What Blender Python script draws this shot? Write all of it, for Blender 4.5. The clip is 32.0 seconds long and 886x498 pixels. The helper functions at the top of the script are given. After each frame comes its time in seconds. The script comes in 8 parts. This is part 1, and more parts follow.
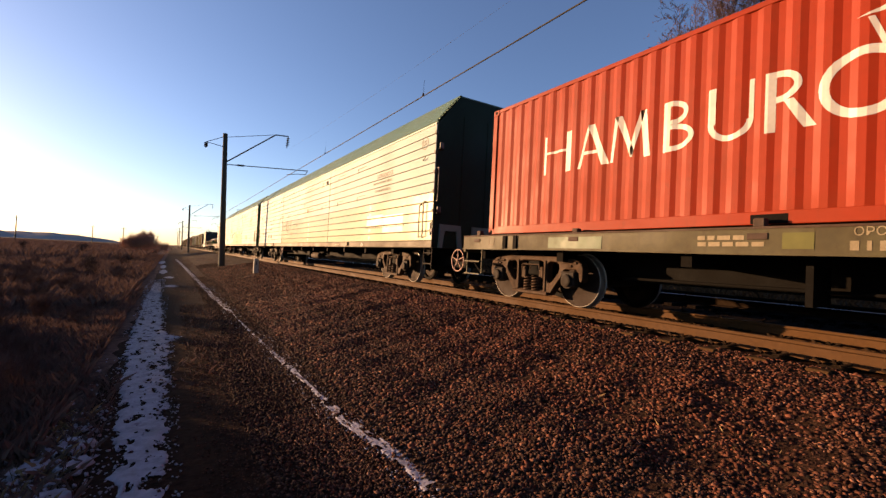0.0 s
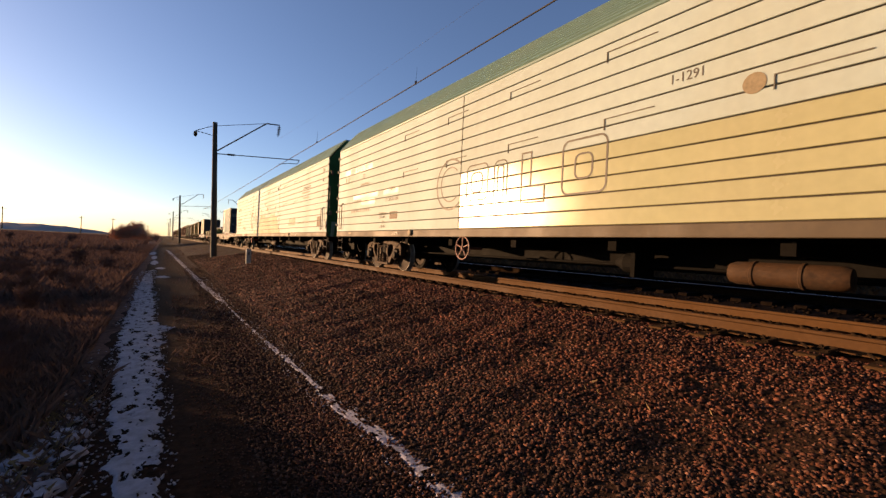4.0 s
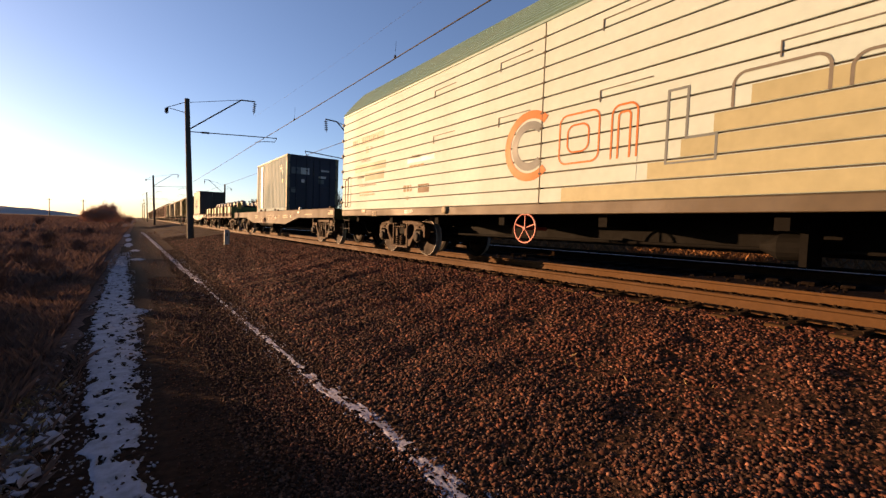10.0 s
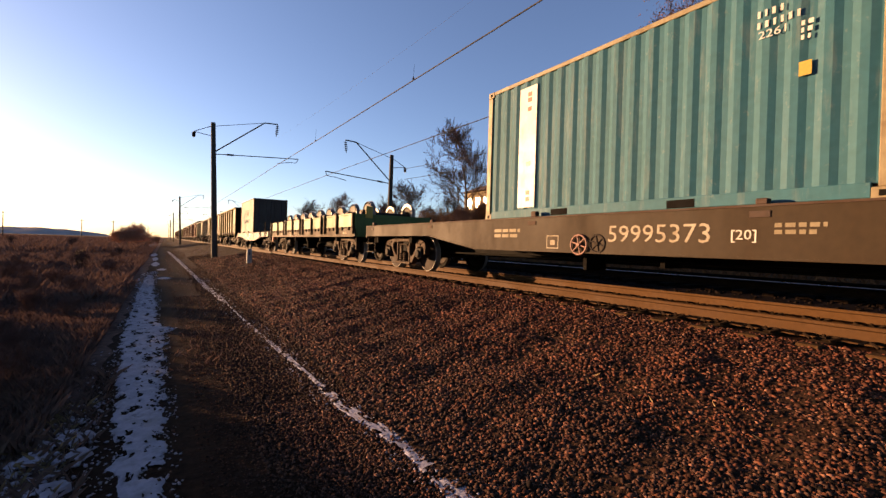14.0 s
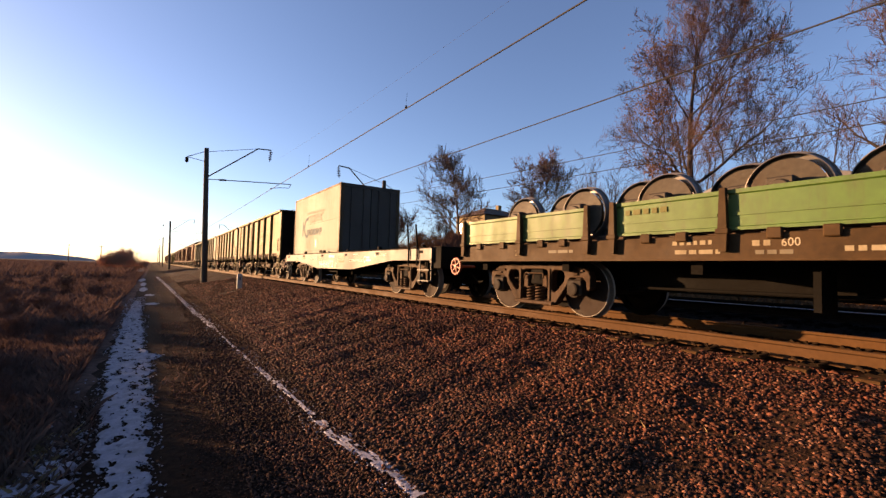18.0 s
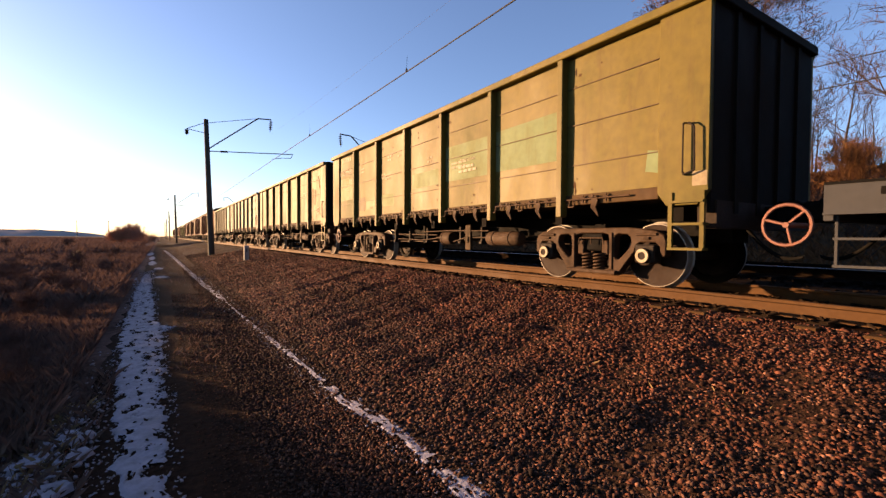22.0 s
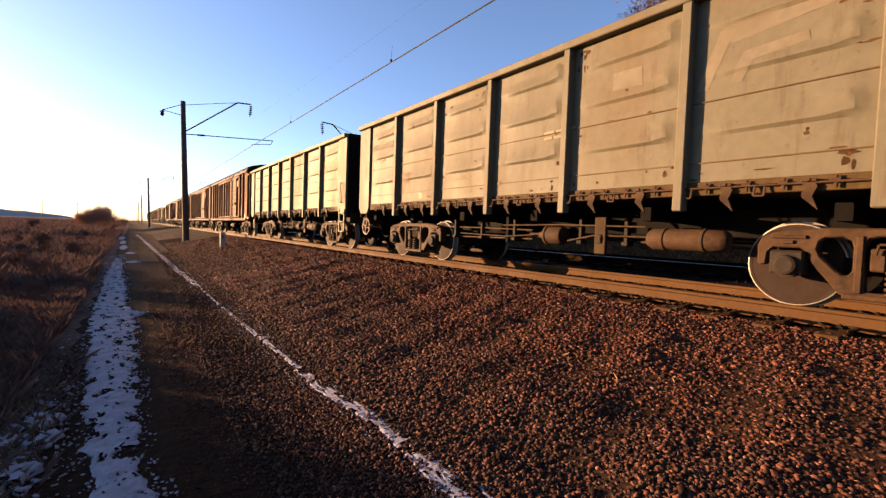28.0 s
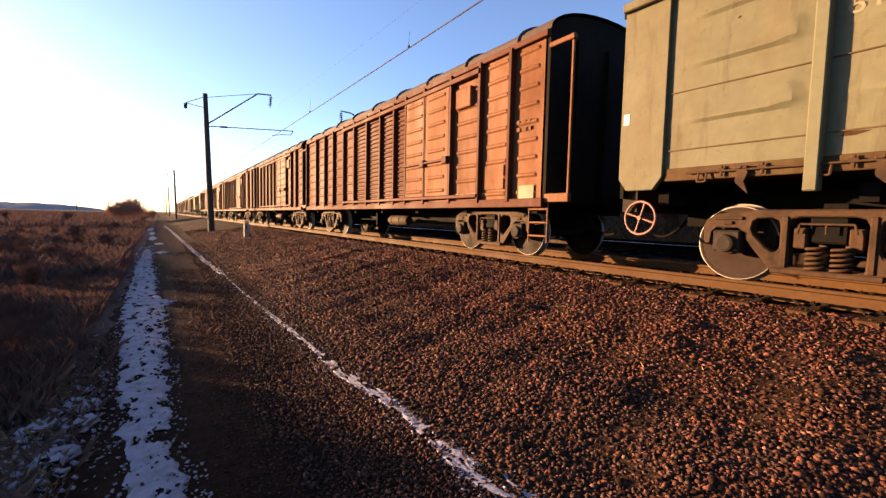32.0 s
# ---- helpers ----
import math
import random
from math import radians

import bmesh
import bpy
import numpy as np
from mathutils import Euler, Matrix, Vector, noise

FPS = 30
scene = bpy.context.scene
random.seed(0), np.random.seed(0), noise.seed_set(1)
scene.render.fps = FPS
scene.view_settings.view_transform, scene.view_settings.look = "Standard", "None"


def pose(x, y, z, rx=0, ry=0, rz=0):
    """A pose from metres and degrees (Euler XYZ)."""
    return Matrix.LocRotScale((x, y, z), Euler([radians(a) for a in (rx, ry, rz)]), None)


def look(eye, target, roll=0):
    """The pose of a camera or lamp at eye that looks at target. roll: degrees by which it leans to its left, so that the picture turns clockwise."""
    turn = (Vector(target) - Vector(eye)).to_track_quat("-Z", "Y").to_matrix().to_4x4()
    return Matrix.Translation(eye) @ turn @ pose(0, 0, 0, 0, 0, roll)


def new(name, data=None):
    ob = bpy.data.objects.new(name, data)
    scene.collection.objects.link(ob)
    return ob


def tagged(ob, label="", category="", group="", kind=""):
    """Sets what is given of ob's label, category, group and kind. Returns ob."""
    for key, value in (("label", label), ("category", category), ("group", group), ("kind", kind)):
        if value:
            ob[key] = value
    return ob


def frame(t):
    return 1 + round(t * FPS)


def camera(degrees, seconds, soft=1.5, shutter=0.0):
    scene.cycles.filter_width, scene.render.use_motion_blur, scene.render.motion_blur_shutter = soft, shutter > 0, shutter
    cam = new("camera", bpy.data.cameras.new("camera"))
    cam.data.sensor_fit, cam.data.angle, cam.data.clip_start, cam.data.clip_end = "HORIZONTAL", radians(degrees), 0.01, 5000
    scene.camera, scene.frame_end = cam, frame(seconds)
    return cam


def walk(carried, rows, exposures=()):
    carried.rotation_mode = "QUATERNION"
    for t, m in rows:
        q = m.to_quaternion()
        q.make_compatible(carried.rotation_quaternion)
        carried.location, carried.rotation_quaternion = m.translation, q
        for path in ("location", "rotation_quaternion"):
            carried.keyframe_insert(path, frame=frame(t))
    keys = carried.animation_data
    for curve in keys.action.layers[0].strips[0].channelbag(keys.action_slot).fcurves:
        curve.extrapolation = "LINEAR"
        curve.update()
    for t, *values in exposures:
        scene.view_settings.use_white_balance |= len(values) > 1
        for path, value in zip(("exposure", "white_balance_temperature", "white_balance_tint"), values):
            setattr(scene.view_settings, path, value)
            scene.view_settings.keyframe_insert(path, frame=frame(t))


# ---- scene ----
# ---------------------------------------------------------------- camera
cam = camera(90.66, 32.0, soft=1.4, shutter=0.03)
PATH = [
    (0.0, pose(-0.022, -0.018, 1.618, 91.270, -2.894, -31.719)),
    (0.5, pose(-0.031, -0.022, 1.615, 91.445, -3.307, -31.887)),
    (1.0, pose(-0.018, -0.016, 1.611, 91.161, -3.183, -32.694)),
    (1.5, pose(-0.034, -0.022, 1.615, 91.000, -3.178, -32.896)),
    (2.0, pose(-0.030, -0.019, 1.609, 90.643, -2.745, -32.352)),
    (2.5, pose(-0.021, -0.008, 1.609, 90.354, -2.289, -32.298)),
    (3.0, pose(-0.019, -0.010, 1.612, 90.413, -2.233, -32.023)),
    (3.5, pose(-0.024, -0.013, 1.610, 90.254, -2.512, -32.269)),
    (5.5, pose(-0.006, -0.006, 1.600, 88.976, -2.076, -33.583)),
    (6.0, pose(-0.011, -0.003, 1.601, 88.762, -1.978, -33.692)),
    (6.5, pose(0.000, -0.002, 1.598, 88.692, -2.341, -34.374)),
    (7.0, pose(-0.001, -0.004, 1.599, 88.612, -2.797, -34.174)),
    (7.5, pose(-0.005, 0.010, 1.590, 88.540, -2.846, -33.898)),
    (8.0, pose(0.004, -0.003, 1.602, 88.190, -2.528, -33.976)),
    (8.5, pose(0.005, -0.003, 1.595, 88.636, -2.382, -34.468)),
    (9.0, pose(0.003, -0.013, 1.593, 88.615, -2.592, -35.353)),
    (9.5, pose(0.022, 0.001, 1.595, 87.666, -2.412, -35.497)),
    (10.0, pose(0.009, -0.002, 1.592, 87.291, -2.016, -34.837)),
    (10.5, pose(-0.006, -0.000, 1.598, 87.817, -2.080, -33.815)),
    (11.0, pose(-0.006, 0.001, 1.596, 88.342, -1.859, -33.376)),
    (11.5, pose(0.005, 0.002, 1.589, 88.237, -1.684, -33.547)),
    (12.0, pose(0.009, 0.001, 1.597, 88.137, -1.819, -33.771)),
    (12.5, pose(0.002, 0.001, 1.596, 88.377, -1.997, -33.994)),
    (13.0, pose(0.003, 0.003, 1.596, 88.286, -1.514, -33.628)),
    (13.5, pose(-0.010, 0.006, 1.596, 88.659, -1.495, -32.731)),
    (14.0, pose(-0.015, -0.010, 1.602, 89.505, -1.635, -32.490)),
    (14.5, pose(-0.022, -0.008, 1.601, 89.876, -1.989, -32.829)),
    (16.5, pose(-0.018, -0.022, 1.607, 90.908, -2.232, -33.856)),
    (17.0, pose(-0.036, -0.032, 1.614, 91.854, -2.005, -33.308)),
    (17.5, pose(-0.037, -0.045, 1.614, 92.614, -1.320, -32.874)),
    (18.0, pose(-0.036, -0.043, 1.607, 92.760, -1.578, -33.528)),
    (18.5, pose(-0.031, -0.040, 1.619, 92.921, -1.111, -32.296)),
    (19.0, pose(-0.029, -0.044, 1.616, 92.344, -0.032, -32.864)),
    (19.5, pose(-0.022, -0.036, 1.605, 91.059, 0.110, -33.360)),
    (20.0, pose(-0.021, -0.021, 1.604, 90.219, -0.428, -32.956)),
    (20.5, pose(-0.015, -0.019, 1.604, 89.720, -0.209, -32.734)),
    (21.0, pose(-0.009, -0.016, 1.598, 89.458, -0.357, -32.757)),
    (21.5, pose(-0.013, -0.013, 1.600, 88.597, -0.576, -32.787)),
    (22.0, pose(-0.001, 0.002, 1.591, 88.528, -0.294, -32.814)),
    (22.5, pose(0.003, 0.004, 1.588, 88.298, -0.572, -32.777)),
    (23.0, pose(-0.004, -0.003, 1.594, 88.629, -1.026, -33.316)),
    (23.5, pose(-0.013, -0.011, 1.590, 88.909, -1.352, -33.690)),
    (24.0, pose(-0.018, -0.019, 1.599, 88.839, -1.406, -33.595)),
    (24.5, pose(-0.015, -0.016, 1.595, 88.994, -1.079, -33.593)),
    (25.0, pose(-0.009, -0.021, 1.593, 88.641, -0.838, -33.373)),
    (25.5, pose(-0.012, -0.015, 1.592, 88.564, -1.251, -33.605)),
    (27.5, pose(-0.033, -0.081, 1.593, 87.281, -2.948, -36.869)),
    (28.0, pose(-0.029, -0.078, 1.585, 87.656, -2.023, -35.337)),
    (28.5, pose(-0.027, -0.066, 1.588, 86.642, -1.007, -33.344)),
    (29.0, pose(-0.022, -0.048, 1.588, 86.544, -0.875, -32.421)),
    (29.5, pose(-0.010, -0.046, 1.586, 86.218, -0.407, -32.448)),
    (30.0, pose(-0.006, -0.043, 1.581, 85.943, -0.475, -32.517)),
    (30.5, pose(-0.009, -0.052, 1.583, 86.159, -0.821, -32.683)),
    (31.0, pose(-0.008, -0.044, 1.578, 86.072, -1.244, -32.600)),
    (31.5, pose(-0.012, -0.038, 1.580, 85.925, -1.200, -32.809)),
    (32.0, pose(-0.013, -0.042, 1.578, 85.968, -1.282, -32.771)),
]
EXPOSURES = [(0.0, 1.42, 10100, 30), (3.0, 1.15, 10100, 30), (6.0, 1.30, 10100, 30), (9.0, 1.35, 10400, 31), (13.0, 1.76, 10900, 33), (14.0, 1.59, 10900, 33), (16.5, 1.78, 10900, 33), (20.0, 1.72, 10700, 32), (22.0, 1.90, 10400, 31), (24.5, 2.00, 10300, 30), (29.0, 2.11, 10200, 30), (32.0, 2.27, 10200, 30)]
walk(cam, PATH, EXPOSURES)

# the line of the railway runs along +y; the near track's centre, the rail head and the far track
XT, RAIL, XT2 = 6.80, 0.90, 11.0


def gone(t):
    """Metres the train has rolled towards -y by the time t."""
    return 4.588913 * t + 0.009027 * t * t + 0.000127 * t ** 3


# ---------------------------------------------------------------- light
SUN_AZ, SUN_EL = 39.0, 6.0          # degrees left of +y, above the horizon
world = bpy.data.worlds.new("sky")
scene.world = world
world.use_nodes = True
wn = world.node_tree.nodes
sky = wn.new("ShaderNodeTexSky")
sky.sky_type = "NISHITA"
sky.sun_disc = False
sky.sun_elevation = radians(SUN_EL)
sky.sun_rotation = radians(-SUN_AZ)
sky.air_density, sky.dust_density, sky.ozone_density = 0.75, 0.55, 4.2
world.node_tree.links.new(sky.outputs[0], wn["Background"].inputs[0])
wn["Background"].inputs[1].default_value = 0.138
sun = new("sun", bpy.data.lights.new("sun", "SUN"))
sun.data.energy, sun.data.angle, sun.data.color = 5.0, radians(0.6), (1.0, 0.76, 0.50)
sd = Vector((-math.sin(radians(SUN_AZ)) * math.cos(radians(SUN_EL)), math.cos(radians(SUN_AZ)) * math.cos(radians(SUN_EL)), math.sin(radians(SUN_EL))))
sun.matrix_world = look((0, 0, 60), Vector((0, 0, 60)) - sd)

# ---------------------------------------------------------------- materials


def surface(name, colour, rough=0.6, metal=0.0, vary=0.25, grain=30.0, stain=None, stain_amount=0.35, stain_scale=1.2,
            bump=0.15, bump_scale=None, streak=0.0, island=0.0, spec=0.38, obj=0.08, leaf=0.0, wear=None, wear_amount=0.7):
    """Paint, rust, stone or earth: a base colour with fine grain, broad stains and a fine relief, in metres."""
    m = bpy.data.materials.new(name)
    m.use_nodes = True
    t, n, l = m.node_tree, m.node_tree.nodes, m.node_tree.links
    b = n["Principled BSDF"]
    co = n.new("ShaderNodeTexCoord")
    fine = n.new("ShaderNodeTexNoise")
    fine.inputs["Scale"].default_value, fine.inputs["Detail"].default_value = grain, 4.0
    l.new(co.outputs["Object"], fine.inputs["Vector"])
    broad = n.new("ShaderNodeTexNoise")
    broad.inputs["Scale"].default_value, broad.inputs["Detail"].default_value = stain_scale, 6.0
    broad.inputs["Roughness"].default_value = 0.65
    if streak:
        mp = n.new("ShaderNodeMapping")
        mp.inputs["Scale"].default_value = (1.0, 1.0, streak)
        l.new(co.outputs["Object"], mp.inputs["Vector"])
        l.new(mp.outputs[0], broad.inputs["Vector"])
    else:
        l.new(co.outputs["Object"], broad.inputs["Vector"])
    v = n.new("ShaderNodeMapRange")
    v.inputs["From Min"].default_value, v.inputs["From Max"].default_value = 0.25, 0.75
    v.inputs["To Min"].default_value, v.inputs["To Max"].default_value = 1 - vary, 1 + vary
    l.new(fine.outputs["Fac"], v.inputs["Value"])
    r = n.new("ShaderNodeMapRange")
    r.inputs["From Min"].default_value, r.inputs["From Max"].default_value = 0.48, 0.72
    r.inputs["To Min"].default_value, r.inputs["To Max"].default_value = 0.0, stain_amount
    l.new(broad.outputs["Fac"], r.inputs["Value"])
    mix = n.new("ShaderNodeMix")
    mix.data_type = "RGBA"
    mix.inputs["A"].default_value = (*colour, 1)
    s = stain or tuple(c * 0.45 for c in colour)
    mix.inputs["B"].default_value = (*s, 1)
    l.new(r.outputs[0], mix.inputs["Factor"])
    paint = mix.outputs["Result"]
    if wear:                                              # upright runs and small flaked spots of a second colour
        for size, squash, lo, hi, part_ in ((5.0, 0.16, 0.54, 0.70, 1.0), (11.0, 0.8, 0.60, 0.68, 0.8)):
            mp2 = n.new("ShaderNodeMapping")
            mp2.inputs["Scale"].default_value = (1.0, 1.0, squash)
            l.new(co.outputs["Object"], mp2.inputs["Vector"])
            nz = n.new("ShaderNodeTexNoise")
            nz.inputs["Scale"].default_value, nz.inputs["Detail"].default_value, nz.inputs["Roughness"].default_value = size, 8.0, 0.7
            l.new(mp2.outputs[0], nz.inputs["Vector"])
            rr = n.new("ShaderNodeMapRange")
            rr.inputs["From Min"].default_value, rr.inputs["From Max"].default_value = lo, hi
            rr.inputs["To Min"].default_value, rr.inputs["To Max"].default_value = 0.0, wear_amount * part_
            l.new(nz.outputs["Fac"], rr.inputs["Value"])
            mx = n.new("ShaderNodeMix")
            mx.data_type = "RGBA"
            l.new(rr.outputs[0], mx.inputs["Factor"])
            l.new(paint, mx.inputs["A"])
            mx.inputs["B"].default_value = (*wear, 1)
            paint = mx.outputs["Result"]
    last = v.outputs[0]
    if island or obj:
        if island:
            rnd = n.new("ShaderNodeNewGeometry").outputs["Random Per Island"]
        else:
            rnd = n.new("ShaderNodeObjectInfo").outputs["Random"]
        k = n.new("ShaderNodeMapRange")
        a = island or obj
        k.inputs["To Min"].default_value, k.inputs["To Max"].default_value = 1 - a, 1 + a
        l.new(rnd, k.inputs["Value"])
        mul = n.new("ShaderNodeMath")
        mul.operation = "MULTIPLY"
        l.new(last, mul.inputs[0])
        l.new(k.outputs[0], mul.inputs[1])
        last = mul.outputs[0]
    tint = n.new("ShaderNodeVectorMath")
    tint.operation = "SCALE"
    l.new(paint, tint.inputs[0])
    l.new(last, tint.inputs["Scale"])
    l.new(tint.outputs[0], b.inputs["Base Color"])
    ro = n.new("ShaderNodeMapRange")
    ro.inputs["From Min"].default_value, ro.inputs["From Max"].default_value = 0.3, 0.7
    ro.inputs["To Min"].default_value, ro.inputs["To Max"].default_value = max(0.05, rough - 0.1), min(1, rough + 0.12)
    l.new(broad.outputs["Fac"], ro.inputs["Value"])
    l.new(ro.outputs[0], b.inputs["Roughness"])
    b.inputs["Metallic"].default_value = metal
    b.inputs["Specular IOR Level"].default_value = spec
    if leaf:                                              # dry stems let some light through
        tr = n.new("ShaderNodeBsdfTranslucent")
        l.new(tint.outputs[0], tr.inputs["Color"])
        ms = n.new("ShaderNodeMixShader")
        ms.inputs[0].default_value = leaf
        l.new(b.outputs[0], ms.inputs[1])
        l.new(tr.outputs[0], ms.inputs[2])
        l.new(ms.outputs[0], n["Material Output"].inputs["Surface"])
    if bump:
        bn = n.new("ShaderNodeTexNoise")
        bn.inputs["Scale"].default_value, bn.inputs["Detail"].default_value = bump_scale or grain * 0.5, 5.0
        l.new(co.outputs["Object"], bn.inputs["Vector"])
        bp = n.new("ShaderNodeBump")
        bp.inputs["Strength"].default_value, bp.inputs["Distance"].default_value = bump, 0.02
        l.new(bn.outputs["Fac"], bp.inputs["Height"])
        l.new(bp.outputs[0], b.inputs["Normal"])
    return m


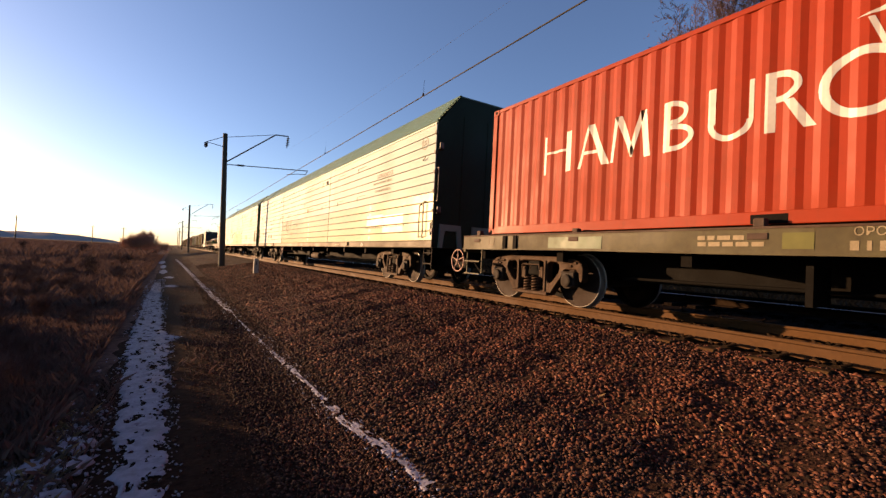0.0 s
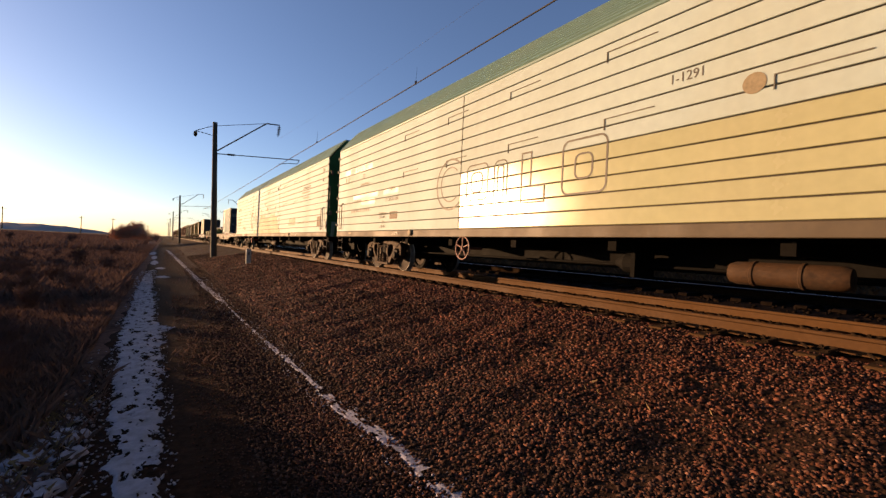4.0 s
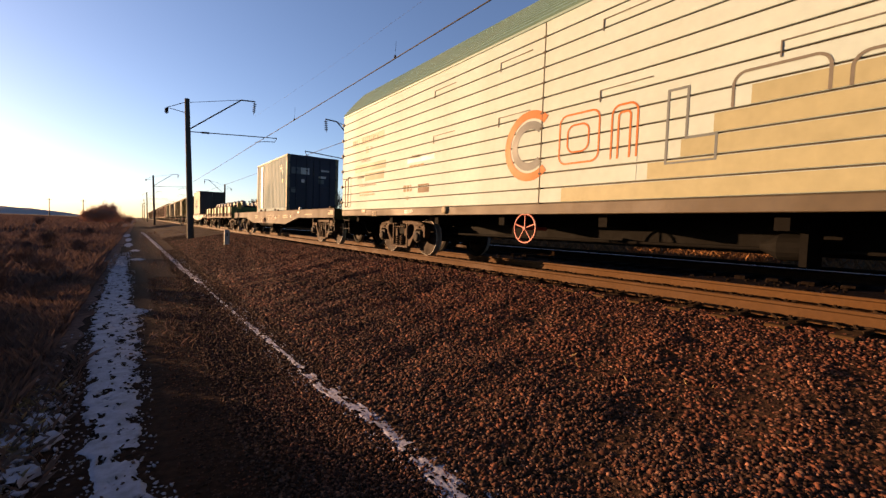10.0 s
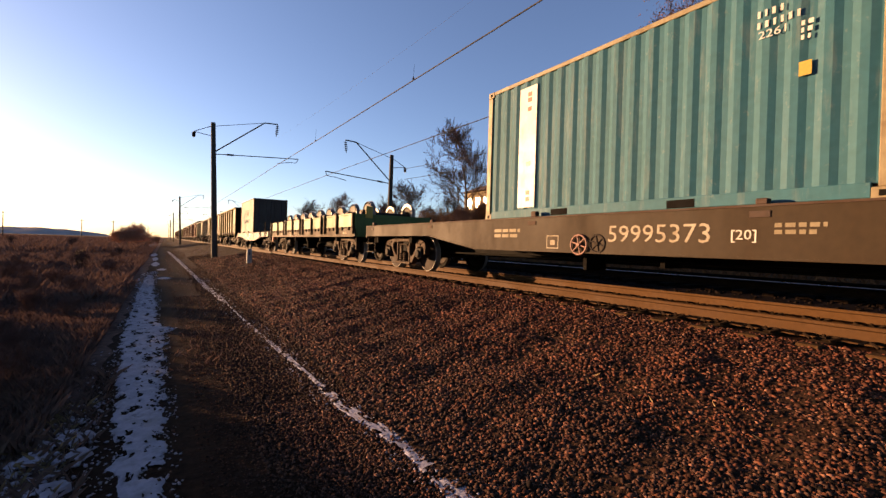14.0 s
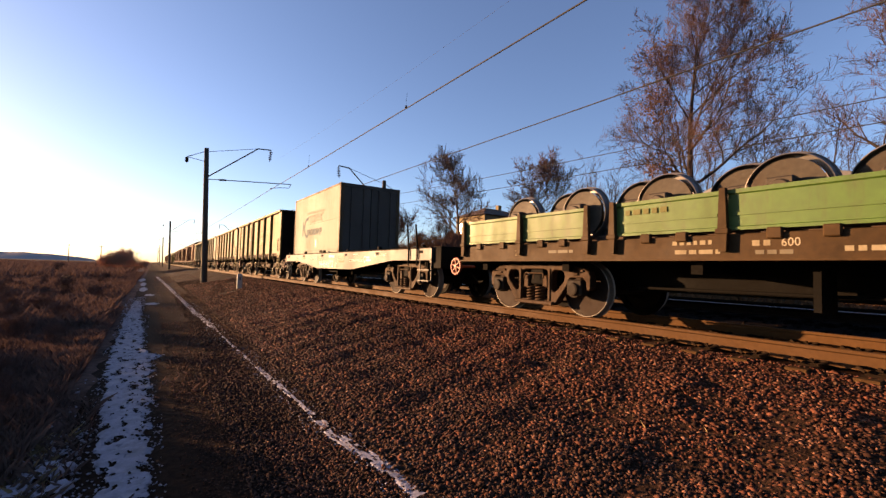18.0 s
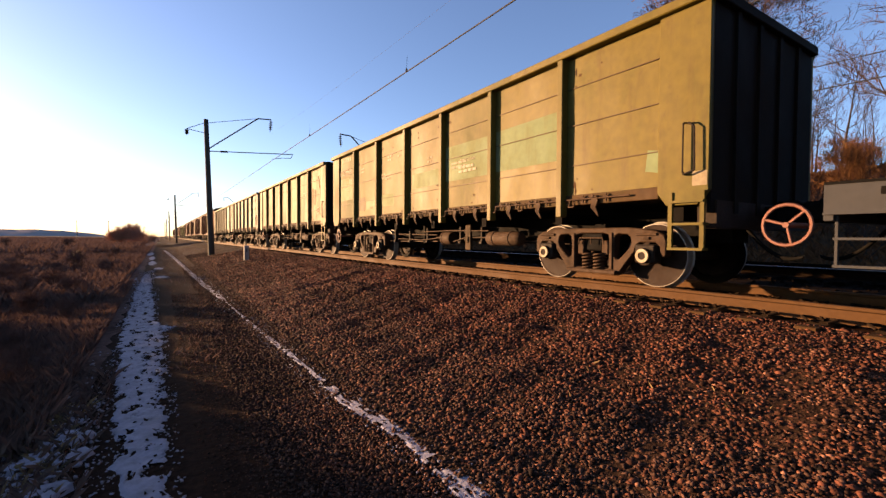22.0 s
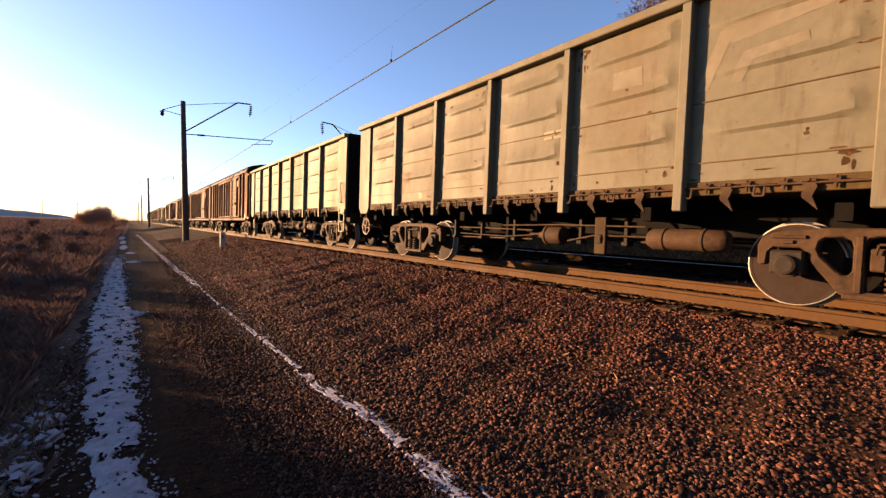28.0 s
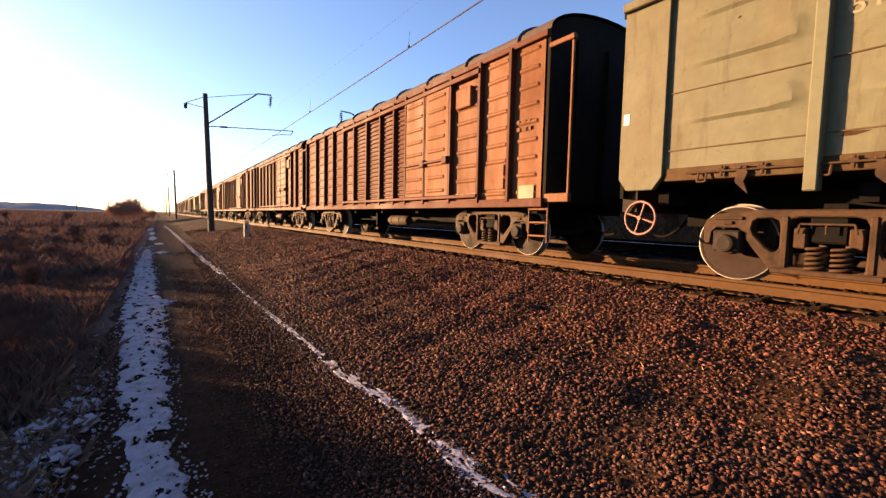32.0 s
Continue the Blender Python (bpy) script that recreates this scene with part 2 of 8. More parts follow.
RUST = (0.077, 0.035, 0.016)
M = {
    "earth": surface("earth", (0.02253, 0.009471, 0.005544), 0.95, vary=0.5, grain=14, stain=(0.03092, 0.01496, 0.008479), stain_scale=0.6, bump=0.8, bump_scale=18, spec=0.03),
    "stone": surface("stone", (0.05935, 0.01961, 0.01191), 0.85, vary=0.3, grain=25, stain=(0.02064, 0.01135, 0.008256), stain_amount=1.0, stain_scale=0.42, bump=0.35, island=1.0, spec=0.12),
    "stone_tan": surface("stone_tan", (0.09832, 0.04332, 0.02863), 0.85, vary=0.3, grain=25, stain=(0.0336, 0.02285, 0.01613), stain_amount=0.9, stain_scale=0.6, bump=0.35, island=0.8, spec=0.12),
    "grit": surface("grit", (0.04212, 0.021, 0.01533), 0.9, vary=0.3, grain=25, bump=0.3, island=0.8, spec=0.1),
    # far-track rails, the train's shade put into their colour; also the rail clips
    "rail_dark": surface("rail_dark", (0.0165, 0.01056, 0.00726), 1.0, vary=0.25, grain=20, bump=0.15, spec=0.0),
    # darkened to paint the shade in the gaps between the loose stones
    "bed": surface("bed", (0.02601, 0.013, 0.008033), 0.95, vary=0.6, grain=22, stain=(0.01515, 0.0101, 0.007069), stain_scale=0.5, bump=1.0, bump_scale=22, spec=0.05),
    # bed and far sleepers: the train's shade and shaded gaps are in this near-black
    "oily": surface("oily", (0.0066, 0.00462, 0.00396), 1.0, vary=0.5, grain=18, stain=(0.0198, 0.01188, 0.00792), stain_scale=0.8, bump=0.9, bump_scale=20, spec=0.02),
    # lilac grey: the shade that the snow lies in is put into its colour
    "snow": surface("snow", (0.2162, 0.2098, 0.2479), 0.8, vary=0.15, grain=20, stain=(0.1271, 0.1213, 0.1271), stain_amount=0.8, stain_scale=7, bump=0.4, bump_scale=25, spec=0.3),
    "rail": surface("rail", (0.05702, 0.0256, 0.009384), 0.8, vary=0.15, grain=20, stain=(0.05491, 0.02808, 0.01186), stain_scale=1.2, bump=0.08, spec=0.15),
    "railhead": surface("railhead", (0.3388, 0.3265, 0.308), 0.28, 0.9, vary=0.1, grain=30, bump=0.03),
    "sleeper": surface("sleeper", (0.05029, 0.02471, 0.0102), 0.9, vary=0.25, grain=18, stain=(0.05715, 0.03026, 0.01345), stain_scale=2.5, bump=0.3, spec=0.1),
    "iron": surface("iron", (0.01134, 0.006885, 0.004455), 0.8, 0.0, vary=0.35, grain=25, stain=(0.03645, 0.02187, 0.01215), stain_amount=0.6, stain_scale=2.5, bump=0.25, spec=0.2),
    "bogie": surface("bogie", (0.0321, 0.01318, 0.00408), 0.8, 0.0, vary=0.3, grain=22, stain=(0.0112, 0.00616, 0.00336), stain_amount=0.8, stain_scale=3.5, bump=0.3, spec=0.25, wear=(0.0336, 0.01904, 0.00952), wear_amount=0.5),
    # near-black that holds the shade beneath the wagons; also hoses and other black parts
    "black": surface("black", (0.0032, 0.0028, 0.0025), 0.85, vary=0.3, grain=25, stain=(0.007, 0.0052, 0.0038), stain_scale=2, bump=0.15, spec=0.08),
    "wheel": surface("wheel", (0.01311, 0.004936, 0.002007), 0.8, 0.0, vary=0.25, grain=16, stain=(0.005712, 0.003808, 0.00238), stain_amount=0.7, stain_scale=3, bump=0.2, spec=0.2),
    "tyre": surface("tyre", (0.207, 0.1897, 0.1676), 0.55, 0.4, vary=0.1, grain=30, bump=0.03),
    "cream": surface("cream", (0.2503, 0.3195, 0.3126), 0.60, vary=0.05, grain=8, stain=(0.2402, 0.2433, 0.1848), stain_amount=0.35, stain_scale=0.35, bump=0.03, bump_scale=3, obj=0.025, spec=0.12),
    "cream_patch": surface("cream_patch", (0.2267, 0.2278, 0.1602), 0.45, vary=0.08, grain=8, stain_amount=0.2, bump=0.03, obj=0.08),
    "drab_patch": surface("drab_patch", (0.1756, 0.1809, 0.1324), 0.55, vary=0.10, grain=8, stain_amount=0.15, bump=0.03, obj=0.06, spec=0.12),
    "tan_patch": surface("tan_patch", (0.2007, 0.1954, 0.1242), 0.6, vary=0.08, grain=8, stain_amount=0.15, bump=0.03, obj=0.05, spec=0.12),
    "cream_low": surface("cream_low", (0.2518, 0.2565, 0.1533), 0.19, vary=0.05, grain=8, stain=(0.2341, 0.2218, 0.1448), stain_amount=0.35, stain_scale=0.4, bump=0.03, bump_scale=3, obj=0.025, spec=0.19),
    "seam": surface("seam", (0.0396, 0.033, 0.0231), 0.8, vary=0.2, bump=0.05),
    "teal": surface("teal", (0.08316, 0.1632, 0.1448), 0.45, vary=0.1, grain=8, stain=(0.09856, 0.1355, 0.117), stain_scale=0.4, bump=0.03),
    "green_end": surface("green_end", (0.004928, 0.08624, 0.02772), 0.65, vary=0.1, grain=8, stain=(0.004066, 0.02439, 0.0122), stain_scale=0.7, bump=0.05, spec=0.2),
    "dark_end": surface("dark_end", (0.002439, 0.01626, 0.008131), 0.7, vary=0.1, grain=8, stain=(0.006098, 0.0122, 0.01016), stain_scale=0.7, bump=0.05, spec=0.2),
    "sill_brown": surface("sill_brown", (0.04879, 0.03456, 0.02033), 0.7, vary=0.2, grain=12, stain=(0.02439, 0.0183, 0.0122), stain_scale=1.5, bump=0.1),
    "red": surface("red", (0.1996, 0.01623, 0.003665), 0.58, vary=0.06, grain=8, stain=(0.1463, 0.02439, 0.008941), stain_amount=0.35, stain_scale=0.8, bump=0.05, bump_scale=4, wear=(0.1232, 0.01848, 0.00616), wear_amount=0.5, spec=0.16),
    "white": surface("white", (0.3942, 0.3844, 0.3548), 0.5, vary=0.08, grain=14, stain=(0.2957, 0.2464, 0.1971), stain_amount=0.3, stain_scale=3, bump=0.03, wear=(0.2587, 0.2218, 0.1663), wear_amount=0.4),
    "olive": surface("olive", (0.03942, 0.03326, 0.01294), 0.65, vary=0.2, grain=12, stain=(0.02464, 0.01725, 0.008624), stain_amount=0.7, stain_scale=1.2, bump=0.1, spec=0.25, wear=(0.02156, 0.01355, 0.00616), wear_amount=0.6),
    "blue": surface("blue", (0.01386, 0.08279, 0.1063), 0.6, vary=0.12, grain=10, stain=(0.04312, 0.1047, 0.1078), stain_amount=0.40, stain_scale=1.6, streak=0.25, bump=0.08, bump_scale=5, spec=0.12, wear=(0.0924, 0.1324, 0.1294), wear_amount=0.6),
    "navy": surface("navy", (0.002033, 0.005123, 0.01952), 0.55, vary=0.15, grain=12, stain=(0.008131, 0.0122, 0.02033), stain_scale=1.5, bump=0.08),
    "pale_post": surface("pale_post", (0.1707, 0.1382, 0.07725), 0.6, vary=0.15, grain=14, stain=RUST, stain_amount=0.5, stain_scale=2.5, bump=0.08, wear=(0.05544, 0.02464, 0.01109), wear_amount=0.7),
    "grey_flat": surface("grey_flat", (0.02551, 0.01617, 0.008485), 0.65, vary=0.15, grain=12, stain=(0.01478, 0.009548, 0.005544), stain_amount=0.7, stain_scale=1.1, streak=0.3, bump=0.08, spec=0.12, wear=(0.0308, 0.01725, 0.008624), wear_amount=0.5),
    "deck": surface("deck", (0.03388, 0.01663, 0.009856), 0.85, vary=0.3, grain=14, stain=(0.05236, 0.02587, 0.0154), stain_scale=1.5, bump=0.3),
    "steel_grey": surface("steel_grey", (0.02033, 0.02279, 0.02649), 0.5, vary=0.1, grain=10, stain=(0.03252, 0.03049, 0.02765), stain_amount=0.3, stain_scale=1.0, bump=0.05, spec=0.17, wear=(0.03388, 0.0308, 0.02772), wear_amount=0.35),
    "box_white": surface("box_white", (0.152, 0.1686, 0.146), 0.7, vary=0.05, grain=8, stain=(0.08624, 0.0616, 0.03696), stain_amount=0.25, stain_scale=0.8, streak=0.3, spec=0.15, bump=0.04, bump_scale=4, wear=(0.08008, 0.05236, 0.02772), wear_amount=0.3),
    # door end of the white container, darkened for the shade on that side
    "box_end": surface("box_end", (0.02772, 0.0191, 0.01478), 0.6, vary=0.1, grain=10, stain=(0.03252, 0.02236, 0.01423), stain_amount=0.4, stain_scale=1.5, bump=0.05),
    "logo_teal": surface("logo_teal", (0.1782, 0.2072, 0.1848), 0.95, vary=0.12, stain=(0.1694, 0.154, 0.1155), stain_amount=0.6, stain_scale=4, bump=0.02, spec=0.0),
    "logo_blue": surface("logo_blue", (0.105, 0.135, 0.150), 0.95, vary=0.12, stain=(0.1232, 0.1232, 0.1001), stain_amount=0.6, stain_scale=4, bump=0.02, spec=0.0),
    "orange": surface("orange", (0.2846, 0.08131, 0.02033), 0.5, vary=0.1, stain_amount=0.2, bump=0.02, spec=0.1),
    "slate": surface("slate", (0.08131, 0.09759, 0.1016), 0.5, vary=0.1, stain_amount=0.2, bump=0.02, spec=0.1),
    "outline": surface("outline", (0.08941, 0.08334, 0.07115), 0.5, vary=0.1, stain_amount=0.3, bump=0.02, spec=0.1),
    "letter": surface("letter", (0.0462, 0.03927, 0.03003), 0.6, vary=0.2, stain_amount=0.3, bump=0.02),
    "faded": surface("faded", (0.1789, 0.1463, 0.09759), 0.6, vary=0.15, stain_amount=0.3, bump=0.02, spec=0.12, wear=(0.09856, 0.07392, 0.04312), wear_amount=0.5),
    "umber": surface("umber", (0.06505, 0.03862, 0.02033), 0.6, vary=0.2, stain_amount=0.3, bump=0.02, spec=0.12),
    "yellow": surface("yellow", (0.2927, 0.2033, 0.03252), 0.5, vary=0.1, stain_amount=0.2, bump=0.02),
    "signal_red": surface("signal_red", (0.252, 0.03049, 0.01423), 0.5, vary=0.12, stain_amount=0.3, bump=0.03),
    "faded_red": surface("faded_red", (0.1463, 0.05285, 0.03659), 0.6, vary=0.15, stain_amount=0.4, bump=0.03),
    "green": surface("green", (0.02826, 0.07727, 0.01054), 0.6, vary=0.15, grain=12, stain=(0.0308, 0.0462, 0.01109), stain_amount=0.6, stain_scale=1.5, streak=0.3, bump=0.1, wear=(0.02772, 0.02156, 0.007392), wear_amount=0.6),
    "brown_frame": surface("brown_frame", (0.0377, 0.0198, 0.008008), 0.7, vary=0.2, grain=14, stain=(0.01602, 0.01047, 0.00616), stain_amount=0.7, stain_scale=1.6, bump=0.1, spec=0.12),
    "ochre": surface("ochre", (0.07865, 0.05909, 0.01109), 0.6, vary=0.16, grain=9, stain=(0.03819, 0.04435, 0.01294), stain_amount=1.0, stain_scale=0.55, streak=0.45, bump=0.45, bump_scale=2.2, spec=0.14, wear=(0.0462, 0.02464, 0.008624), wear_amount=0.55),
    "ochre_green": surface("ochre_green", (0.09856, 0.1386, 0.07084), 0.65, vary=0.12, grain=9, stain=(0.117, 0.09856, 0.03696), stain_amount=0.6, stain_scale=1.0, bump=0.08, wear=(0.08008, 0.08008, 0.0308), wear_amount=0.6, spec=0.12),
    "green_tint": surface("green_tint", (0.077, 0.077, 0.02587), 0.6, vary=0.14, grain=9, stain=(0.0616, 0.07084, 0.0308), stain_amount=0.6, stain_scale=0.8, bump=0.1, spec=0.12),
    "brown_tint": surface("brown_tint", (0.0616, 0.04066, 0.01663), 0.65, vary=0.14, grain=9, stain=(0.04312, 0.02772, 0.01232), stain_amount=0.6, stain_scale=1.2, bump=0.1, spec=0.12),
    "rust_tint": surface("rust_tint", (0.05236, 0.03203, 0.01109), 0.7, vary=0.2, grain=9, stain=(0.06776, 0.04928, 0.01355), stain_amount=0.8, stain_scale=2.5, bump=0.1, spec=0.12),
    "pale_tint": surface("pale_tint", (0.1078, 0.09259, 0.0683), 0.65, vary=0.12, grain=12, stain=(0.07392, 0.05544, 0.03696), stain_amount=0.7, stain_scale=3.0, bump=0.05, spec=0.12),
    "flake": surface("flake", (0.0385, 0.0182, 0.0077), 0.85, vary=0.3, grain=40, stain=(0.021, 0.0105, 0.0056), stain_amount=0.8, stain_scale=6, bump=0.2, spec=0.12, obj=0.4),
    "rusty_sill": surface("rusty_sill", (0.04576, 0.02376, 0.00968), 0.8, vary=0.2, grain=12, stain=(0.05456, 0.04048, 0.01584), stain_amount=0.9, stain_scale=1.6, bump=0.2, spec=0.15, wear=(0.02464, 0.01232, 0.00616), wear_amount=0.7),
    "mint": surface("mint", (0.03388, 0.06776, 0.03696), 0.6, vary=0.15, grain=9, stain=(0.04312, 0.03696, 0.0154), stain_amount=0.8, stain_scale=2.5, bump=0.08),
    "beige": surface("beige", (0.08053, 0.07261, 0.05105), 0.6, vary=0.1, grain=9, stain=(0.09354, 0.06098, 0.03456), stain_amount=0.45, stain_scale=0.9, streak=0.35, bump=0.3, bump_scale=2.5, wear=(0.0462, 0.02895, 0.01663), wear_amount=0.6, spec=0.14),
    "khaki": surface("khaki", (0.08641, 0.08629, 0.05427), 0.6, vary=0.1, grain=9, stain=(0.08131, 0.05692, 0.03049), stain_amount=0.5, stain_scale=1.0, streak=0.35, bump=0.3, bump_scale=2.5, wear=(0.04312, 0.02957, 0.0154), wear_amount=0.55, spec=0.14),
    "drab": surface("drab", (0.07313, 0.05616, 0.01372), 0.6, vary=0.12, grain=9, stain=(0.04066, 0.02094, 0.008008), stain_amount=1.0, stain_scale=1.3, streak=0.25, bump=0.55, bump_scale=2.2, spec=0.14, wear=(0.03696, 0.02094, 0.008624), wear_amount=0.75),
    "oxide": surface("oxide", (0.06011, 0.01559, 0.007997), 0.7, vary=0.18, grain=9, stain=(0.07084, 0.02772, 0.01355), stain_amount=0.6, stain_scale=0.9, streak=0.3, bump=0.12, bump_scale=5, wear=(0.085, 0.045, 0.026), wear_amount=0.5, spec=0.1),
    "oxide_pale": surface("oxide_pale", (0.1284, 0.05091, 0.02489), 0.7, vary=0.15, grain=9, stain=(0.05544, 0.02156, 0.01047), stain_amount=0.6, stain_scale=1.3, streak=0.35, bump=0.12, bump_scale=5, wear=(0.03696, 0.01355, 0.006776), wear_amount=0.7, spec=0.1),
    "roof": surface("roof", (0.04066, 0.02439, 0.0183), 0.8, vary=0.2, grain=10, stain_scale=1, bump=0.1),
    "pole": surface("pole", (0.03049, 0.0252, 0.01952), 0.85, vary=0.25, grain=18, stain=(0.04879, 0.03659, 0.02439), stain_scale=1.5, streak=0.15, bump=0.2),
    "wire": surface("wire", (0.02, 0.018, 0.016), 0.9, 0.0, vary=0.1, bump=0),
    "porcelain": surface("porcelain", (0.02439, 0.0183, 0.01626), 0.3, vary=0.1, bump=0.02),
    "concrete": surface("concrete", (0.2033, 0.1952, 0.1789), 0.85, vary=0.15, grain=30, stain_scale=4, bump=0.2),
    "bark": surface("bark", (0.0306, 0.01958, 0.01469), 0.9, vary=0.35, grain=14, stain=(0.04896, 0.03366, 0.0257), stain_scale=2.5, bump=0.5),
    "twig": surface("twig", (0.0612, 0.036, 0.03096), 0.9, vary=0.2, grain=4, bump=0.0, island=0.35, spec=0.1),
    "weed": surface("weed", (0.1015, 0.06334, 0.05463), 0.95, vary=0.15, grain=2, bump=0.0, island=0.18, spec=0.0, leaf=0.16),
    "litter": surface("litter", (0.1121, 0.06218, 0.05165), 0.95, vary=0.5, grain=9, stain=(0.03, 0.015, 0.01), stain_amount=0.8, stain_scale=1.0, bump=1.0, bump_scale=14, spec=0.02),
    "brush": surface("brush", (0.3864, 0.2218, 0.1613), 0.95, vary=0.2, grain=2, bump=0.0, island=0.3, spec=0.0, leaf=0.4),
    "straw": surface("straw", (0.1742, 0.1162, 0.06098), 0.9, vary=0.2, grain=3, bump=0.0, island=0.5, spec=0.2, leaf=0.3),
    "fox": surface("fox", (0.144, 0.06624, 0.02995), 0.9, vary=0.2, grain=2, bump=0.0, island=0.5, spec=0.1, leaf=0.35),
    "hill": surface("hill", (0.06653, 0.03564, 0.01901), 0.95, vary=0.35, grain=3, stain=(0.07128, 0.03326, 0.01663), stain_scale=0.15, bump=0.5, bump_scale=5, spec=0.1),
    # pale base colour stands in for the haze over the far hills
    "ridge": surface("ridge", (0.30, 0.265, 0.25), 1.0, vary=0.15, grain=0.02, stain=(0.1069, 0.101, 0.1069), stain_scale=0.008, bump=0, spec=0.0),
    "plaster": surface("plaster", (0.1463, 0.1057, 0.05692), 0.85, vary=0.1, grain=6, stain_scale=0.6, bump=0.1),
    "slate_roof": surface("slate_roof", (0.05692, 0.03049, 0.02033), 0.85, vary=0.2, grain=6, bump=0.1),
    "old_tyre": surface("old_tyre", (0.1035, 0.09314, 0.08624), 0.38, 0.3, vary=0.2, grain=14, stain=(0.06098, 0.03659, 0.02033), stain_amount=0.6, stain_scale=3, bump=0.1),
    "old_wheel": surface("old_wheel", (0.034, 0.026, 0.018), 0.65, 0.0, vary=0.3, grain=14, stain=(0.04066, 0.02439, 0.01423), stain_amount=0.5, stain_scale=3, bump=0.2, spec=0.2),
    "chalk": surface("chalk", (0.28, 0.2408, 0.1848), 0.7, vary=0.2, grain=25, stain=(0.1568, 0.1176, 0.0728), stain_amount=0.7, stain_scale=6, bump=0.02, wear=(0.098, 0.077, 0.035), wear_amount=0.6, spec=0.12),
    # wagon ends turned from the sun; their shade is put into this colour
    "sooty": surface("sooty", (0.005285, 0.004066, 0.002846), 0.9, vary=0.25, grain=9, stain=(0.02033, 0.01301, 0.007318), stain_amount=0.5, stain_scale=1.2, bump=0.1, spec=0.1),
    "pane": surface("pane", (0.0122, 0.01423, 0.01626), 0.1, vary=0.05, bump=0),
}

# ---------------------------------------------------------------- mesh tools


def box(bm, x0, x1, y0, y1, z0, z1, bevel=0.0):
    """A closed block; with bevel its twelve edges are eased."""
    r = bmesh.ops.create_cube(bm, size=1.0, matrix=Matrix.Translation(((x0 + x1) / 2, (y0 + y1) / 2, (z0 + z1) / 2)) @ Matrix.Diagonal((abs(x1 - x0), abs(y1 - y0), abs(z1 - z0), 1)))
    if bevel:
        edges = list({e for v in r["verts"] for e in v.link_edges})
        bmesh.ops.bevel(bm, geom=edges, offset=bevel, segments=1, affect="EDGES")
    return bm


def rod(bm, a, b, r, n=8, r2=None, caps=True):
    """A straight round bar from a to b."""
    a, b = Vector(a), Vector(b)
    d = b - a
    m = Matrix.Translation((a + b) / 2) @ d.to_track_quat("Z", "Y").to_matrix().to_4x4()
    bmesh.ops.create_cone(bm, cap_ends=caps, segments=n, radius1=r, radius2=r if r2 is None else r2, depth=d.length, matrix=m)
    return bm


def pipe(bm, pts, r, n=6):
    """A bent bar through the points."""
    for a, b in zip(pts, pts[1:]):
        rod(bm, a, b, r, n)
    return bm


def turned(bm, profile, n=32, axis="x"):
    """A body turned about the x axis through the origin: profile of (x, radius)."""
    rings = []
    for x, r in profile:
        rings.append([bm.verts.new((x, r * math.cos(2 * math.pi * k / n), r * math.sin(2 * math.pi * k / n))) for k in range(n)])
    for p, q in zip(rings, rings[1:]):
        for k in range(n):
            bm.faces.new((p[k], p[(k + 1) % n], q[(k + 1) % n], q[k]))
    bm.faces.new(rings[0][::-1])
    bm.faces.new(rings[-1])
    return bm


def plate(bm, outer, holes, x0, x1):
    """A flat plate of outline (y, z) with holes, from x0 to x1 thick."""
    loops = [outer, *holes]
    edges = []
    for loop in loops:
        vs = [bm.verts.new((x0, y, z)) for y, z in loop]
        edges += [bm.edges.new((vs[k], vs[(k + 1) % len(vs)])) for k in range(len(vs))]
    r = bmesh.ops.triangle_fill(bm, use_beauty=True, use_dissolve=False, edges=edges)
    faces = [f for f in r["geom"] if isinstance(f, bmesh.types.BMFace)]
    e = bmesh.ops.extrude_face_region(bm, geom=faces)
    vs = [v for v in e["geom"] if isinstance(v, bmesh.types.BMVert)]
    bmesh.ops.translate(bm, verts=vs, vec=(x1 - x0, 0, 0))
    bmesh.ops.recalc_face_normals(bm, faces=bm.faces[:])
    return bm


def strip(bm, profile, x0, x1):
    """A closed outline (y, z) drawn out from x0 to x1."""
    return plate(bm, profile, [], x0, x1)


def mesh_of(bm, name, material):
    bmesh.ops.recalc_face_normals(bm, faces=bm.faces[:])
    me = bpy.data.meshes.new(name)
    bm.to_mesh(me)
    bm.free()
    for mt in (material if isinstance(material, (list, tuple)) else [material]):
        me.materials.append(mt)
    return me


def part(name, bm, material, parent, label=""):
    """Links a bmesh (or a ready mesh) as one mesh object under a thing or a part."""
    me = bm if isinstance(bm, bpy.types.Mesh) else mesh_of(bm, name, material)
    ob = new(name, me)
    ob.parent = parent
    if label:
        tagged(ob, label)
    return ob


def smooth(ob, angle=35):
    me = ob.data
    me.polygons.foreach_set("use_smooth", [True] * len(me.polygons))
    me.set_sharp_from_angle(angle=radians(angle))
    return ob


def thing(name, label, category, group="", at=(0, 0, 0), kind=""):
    ob = new(name)
    ob.location = at
    ob.empty_display_size = 0.3
    return tagged(ob, label, category, group, kind)


def raw(name, verts, faces, material, smooth_all=False):
    me = bpy.data.meshes.new(name)
    me.from_pydata([tuple(v) for v in verts], [], [tuple(f) for f in faces])
    me.materials.append(material)
    if smooth_all:
        me.polygons.foreach_set("use_smooth", [True] * len(me.polygons))
    me.update()
    return me


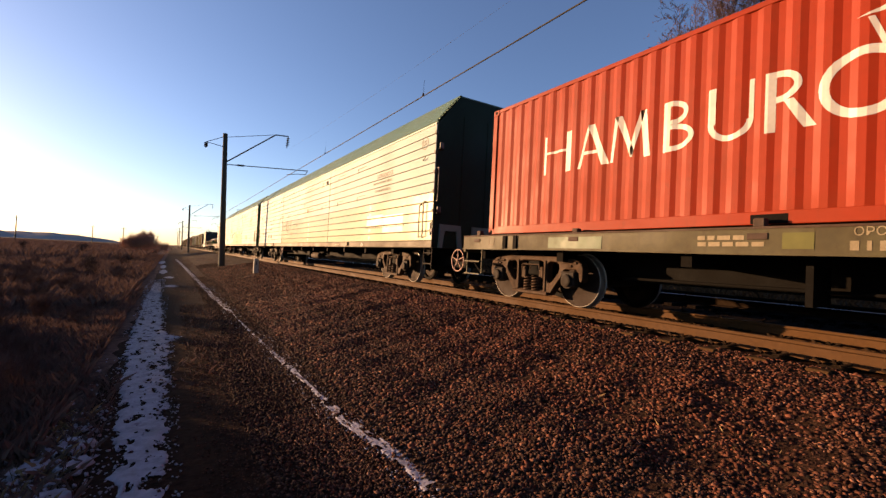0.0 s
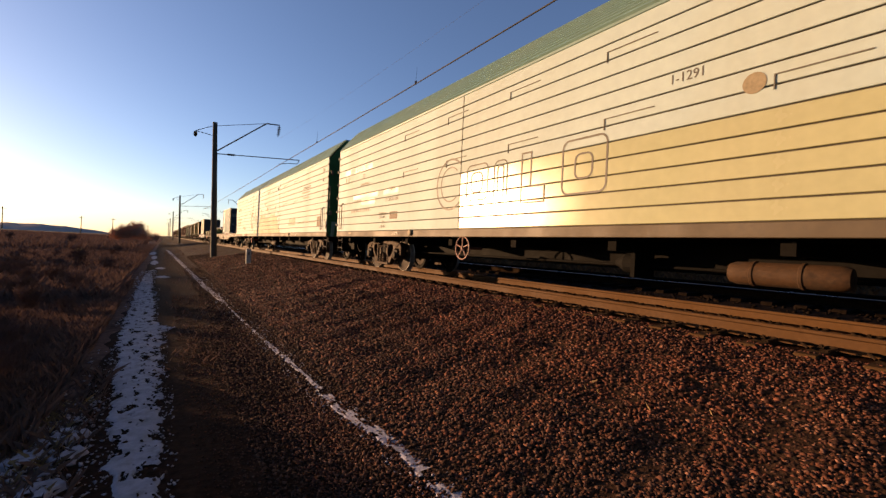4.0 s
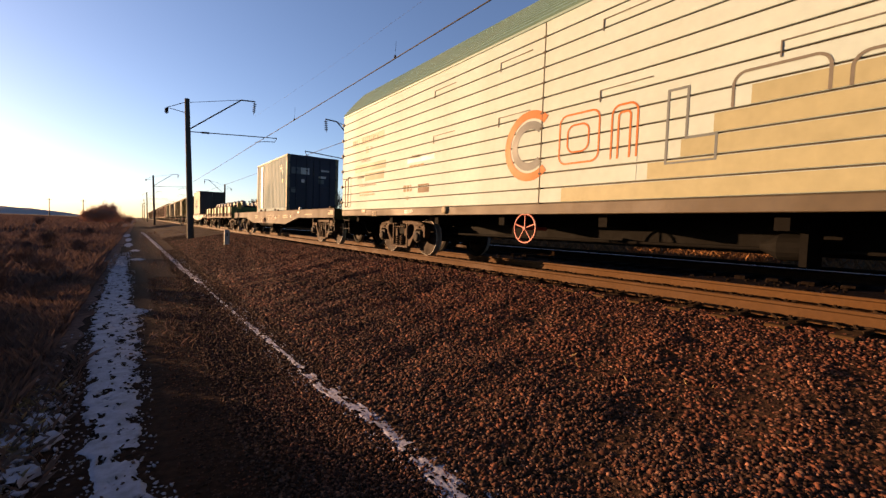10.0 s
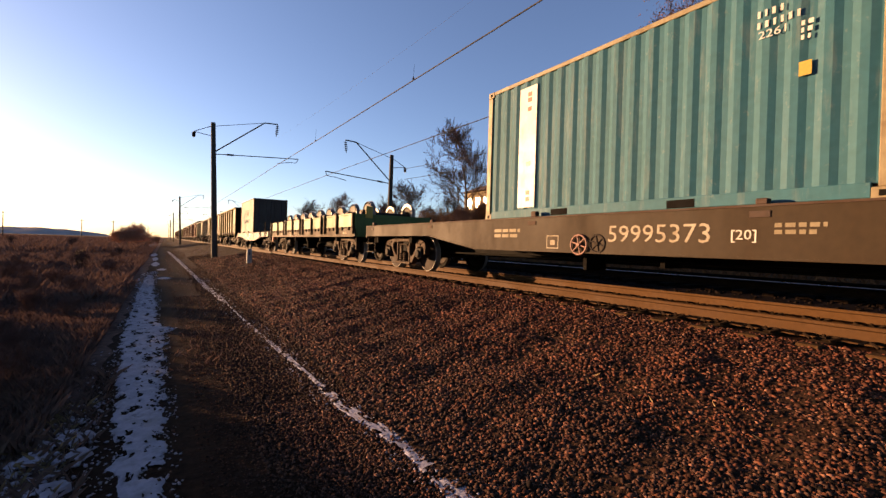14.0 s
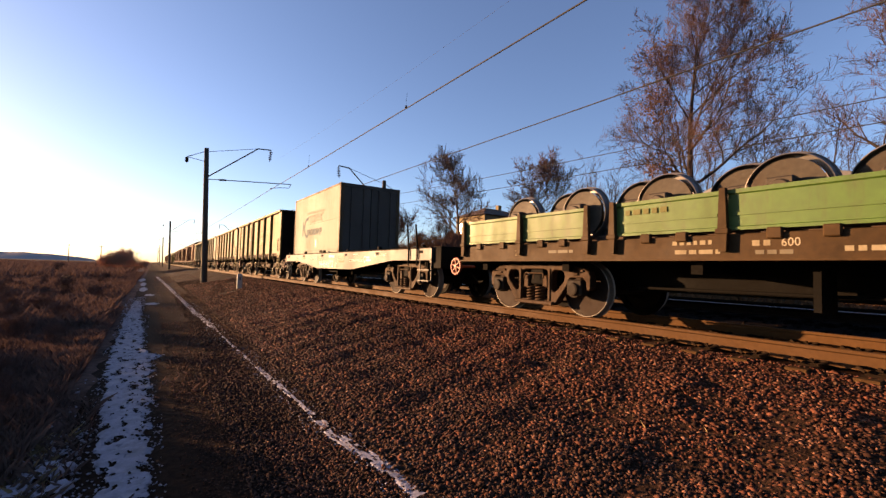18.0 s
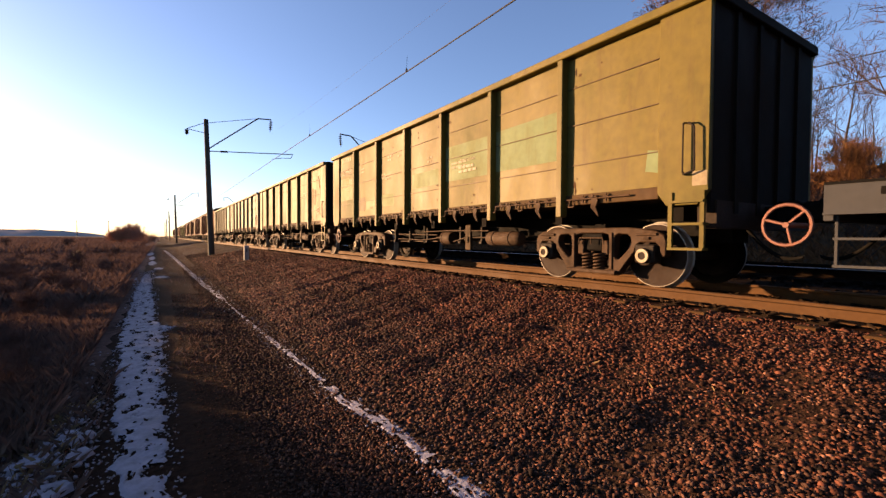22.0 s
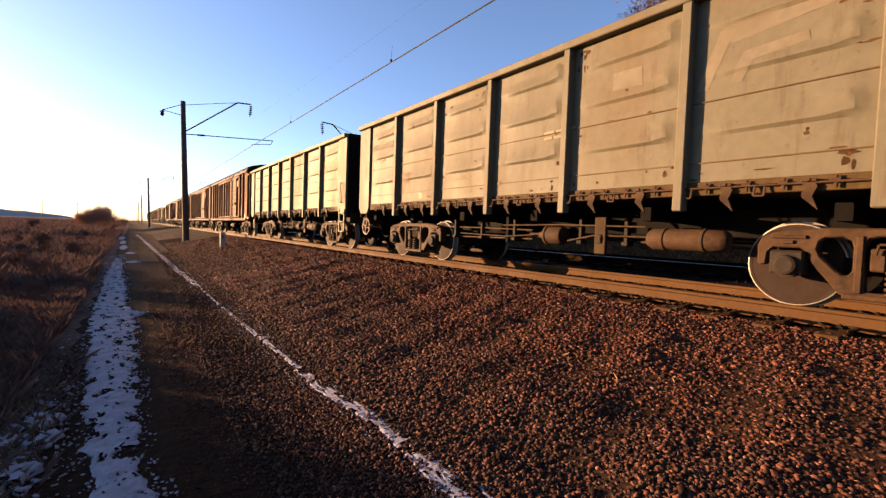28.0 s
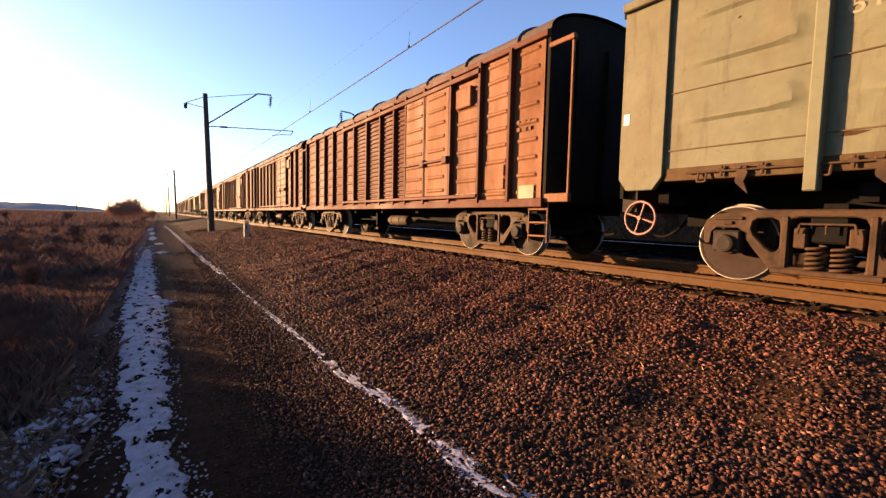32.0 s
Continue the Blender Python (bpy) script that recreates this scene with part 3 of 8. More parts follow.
def fast_mesh(name, verts, faces, material):
    """A mesh from numpy arrays of places and of equal-sided faces."""
    me = bpy.data.meshes.new(name)
    nv, nf, k = len(verts), len(faces), faces.shape[1]
    me.vertices.add(nv)
    me.vertices.foreach_set("co", np.asarray(verts, dtype=np.float32).ravel())
    me.loops.add(nf * k)
    me.loops.foreach_set("vertex_index", np.asarray(faces, dtype=np.int32).ravel())
    me.polygons.add(nf)
    me.polygons.foreach_set("loop_start", np.arange(0, nf * k, k, dtype=np.int32))
    me.polygons.foreach_set("loop_total", np.full(nf, k, dtype=np.int32))
    me.materials.append(material)
    me.update(calc_edges=True)
    me.validate()
    return me


FACE_SIDE = Matrix(((0, 0, -1, 0), (-1, 0, 0, 0), (0, 1, 0, 0), (0, 0, 0, 1)))   # writing on a side that faces -x
FACE_END = Matrix(((1, 0, 0, 0), (0, 0, -1, 0), (0, 1, 0, 0), (0, 0, 0, 1)))     # writing on an end that faces -y


def writing(words, size, parent, x, y, z, material, turn=FACE_SIDE, name="lettering", thick=0.002, stretch=1.0, label=""):
    """Words on a face, their left foot at (x, y, z)."""
    cu = bpy.data.curves.new(name, "FONT")
    cu.body, cu.size, cu.extrude, cu.resolution_u = words, size, thick, 2
    tmp = bpy.data.objects.new(name, cu)
    scene.collection.objects.link(tmp)
    bpy.context.view_layer.update()
    me = bpy.data.meshes.new_from_object(tmp.evaluated_get(bpy.context.evaluated_depsgraph_get()))
    bpy.data.objects.remove(tmp)
    me.transform(Matrix.Translation((x, y, z)) @ turn @ Matrix.Diagonal((stretch, 1, 1, 1)))
    me.materials.clear()
    me.materials.append(material)
    ob = new(name, me)
    ob.parent = parent
    if label:
        tagged(ob, label)
    return ob


def fitted(words, parent, x, y, z, width, cap, material):
    """Words of a given width and capital height, their left foot at (x, y, z) on a side that faces -x."""
    ob = writing(words, cap / 0.70, parent, x, y, z, material, thick=0.0006)
    ys = [v.co.y for v in ob.data.vertices]
    k = width / max(0.01, max(ys) - min(ys))
    for v in ob.data.vertices:
        v.co.y = y + (v.co.y - y) * k
    return ob


def bars(parent, x, y, z, width, height, material, rows=1, gap=0.5, words=3, seed=1, name="lettering"):
    """Unreadable writing on the side: rows of short plain bars, from the left end y towards the front."""
    rnd = random.Random(seed)
    bm = bmesh.new()
    for k in range(rows):
        zz = z - k * height * (1 + gap)
        p, end = y, y - width * rnd.uniform(0.75, 1.0)
        while p > end + 0.02:
            w = min(p - end, width / words * rnd.uniform(0.5, 1.1))
            box(bm, x - 0.002, x, p - w, p, zz, zz + height)
            p -= w + height * 0.6
    return tagged(part(name, bm, material, parent), kind="stuff")


def patch(parent, x, y0, y1, z0, z1, material, name="paint_patch", thick=0.003):
    bm = bmesh.new()
    box(bm, x - thick, x, y0, y1, z0, z1)
    return part(name, bm, material, parent)


def ring(bm, x, y, z, r0, r1, a0=0, a1=360, n=28, thick=0.003):
    """A flat ring or arc on a side that faces -x."""
    pts = [radians(a0 + (a1 - a0) * k / n) for k in range(n + 1)]
    front = [[bm.verts.new((x - thick, y - r * math.cos(a), z + r * math.sin(a))) for a in pts] for r in (r0, r1)]
    for k in range(n):
        bm.faces.new((front[0][k], front[0][k + 1], front[1][k + 1], front[1][k]))
    return bm

# ---------------------------------------------------------------- ground


def smoothstep(a, b, x):
    t = np.clip((x - a) / (b - a), 0, 1)
    return t * t * (3 - 2 * t)


def lay(x, y):
    """Height of the ground: field, track path, ballast bank, two tracks, then the slope of the wood."""
    x, y = np.asarray(x, float), np.asarray(y, float)
    wob = 0.05 * np.sin(y * 0.9 + x * 1.7) + 0.04 * np.sin(y * 0.37 - x * 0.8)
    z = 0.02 * wob
    z = z - 0.10 * smoothstep(-0.7, -1.6, x) + 0.35 * smoothstep(-6, -60, x)
    bank = np.interp(x, [1.2, 1.7, 2.6, 3.8, 4.9, 5.2], [0.0, 0.06, 0.22, 0.44, 0.62, 0.655])
    bank = bank + 0.030 * np.sin(y * 1.9 + x * 2.3) * np.sin(y * 0.8 - x * 1.7) * smoothstep(1.9, 2.6, x) * smoothstep(4.9, 4.2, x)
    bank = bank + (0.022 * np.sin(y * 3.1 - x * 4.1 + 1.3 * np.sin(x * 2.2)) * np.sin(y * 2.3 + x * 3.4) + 0.014 * np.sin(y * 6.3 + x * 5.1) * np.sin(x * 7.7 - y * 3.9)) * smoothstep(1.8, 2.4, x) * smoothstep(5.0, 4.5, x)
    bank = bank + wob * 0.35 * smoothstep(1.3, 2.2, x) * smoothstep(5.0, 4.0, x)
    z = np.where(x > 1.2, z * 0.3 + bank, z)
    z = np.where(x > 5.1, np.interp(x, [5.1, 5.3, 5.60, 5.72, 5.98, 7.6, 7.8, 8.4, 9.4, 12.7], [0.61, 0.645, 0.700, 0.665, 0.655, 0.66, 0.66, 0.60, 0.80, 0.83]), z)
    z = np.where(x > 12.7, 0.83 - 0.25 * smoothstep(12.7, 13.6, x), z)
    rise = np.interp(x, [13.6, 16, 20, 26, 34, 60, 200], [0, 0.55, 1.7, 3.2, 4.8, 8.0, 13])
    along = np.interp(y, [-60, 12, 30, 60, 110, 400], [1.0, 1.0, 0.85, 0.72, 0.3, 0.12])
    z = np.where(x > 13.6, 0.58 + rise * along + 0.25 * np.sin(x * 0.9 + y * 0.35) * smoothstep(14, 18, x), z)
    return z


def sheet(name, xs, ys, lift, material, label, kind="structure", category=""):
    X, Y = np.meshgrid(xs, ys)
    Z = lay(X, Y) + lift
    v = np.stack([X, Y, Z], -1).reshape(-1, 3)
    nx, ny = len(xs), len(ys)
    i = np.arange((ny - 1) * (nx - 1))
    r, c = i // (nx - 1), i % (nx - 1)
    a = r * nx + c
    f = np.stack([a, a + 1, a + nx + 1, a + nx], -1)
    me = fast_mesh(name, v, f, material)
    me.polygons.foreach_set("use_smooth", [True] * len(me.polygons))
    return tagged(new(name, me), label, category, "", kind)


gx = np.concatenate([[-3000, -900, -300, -120, -60, -35, -20], np.arange(-14, -3, 0.8), np.arange(-3, 5.3, 0.11), [5.6, 6.7, 8, 9, 10, 11, 12, 12.7], np.arange(13, 36, 0.7), [40, 46, 54, 65, 90, 140, 300, 900, 3000]])
gy = np.concatenate([[-400, -120, -50, -20, -10, -5], np.arange(-3, 16, 0.16), np.arange(16, 50, 0.8), np.arange(50, 140, 4), [160, 200, 260, 350, 500, 800, 1400, 3000, 4800]])
ground = sheet("ground", gx, gy, 0.0, M["earth"], "bare brown earth with dead grass beside the railway")

# the ballast bank and the slope are sheets of their own just above the earth
sheet("ballast", np.arange(1.62, 5.66, 0.12), np.concatenate([[-120, -30, -8], np.arange(-3, 20, 0.25), np.arange(20, 60, 1.5), [70, 90, 120, 170, 260, 400, 700, 1200]]), 0.012,
      M["bed"], "crushed brown stone ballast bank under the tracks")
sheet("track_bed", np.array([5.93, 6.0, 6.8, 7.6, 7.8, 8.1, 8.4, 9.4, 10.5, 11.6, 12.72]), np.array([-120, -30, 0, 10, 20, 40, 80, 160, 400, 1200]), 0.010, M["oily"], "ballast between the rails, darkened for the train's shade")
sheet("rail_shoulder", np.array([5.46, 5.55, 5.65, 5.88, 5.95]), np.concatenate([[-120, -30, -8], np.arange(-3, 24, 0.3), np.arange(25, 90, 2), [120, 200, 400, 1200]]), 0.010, M["oily"], "ballast between the sleeper ends, darkened for the shade there")
sheet("slope", np.concatenate([np.arange(13.7, 36, 0.8), [40, 46, 54, 65, 90, 140]]), np.concatenate([np.arange(-30, 60, 1.2), np.arange(60, 200, 6), [240, 300, 400]]), 0.03, M["hill"], "wooded slope covered with red-brown dead grass")


litter = sheet("field_litter", np.concatenate([[-300, -120, -60, -35, -20], np.arange(-14, -0.75, 0.6), [-0.74, -0.62]]), np.concatenate([[-90, -60, -40, -25, -15, -8, -4, -2, -0.8], np.arange(0.4, 20, 0.25), np.arange(20, 60, 2), [70, 90, 120, 170, 260, 420, 900]]), 0.008,
      M["litter"], "matted brown dead weeds covering the field")
for v in litter.data.vertices:                            # a ragged edge towards the path
    if v.co.x > -0.8:
        v.co.x += 0.16 * noise.noise(Vector((0.0, v.co.y * 1.7, 4.0))) + 0.08 * noise.noise(Vector((0.0, v.co.y * 6.0, 9.0)))


def stones(name, n, x0, x1, y0, y1, size, seed, bias=1.0, material="stone", sink=0.25, label="loose crushed ballast stones on the bank", grow=0.0):
    """Crushed stone: n uneven six-cornered lumps lying on the ground."""
    rng = np.random.default_rng(seed)
    x = x0 + (x1 - x0) * rng.random(n)
    y = y0 + (y1 - y0) * rng.random(n) ** bias
    s = size * (0.55 + 0.9 * rng.random(n) ** 1.6) * (1 + grow * (y - y0))
    base = np.array([(1, 0, 0), (-1, 0, 0), (0, 1, 0), (0, -1, 0), (0, 0, 1), (0, 0, -1), (0.75, 0.7, 0.35), (-0.75, -0.6, 0.5)], float)
    face = np.array([(0, 2, 6), (2, 4, 6), (4, 0, 6), (2, 1, 4), (1, 3, 7), (3, 4, 7), (4, 1, 7), (3, 0, 4), (2, 0, 5), (1, 2, 5), (3, 1, 5), (0, 3, 5)])
    P = base[None] * (0.65 + 0.7 * rng.random((n, 8, 1))) * s[:, None, None] * (np.array([1.0, 0.8, 0.62]) * (0.8 + 0.4 * rng.random((n, 1, 3))))
    a, b = rng.random(n) * 6.283, (rng.random(n) - 0.5) * 1.4
    ca, sa, cb, sb = np.cos(a)[:, None], np.sin(a)[:, None], np.cos(b)[:, None], np.sin(b)[:, None]
    px, py, pz = P[..., 0], P[..., 1] * cb - P[..., 2] * sb, P[..., 1] * sb + P[..., 2] * cb
    P = np.stack([px * ca - py * sa + x[:, None], px * sa + py * ca + y[:, None], pz + (lay(x, y) + s * sink)[:, None]], -1)
    f = (face[None] + (np.arange(n) * 8)[:, None, None]).reshape(-1, 3)
    me = fast_mesh(name, P.reshape(-1, 3), f, M[material])
    if material == "snow":
        me.polygons.foreach_set("use_smooth", [True] * len(me.polygons))
    return tagged(new(name, me), label, "snow" if material == "snow" else "gravel", "", "stuff")


stones("ballast_stones", 70000, 1.70, 5.66, 0.1, 13.0, 0.0150, 1, 1.3, "stone", 0.5, grow=0.085)
stones("ballast_stones", 12000, 1.66, 5.66, 0.1, 13.0, 0.0215, 21, 1.3, "stone", 0.4, grow=0.08)
stones("pale_ballast_stones", 16000, 1.70, 5.62, 0.1, 13.0, 0.0140, 5, 1.3, "stone_tan", 0.7, "paler crushed stones among the ballast", grow=0.085)
stones("ballast_stones", 48000, 1.70, 5.66, 11.5, 34.0, 0.0290, 2, 1.8, "stone", 0.5, grow=0.012)
stones("pale_ballast_stones", 12000, 1.70, 5.62, 11.5, 34.0, 0.0280, 6, 1.5, "stone_tan", 0.7, "paler crushed stones among the ballast", grow=0.012)
stones("coarse_stones", 9000, 1.7, 5.38, 8.0, 30.0, 0.036, 25, 1.3, "stone", 0.35, "larger stones on the ballast bank")
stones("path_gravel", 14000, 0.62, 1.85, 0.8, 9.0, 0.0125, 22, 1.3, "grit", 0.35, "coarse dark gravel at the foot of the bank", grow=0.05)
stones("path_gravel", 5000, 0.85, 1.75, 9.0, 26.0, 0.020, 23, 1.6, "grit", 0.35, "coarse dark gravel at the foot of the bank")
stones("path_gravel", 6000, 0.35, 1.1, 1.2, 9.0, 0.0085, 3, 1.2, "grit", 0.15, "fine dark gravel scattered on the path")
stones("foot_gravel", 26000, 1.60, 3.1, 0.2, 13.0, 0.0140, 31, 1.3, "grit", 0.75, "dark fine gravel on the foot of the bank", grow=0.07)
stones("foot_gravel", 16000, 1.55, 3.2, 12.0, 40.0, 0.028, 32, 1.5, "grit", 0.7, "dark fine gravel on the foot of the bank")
stones("path_gravel", 9000, 0.22, 1.62, 1.0, 14.0, 0.0075, 33, 1.3, "stone", 0.3, "fine reddish gravel scattered on the path", grow=0.05)
stones("path_gravel", 8000, 0.85, 2.0, 0.5, 4.4, 0.0120, 34, 1.1, "stone", 0.45, "coarse reddish gravel at the foot of the bank")
stones("path_gravel", 3500, 0.90, 2.1, 0.5, 4.4, 0.0125, 35, 1.1, "stone_tan", 0.5, "paler gravel at the foot of the bank")
stones("ballast_stones", 16000, 1.70, 5.66, -6.0, 0.15, 0.0215, 36, 0.8, "stone", 0.45)
stones("pale_ballast_stones", 4000, 1.70, 5.62, -6.0, 0.15, 0.0200, 37, 0.8, "stone_tan", 0.6, "paler crushed stones among the ballast")
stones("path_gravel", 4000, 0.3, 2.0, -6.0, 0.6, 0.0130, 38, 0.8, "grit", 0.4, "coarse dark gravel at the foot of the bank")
stones("track_stones", 7000, 7.7, 13.2, 2.0, 40.0, 0.04, 4, 1.2, "oily")

# ---------------------------------------------------------------- snow


def snow_strip(name, rows, seed, label, thick=0.022, holes=0.0):
    """A thin uneven sheet of old snow between two edges: rows of (y, left x, right x)."""
    rng = np.random.default_rng(seed)
    ys, a, b = np.array(rows).T
    yy = np.arange(ys[0], ys[-1], 0.035 if ys[-1] < 30 else 0.05)
    n = 26
    L = np.interp(yy, ys, a)
    R = np.interp(yy, ys, b)
    k = np.convolve(rng.normal(size=len(yy) + 8), np.ones(4) / 4, "same")[:len(yy)]
    k2 = np.convolve(rng.normal(size=len(yy) + 8), np.ones(4) / 4, "same")[:len(yy)]
    w = (R - L)
    L = L + k * w * 0.10
    R = R + k2 * w * 0.13
    u = np.linspace(0, 1, n)
    X = L[:, None] + (R - L)[:, None] * u[None]
    Y = np.repeat(yy[:, None], n, 1)
    lump = np.array([[noise.noise(Vector((px * 9, py * 5, seed))) + 0.5 * noise.noise(Vector((px * 23, py * 15, seed))) for px, py in zip(rx, ry)] for rx, ry in zip(X, Y)])
    edge = np.minimum(u, 1 - u)[None] * 9
    Z = lay(X, Y) + thick * np.clip(edge, 0, 1) + 0.012 * lump - holes * np.clip(lump - 0.25, 0, 1) - 0.006
    v = np.stack([X, Y, Z], -1).reshape(-1, 3)
    i = np.arange((len(yy) - 1) * (n - 1))
    r, c = i // (n - 1), i % (n - 1)
    q = r * n + c
    keep = lump.reshape(-1)[q] < 0.62 - holes * 2
    f = np.stack([q, q + 1, q + n + 1, q + n], -1)[keep]
    me = fast_mesh(name, v, f, M["snow"])
    me.polygons.foreach_set("use_smooth", [True] * len(me.polygons))
    return tagged(new(name, me), label, "snow", "", "stuff")


snow_strip("snow_rut", [(-5.0, 0.0, 0.18), (-4.2, -0.06, 0.24), (-2.0, -0.02, 0.22), (1.0, -0.08, 0.20), (2.6, -0.20, 0.10), (3.2, -0.22, 0.05), (4.5, -0.36, 0.03), (6.2, -0.46, 0.03), (8.2, -0.55, 0.02), (8.55, -0.57, 0.04), (8.75, -0.57, 0.20), (9.1, -0.58, 0.27), (9.3, -0.58, 0.0), (10.2, -0.59, -0.11), (12, -0.58, -0.13), (15.5, -0.66, -0.24), (19, -0.62, -0.30), (22, -0.58, -0.38)], 7,
           "old snow lying in the wheel rut of the path", 0.02, 0.12)
for k, (y, xa, xb, d) in enumerate(((20.2, -0.22, 0.24, 0.5), (25.6, -0.30, 0.12, 0.7), (31, -0.62, -0.22, 2.4), (38, -0.7, -0.35, 3.0), (47, -1.0, -0.5, 4.0))):
    snow_strip("snow_patch", [(y - d, (xa + xb) / 2 - 0.05, (xa + xb) / 2 + 0.05), (y - d * 0.4, xa, xb), (y + d * 0.4, xa, xb), (y + d, (xa + xb) / 2 - 0.05, (xa + xb) / 2 + 0.05)], 20 + k, "small patch of old snow on the path", 0.02, 0.0)
snow_strip("snow_line", [(-5.0, 1.70, 1.82), (-2.5, 1.62, 1.80), (-1.0, 1.68, 1.84), (1.2, 1.64, 1.84), (2.0, 1.46, 1.66), (2.6, 1.50, 1.66), (3.0, 1.50, 1.64), (3.9, 1.40, 1.54), (5.0, 1.42, 1.47), (5.6, 1.40, 1.46), (6.4, 1.37, 1.46), (7.6, 1.35, 1.41), (9.0, 1.32, 1.37), (10.5, 1.30, 1.34), (11.5, 1.30, 1.33), (12.8, 1.22, 1.36), (16, 1.10, 1.28), (20, 1.03, 1.22), (26, 0.93, 1.12), (34, 0.78, 1.0), (45, 0.55, 0.8), (58, 0.25, 0.5)], 9,
           "thin broken line of old snow along the foot of the ballast", 0.020, 0.20)
for k, (x, y, r) in enumerate(((-0.95, 4.55, 0.22), (-1.25, 4.9, 0.20), (-0.62, 4.35, 0.20), (-0.78, 4.05, 0.16), (-0.98, 5.2, 0.18), (-1.25, 6.2, 0.14), (-0.55, 4.0, 0.14), (-1.45, 4.4, 0.25), (-1.1, 3.9, 0.2), (-0.6, 3.5, 0.14), (-1.3, 3.4, 0.25), (-0.95, 3.0, 0.2), (-0.7, 2.6, 0.15), (-1.7, 3.9, 0.25))):
    snow_strip("snow_patch", [(y - r * 0.8, x - 0.06, x + 0.05), (y - r * 0.3, x - r * 0.9, x + r * 0.6), (y + r * 0.2, x - r * 0.6, x + r), (y + r * 0.8, x - 0.05, x + 0.08)], 40 + k, "snow caught in the dead grass", 0.05, 0.16)
stones("snow_clumps", 300, -1.6, -0.5, 3.2, 5.2, 0.026, 71, 1.0, "snow", 0.5, "soft clumps of snow caught in the weeds")
stones("snow_clumps", 160, -2.2, -0.45, 1.8, 3.6, 0.024, 72, 1.0, "snow", 0.5, "soft clumps of snow caught in the weeds")
stones("snow_clumps", 22, -1.9, -0.7, 5.2, 7.0, 0.035, 73, 1.0, "snow", 0.6, "soft clumps of snow caught in the weeds")

stones("rut_stones", 260, -0.22, 0.10, 2.4, 9.0, 0.012, 74, 1.2, "grit", 1.2, "dark stones trodden into the snow of the rut")

# crumbs of snow at the ragged edges and in the weeds
for k, (n, xa, xb, ya, yb, s) in enumerate(((700, -0.30, 0.20, 1.1, 3.0, 0.012), (450, -0.42, 0.12, 3.0, 5.5, 0.011), (450, -0.58, 0.10, 5.5, 9.2, 0.013), (350, -0.68, -0.05, 9.2, 16.0, 0.016), (300, -0.8, -0.2, 16.0, 24.0, 0.025),
                                            (500, 1.40, 1.78, 1.2, 4.0, 0.010), (500, 1.26, 1.56, 4.0, 9.0, 0.010), (300, 1.1, 1.45, 9.0, 20.0, 0.014), (2600, -2.3, -0.42, 1.5, 5.4, 0.017), (350, -2.8, -0.6, 4.6, 7.5, 0.016))):
    stones("snow_crumbs", n, xa, xb, ya, yb, s, 60 + k, 1.0, "snow", 0.6, "crumbs of old snow beside the path")

# ---------------------------------------------------------------- dead grass and weeds


def blades(name, n, x0, x1, y0, y1, hmin, hmax, width, seed, material, label, lean=0.35, ybias=1.0, clump=0.0):
    """Dead stems: thin bent three-cornered blades, in clumps."""
    rng = np.random.default_rng(seed)
    x = x0 + (x1 - x0) * rng.random(n)
    y = y0 + (y1 - y0) * rng.random(n) ** ybias
    if clump:
        keep = np.array([noise.noise(Vector((a * 1.3, b * 0.9, seed))) for a, b in zip(x, y)]) > -clump * rng.random(n) + 0.05
        x, y = x[keep], y[keep]
        n = len(x)
    h = hmin + (hmax - hmin) * rng.random(n) ** 1.7
    a = rng.random(n) * 6.283
    d = h * lean * (0.3 + rng.random(n))
    b = rng.random(n) * 6.283
    w = width * (0.6 + 0.8 * rng.random(n))
    z = lay(x, y) - 0.02
    dx, dy = np.cos(a), np.sin(a)
    wx, wy = np.cos(b) * w, np.sin(b) * w
    p0 = np.stack([x - wx, y - wy, z], -1)
    p1 = np.stack([x + wx, y + wy, z], -1)
    p2 = np.stack([x + dx * d * 0.35 + wx * 0.7, y + dy * d * 0.35 + wy * 0.7, z + h * 0.6], -1)
    p3 = np.stack([x + dx * d, y + dy * d, z + h * (1 - 0.1 * rng.random(n))], -1)
    v = np.stack([p0, p1, p2, p3], 1).reshape(-1, 3)
    k = np.arange(n) * 4
    f = np.concatenate([np.stack([k, k + 1, k + 2], -1), np.stack([k, k + 2, k + 3], -1)])
    return tagged(new(name, fast_mesh(name, v, f, M[material])), label, "grass", "", "stuff")


blades("dead_grass", 260000, -9.0, -0.80, 4.2, 18, 0.04, 0.27, 0.0013, 11, "weed", "dense dark brown dead weeds beside the path", 0.5, 1.1, 1.6)
blades("dead_grass", 230000, -32, -1.0, 13, 75, 0.10, 0.55, 0.0042, 12, "weed", "dense dark brown dead weeds in the field", 0.5, 1.5, 1.6)
blades("dead_grass", 110000, -120, -2.5, 46, 330, 0.35, 1.2, 0.030, 13, "weed", "far field of brown dead weeds", 0.5, 1.6)
blades("low_grass", 16000, -5.0, -0.45, 0.8, 6.4, 0.03, 0.17, 0.0035, 18, "weed", "low matted dead grass beside the path", 1.0, 1.0, 0.8)
blades("low_grass", 14000, -7.0, -0.45, -7.0, 0.9, 0.03, 0.20, 0.0040, 20, "weed", "low matted dead grass beside the path", 1.0, 0.8, 1.0)
blades("pale_grass", 5200, -2.9, -0.55, 1.4, 5.2, 0.03, 0.14, 0.0022, 14, "straw", "pale dead grass tufts at the edge of the path", 1.0, 1.0, 0.3)
blades("short_grass", 9000, 0.1, 3.4, 6.0, 60, 0.03, 0.12, 0.006, 15, "weed", "short dead grass at the foot of the bank", 0.9, 1.3, 0.4)
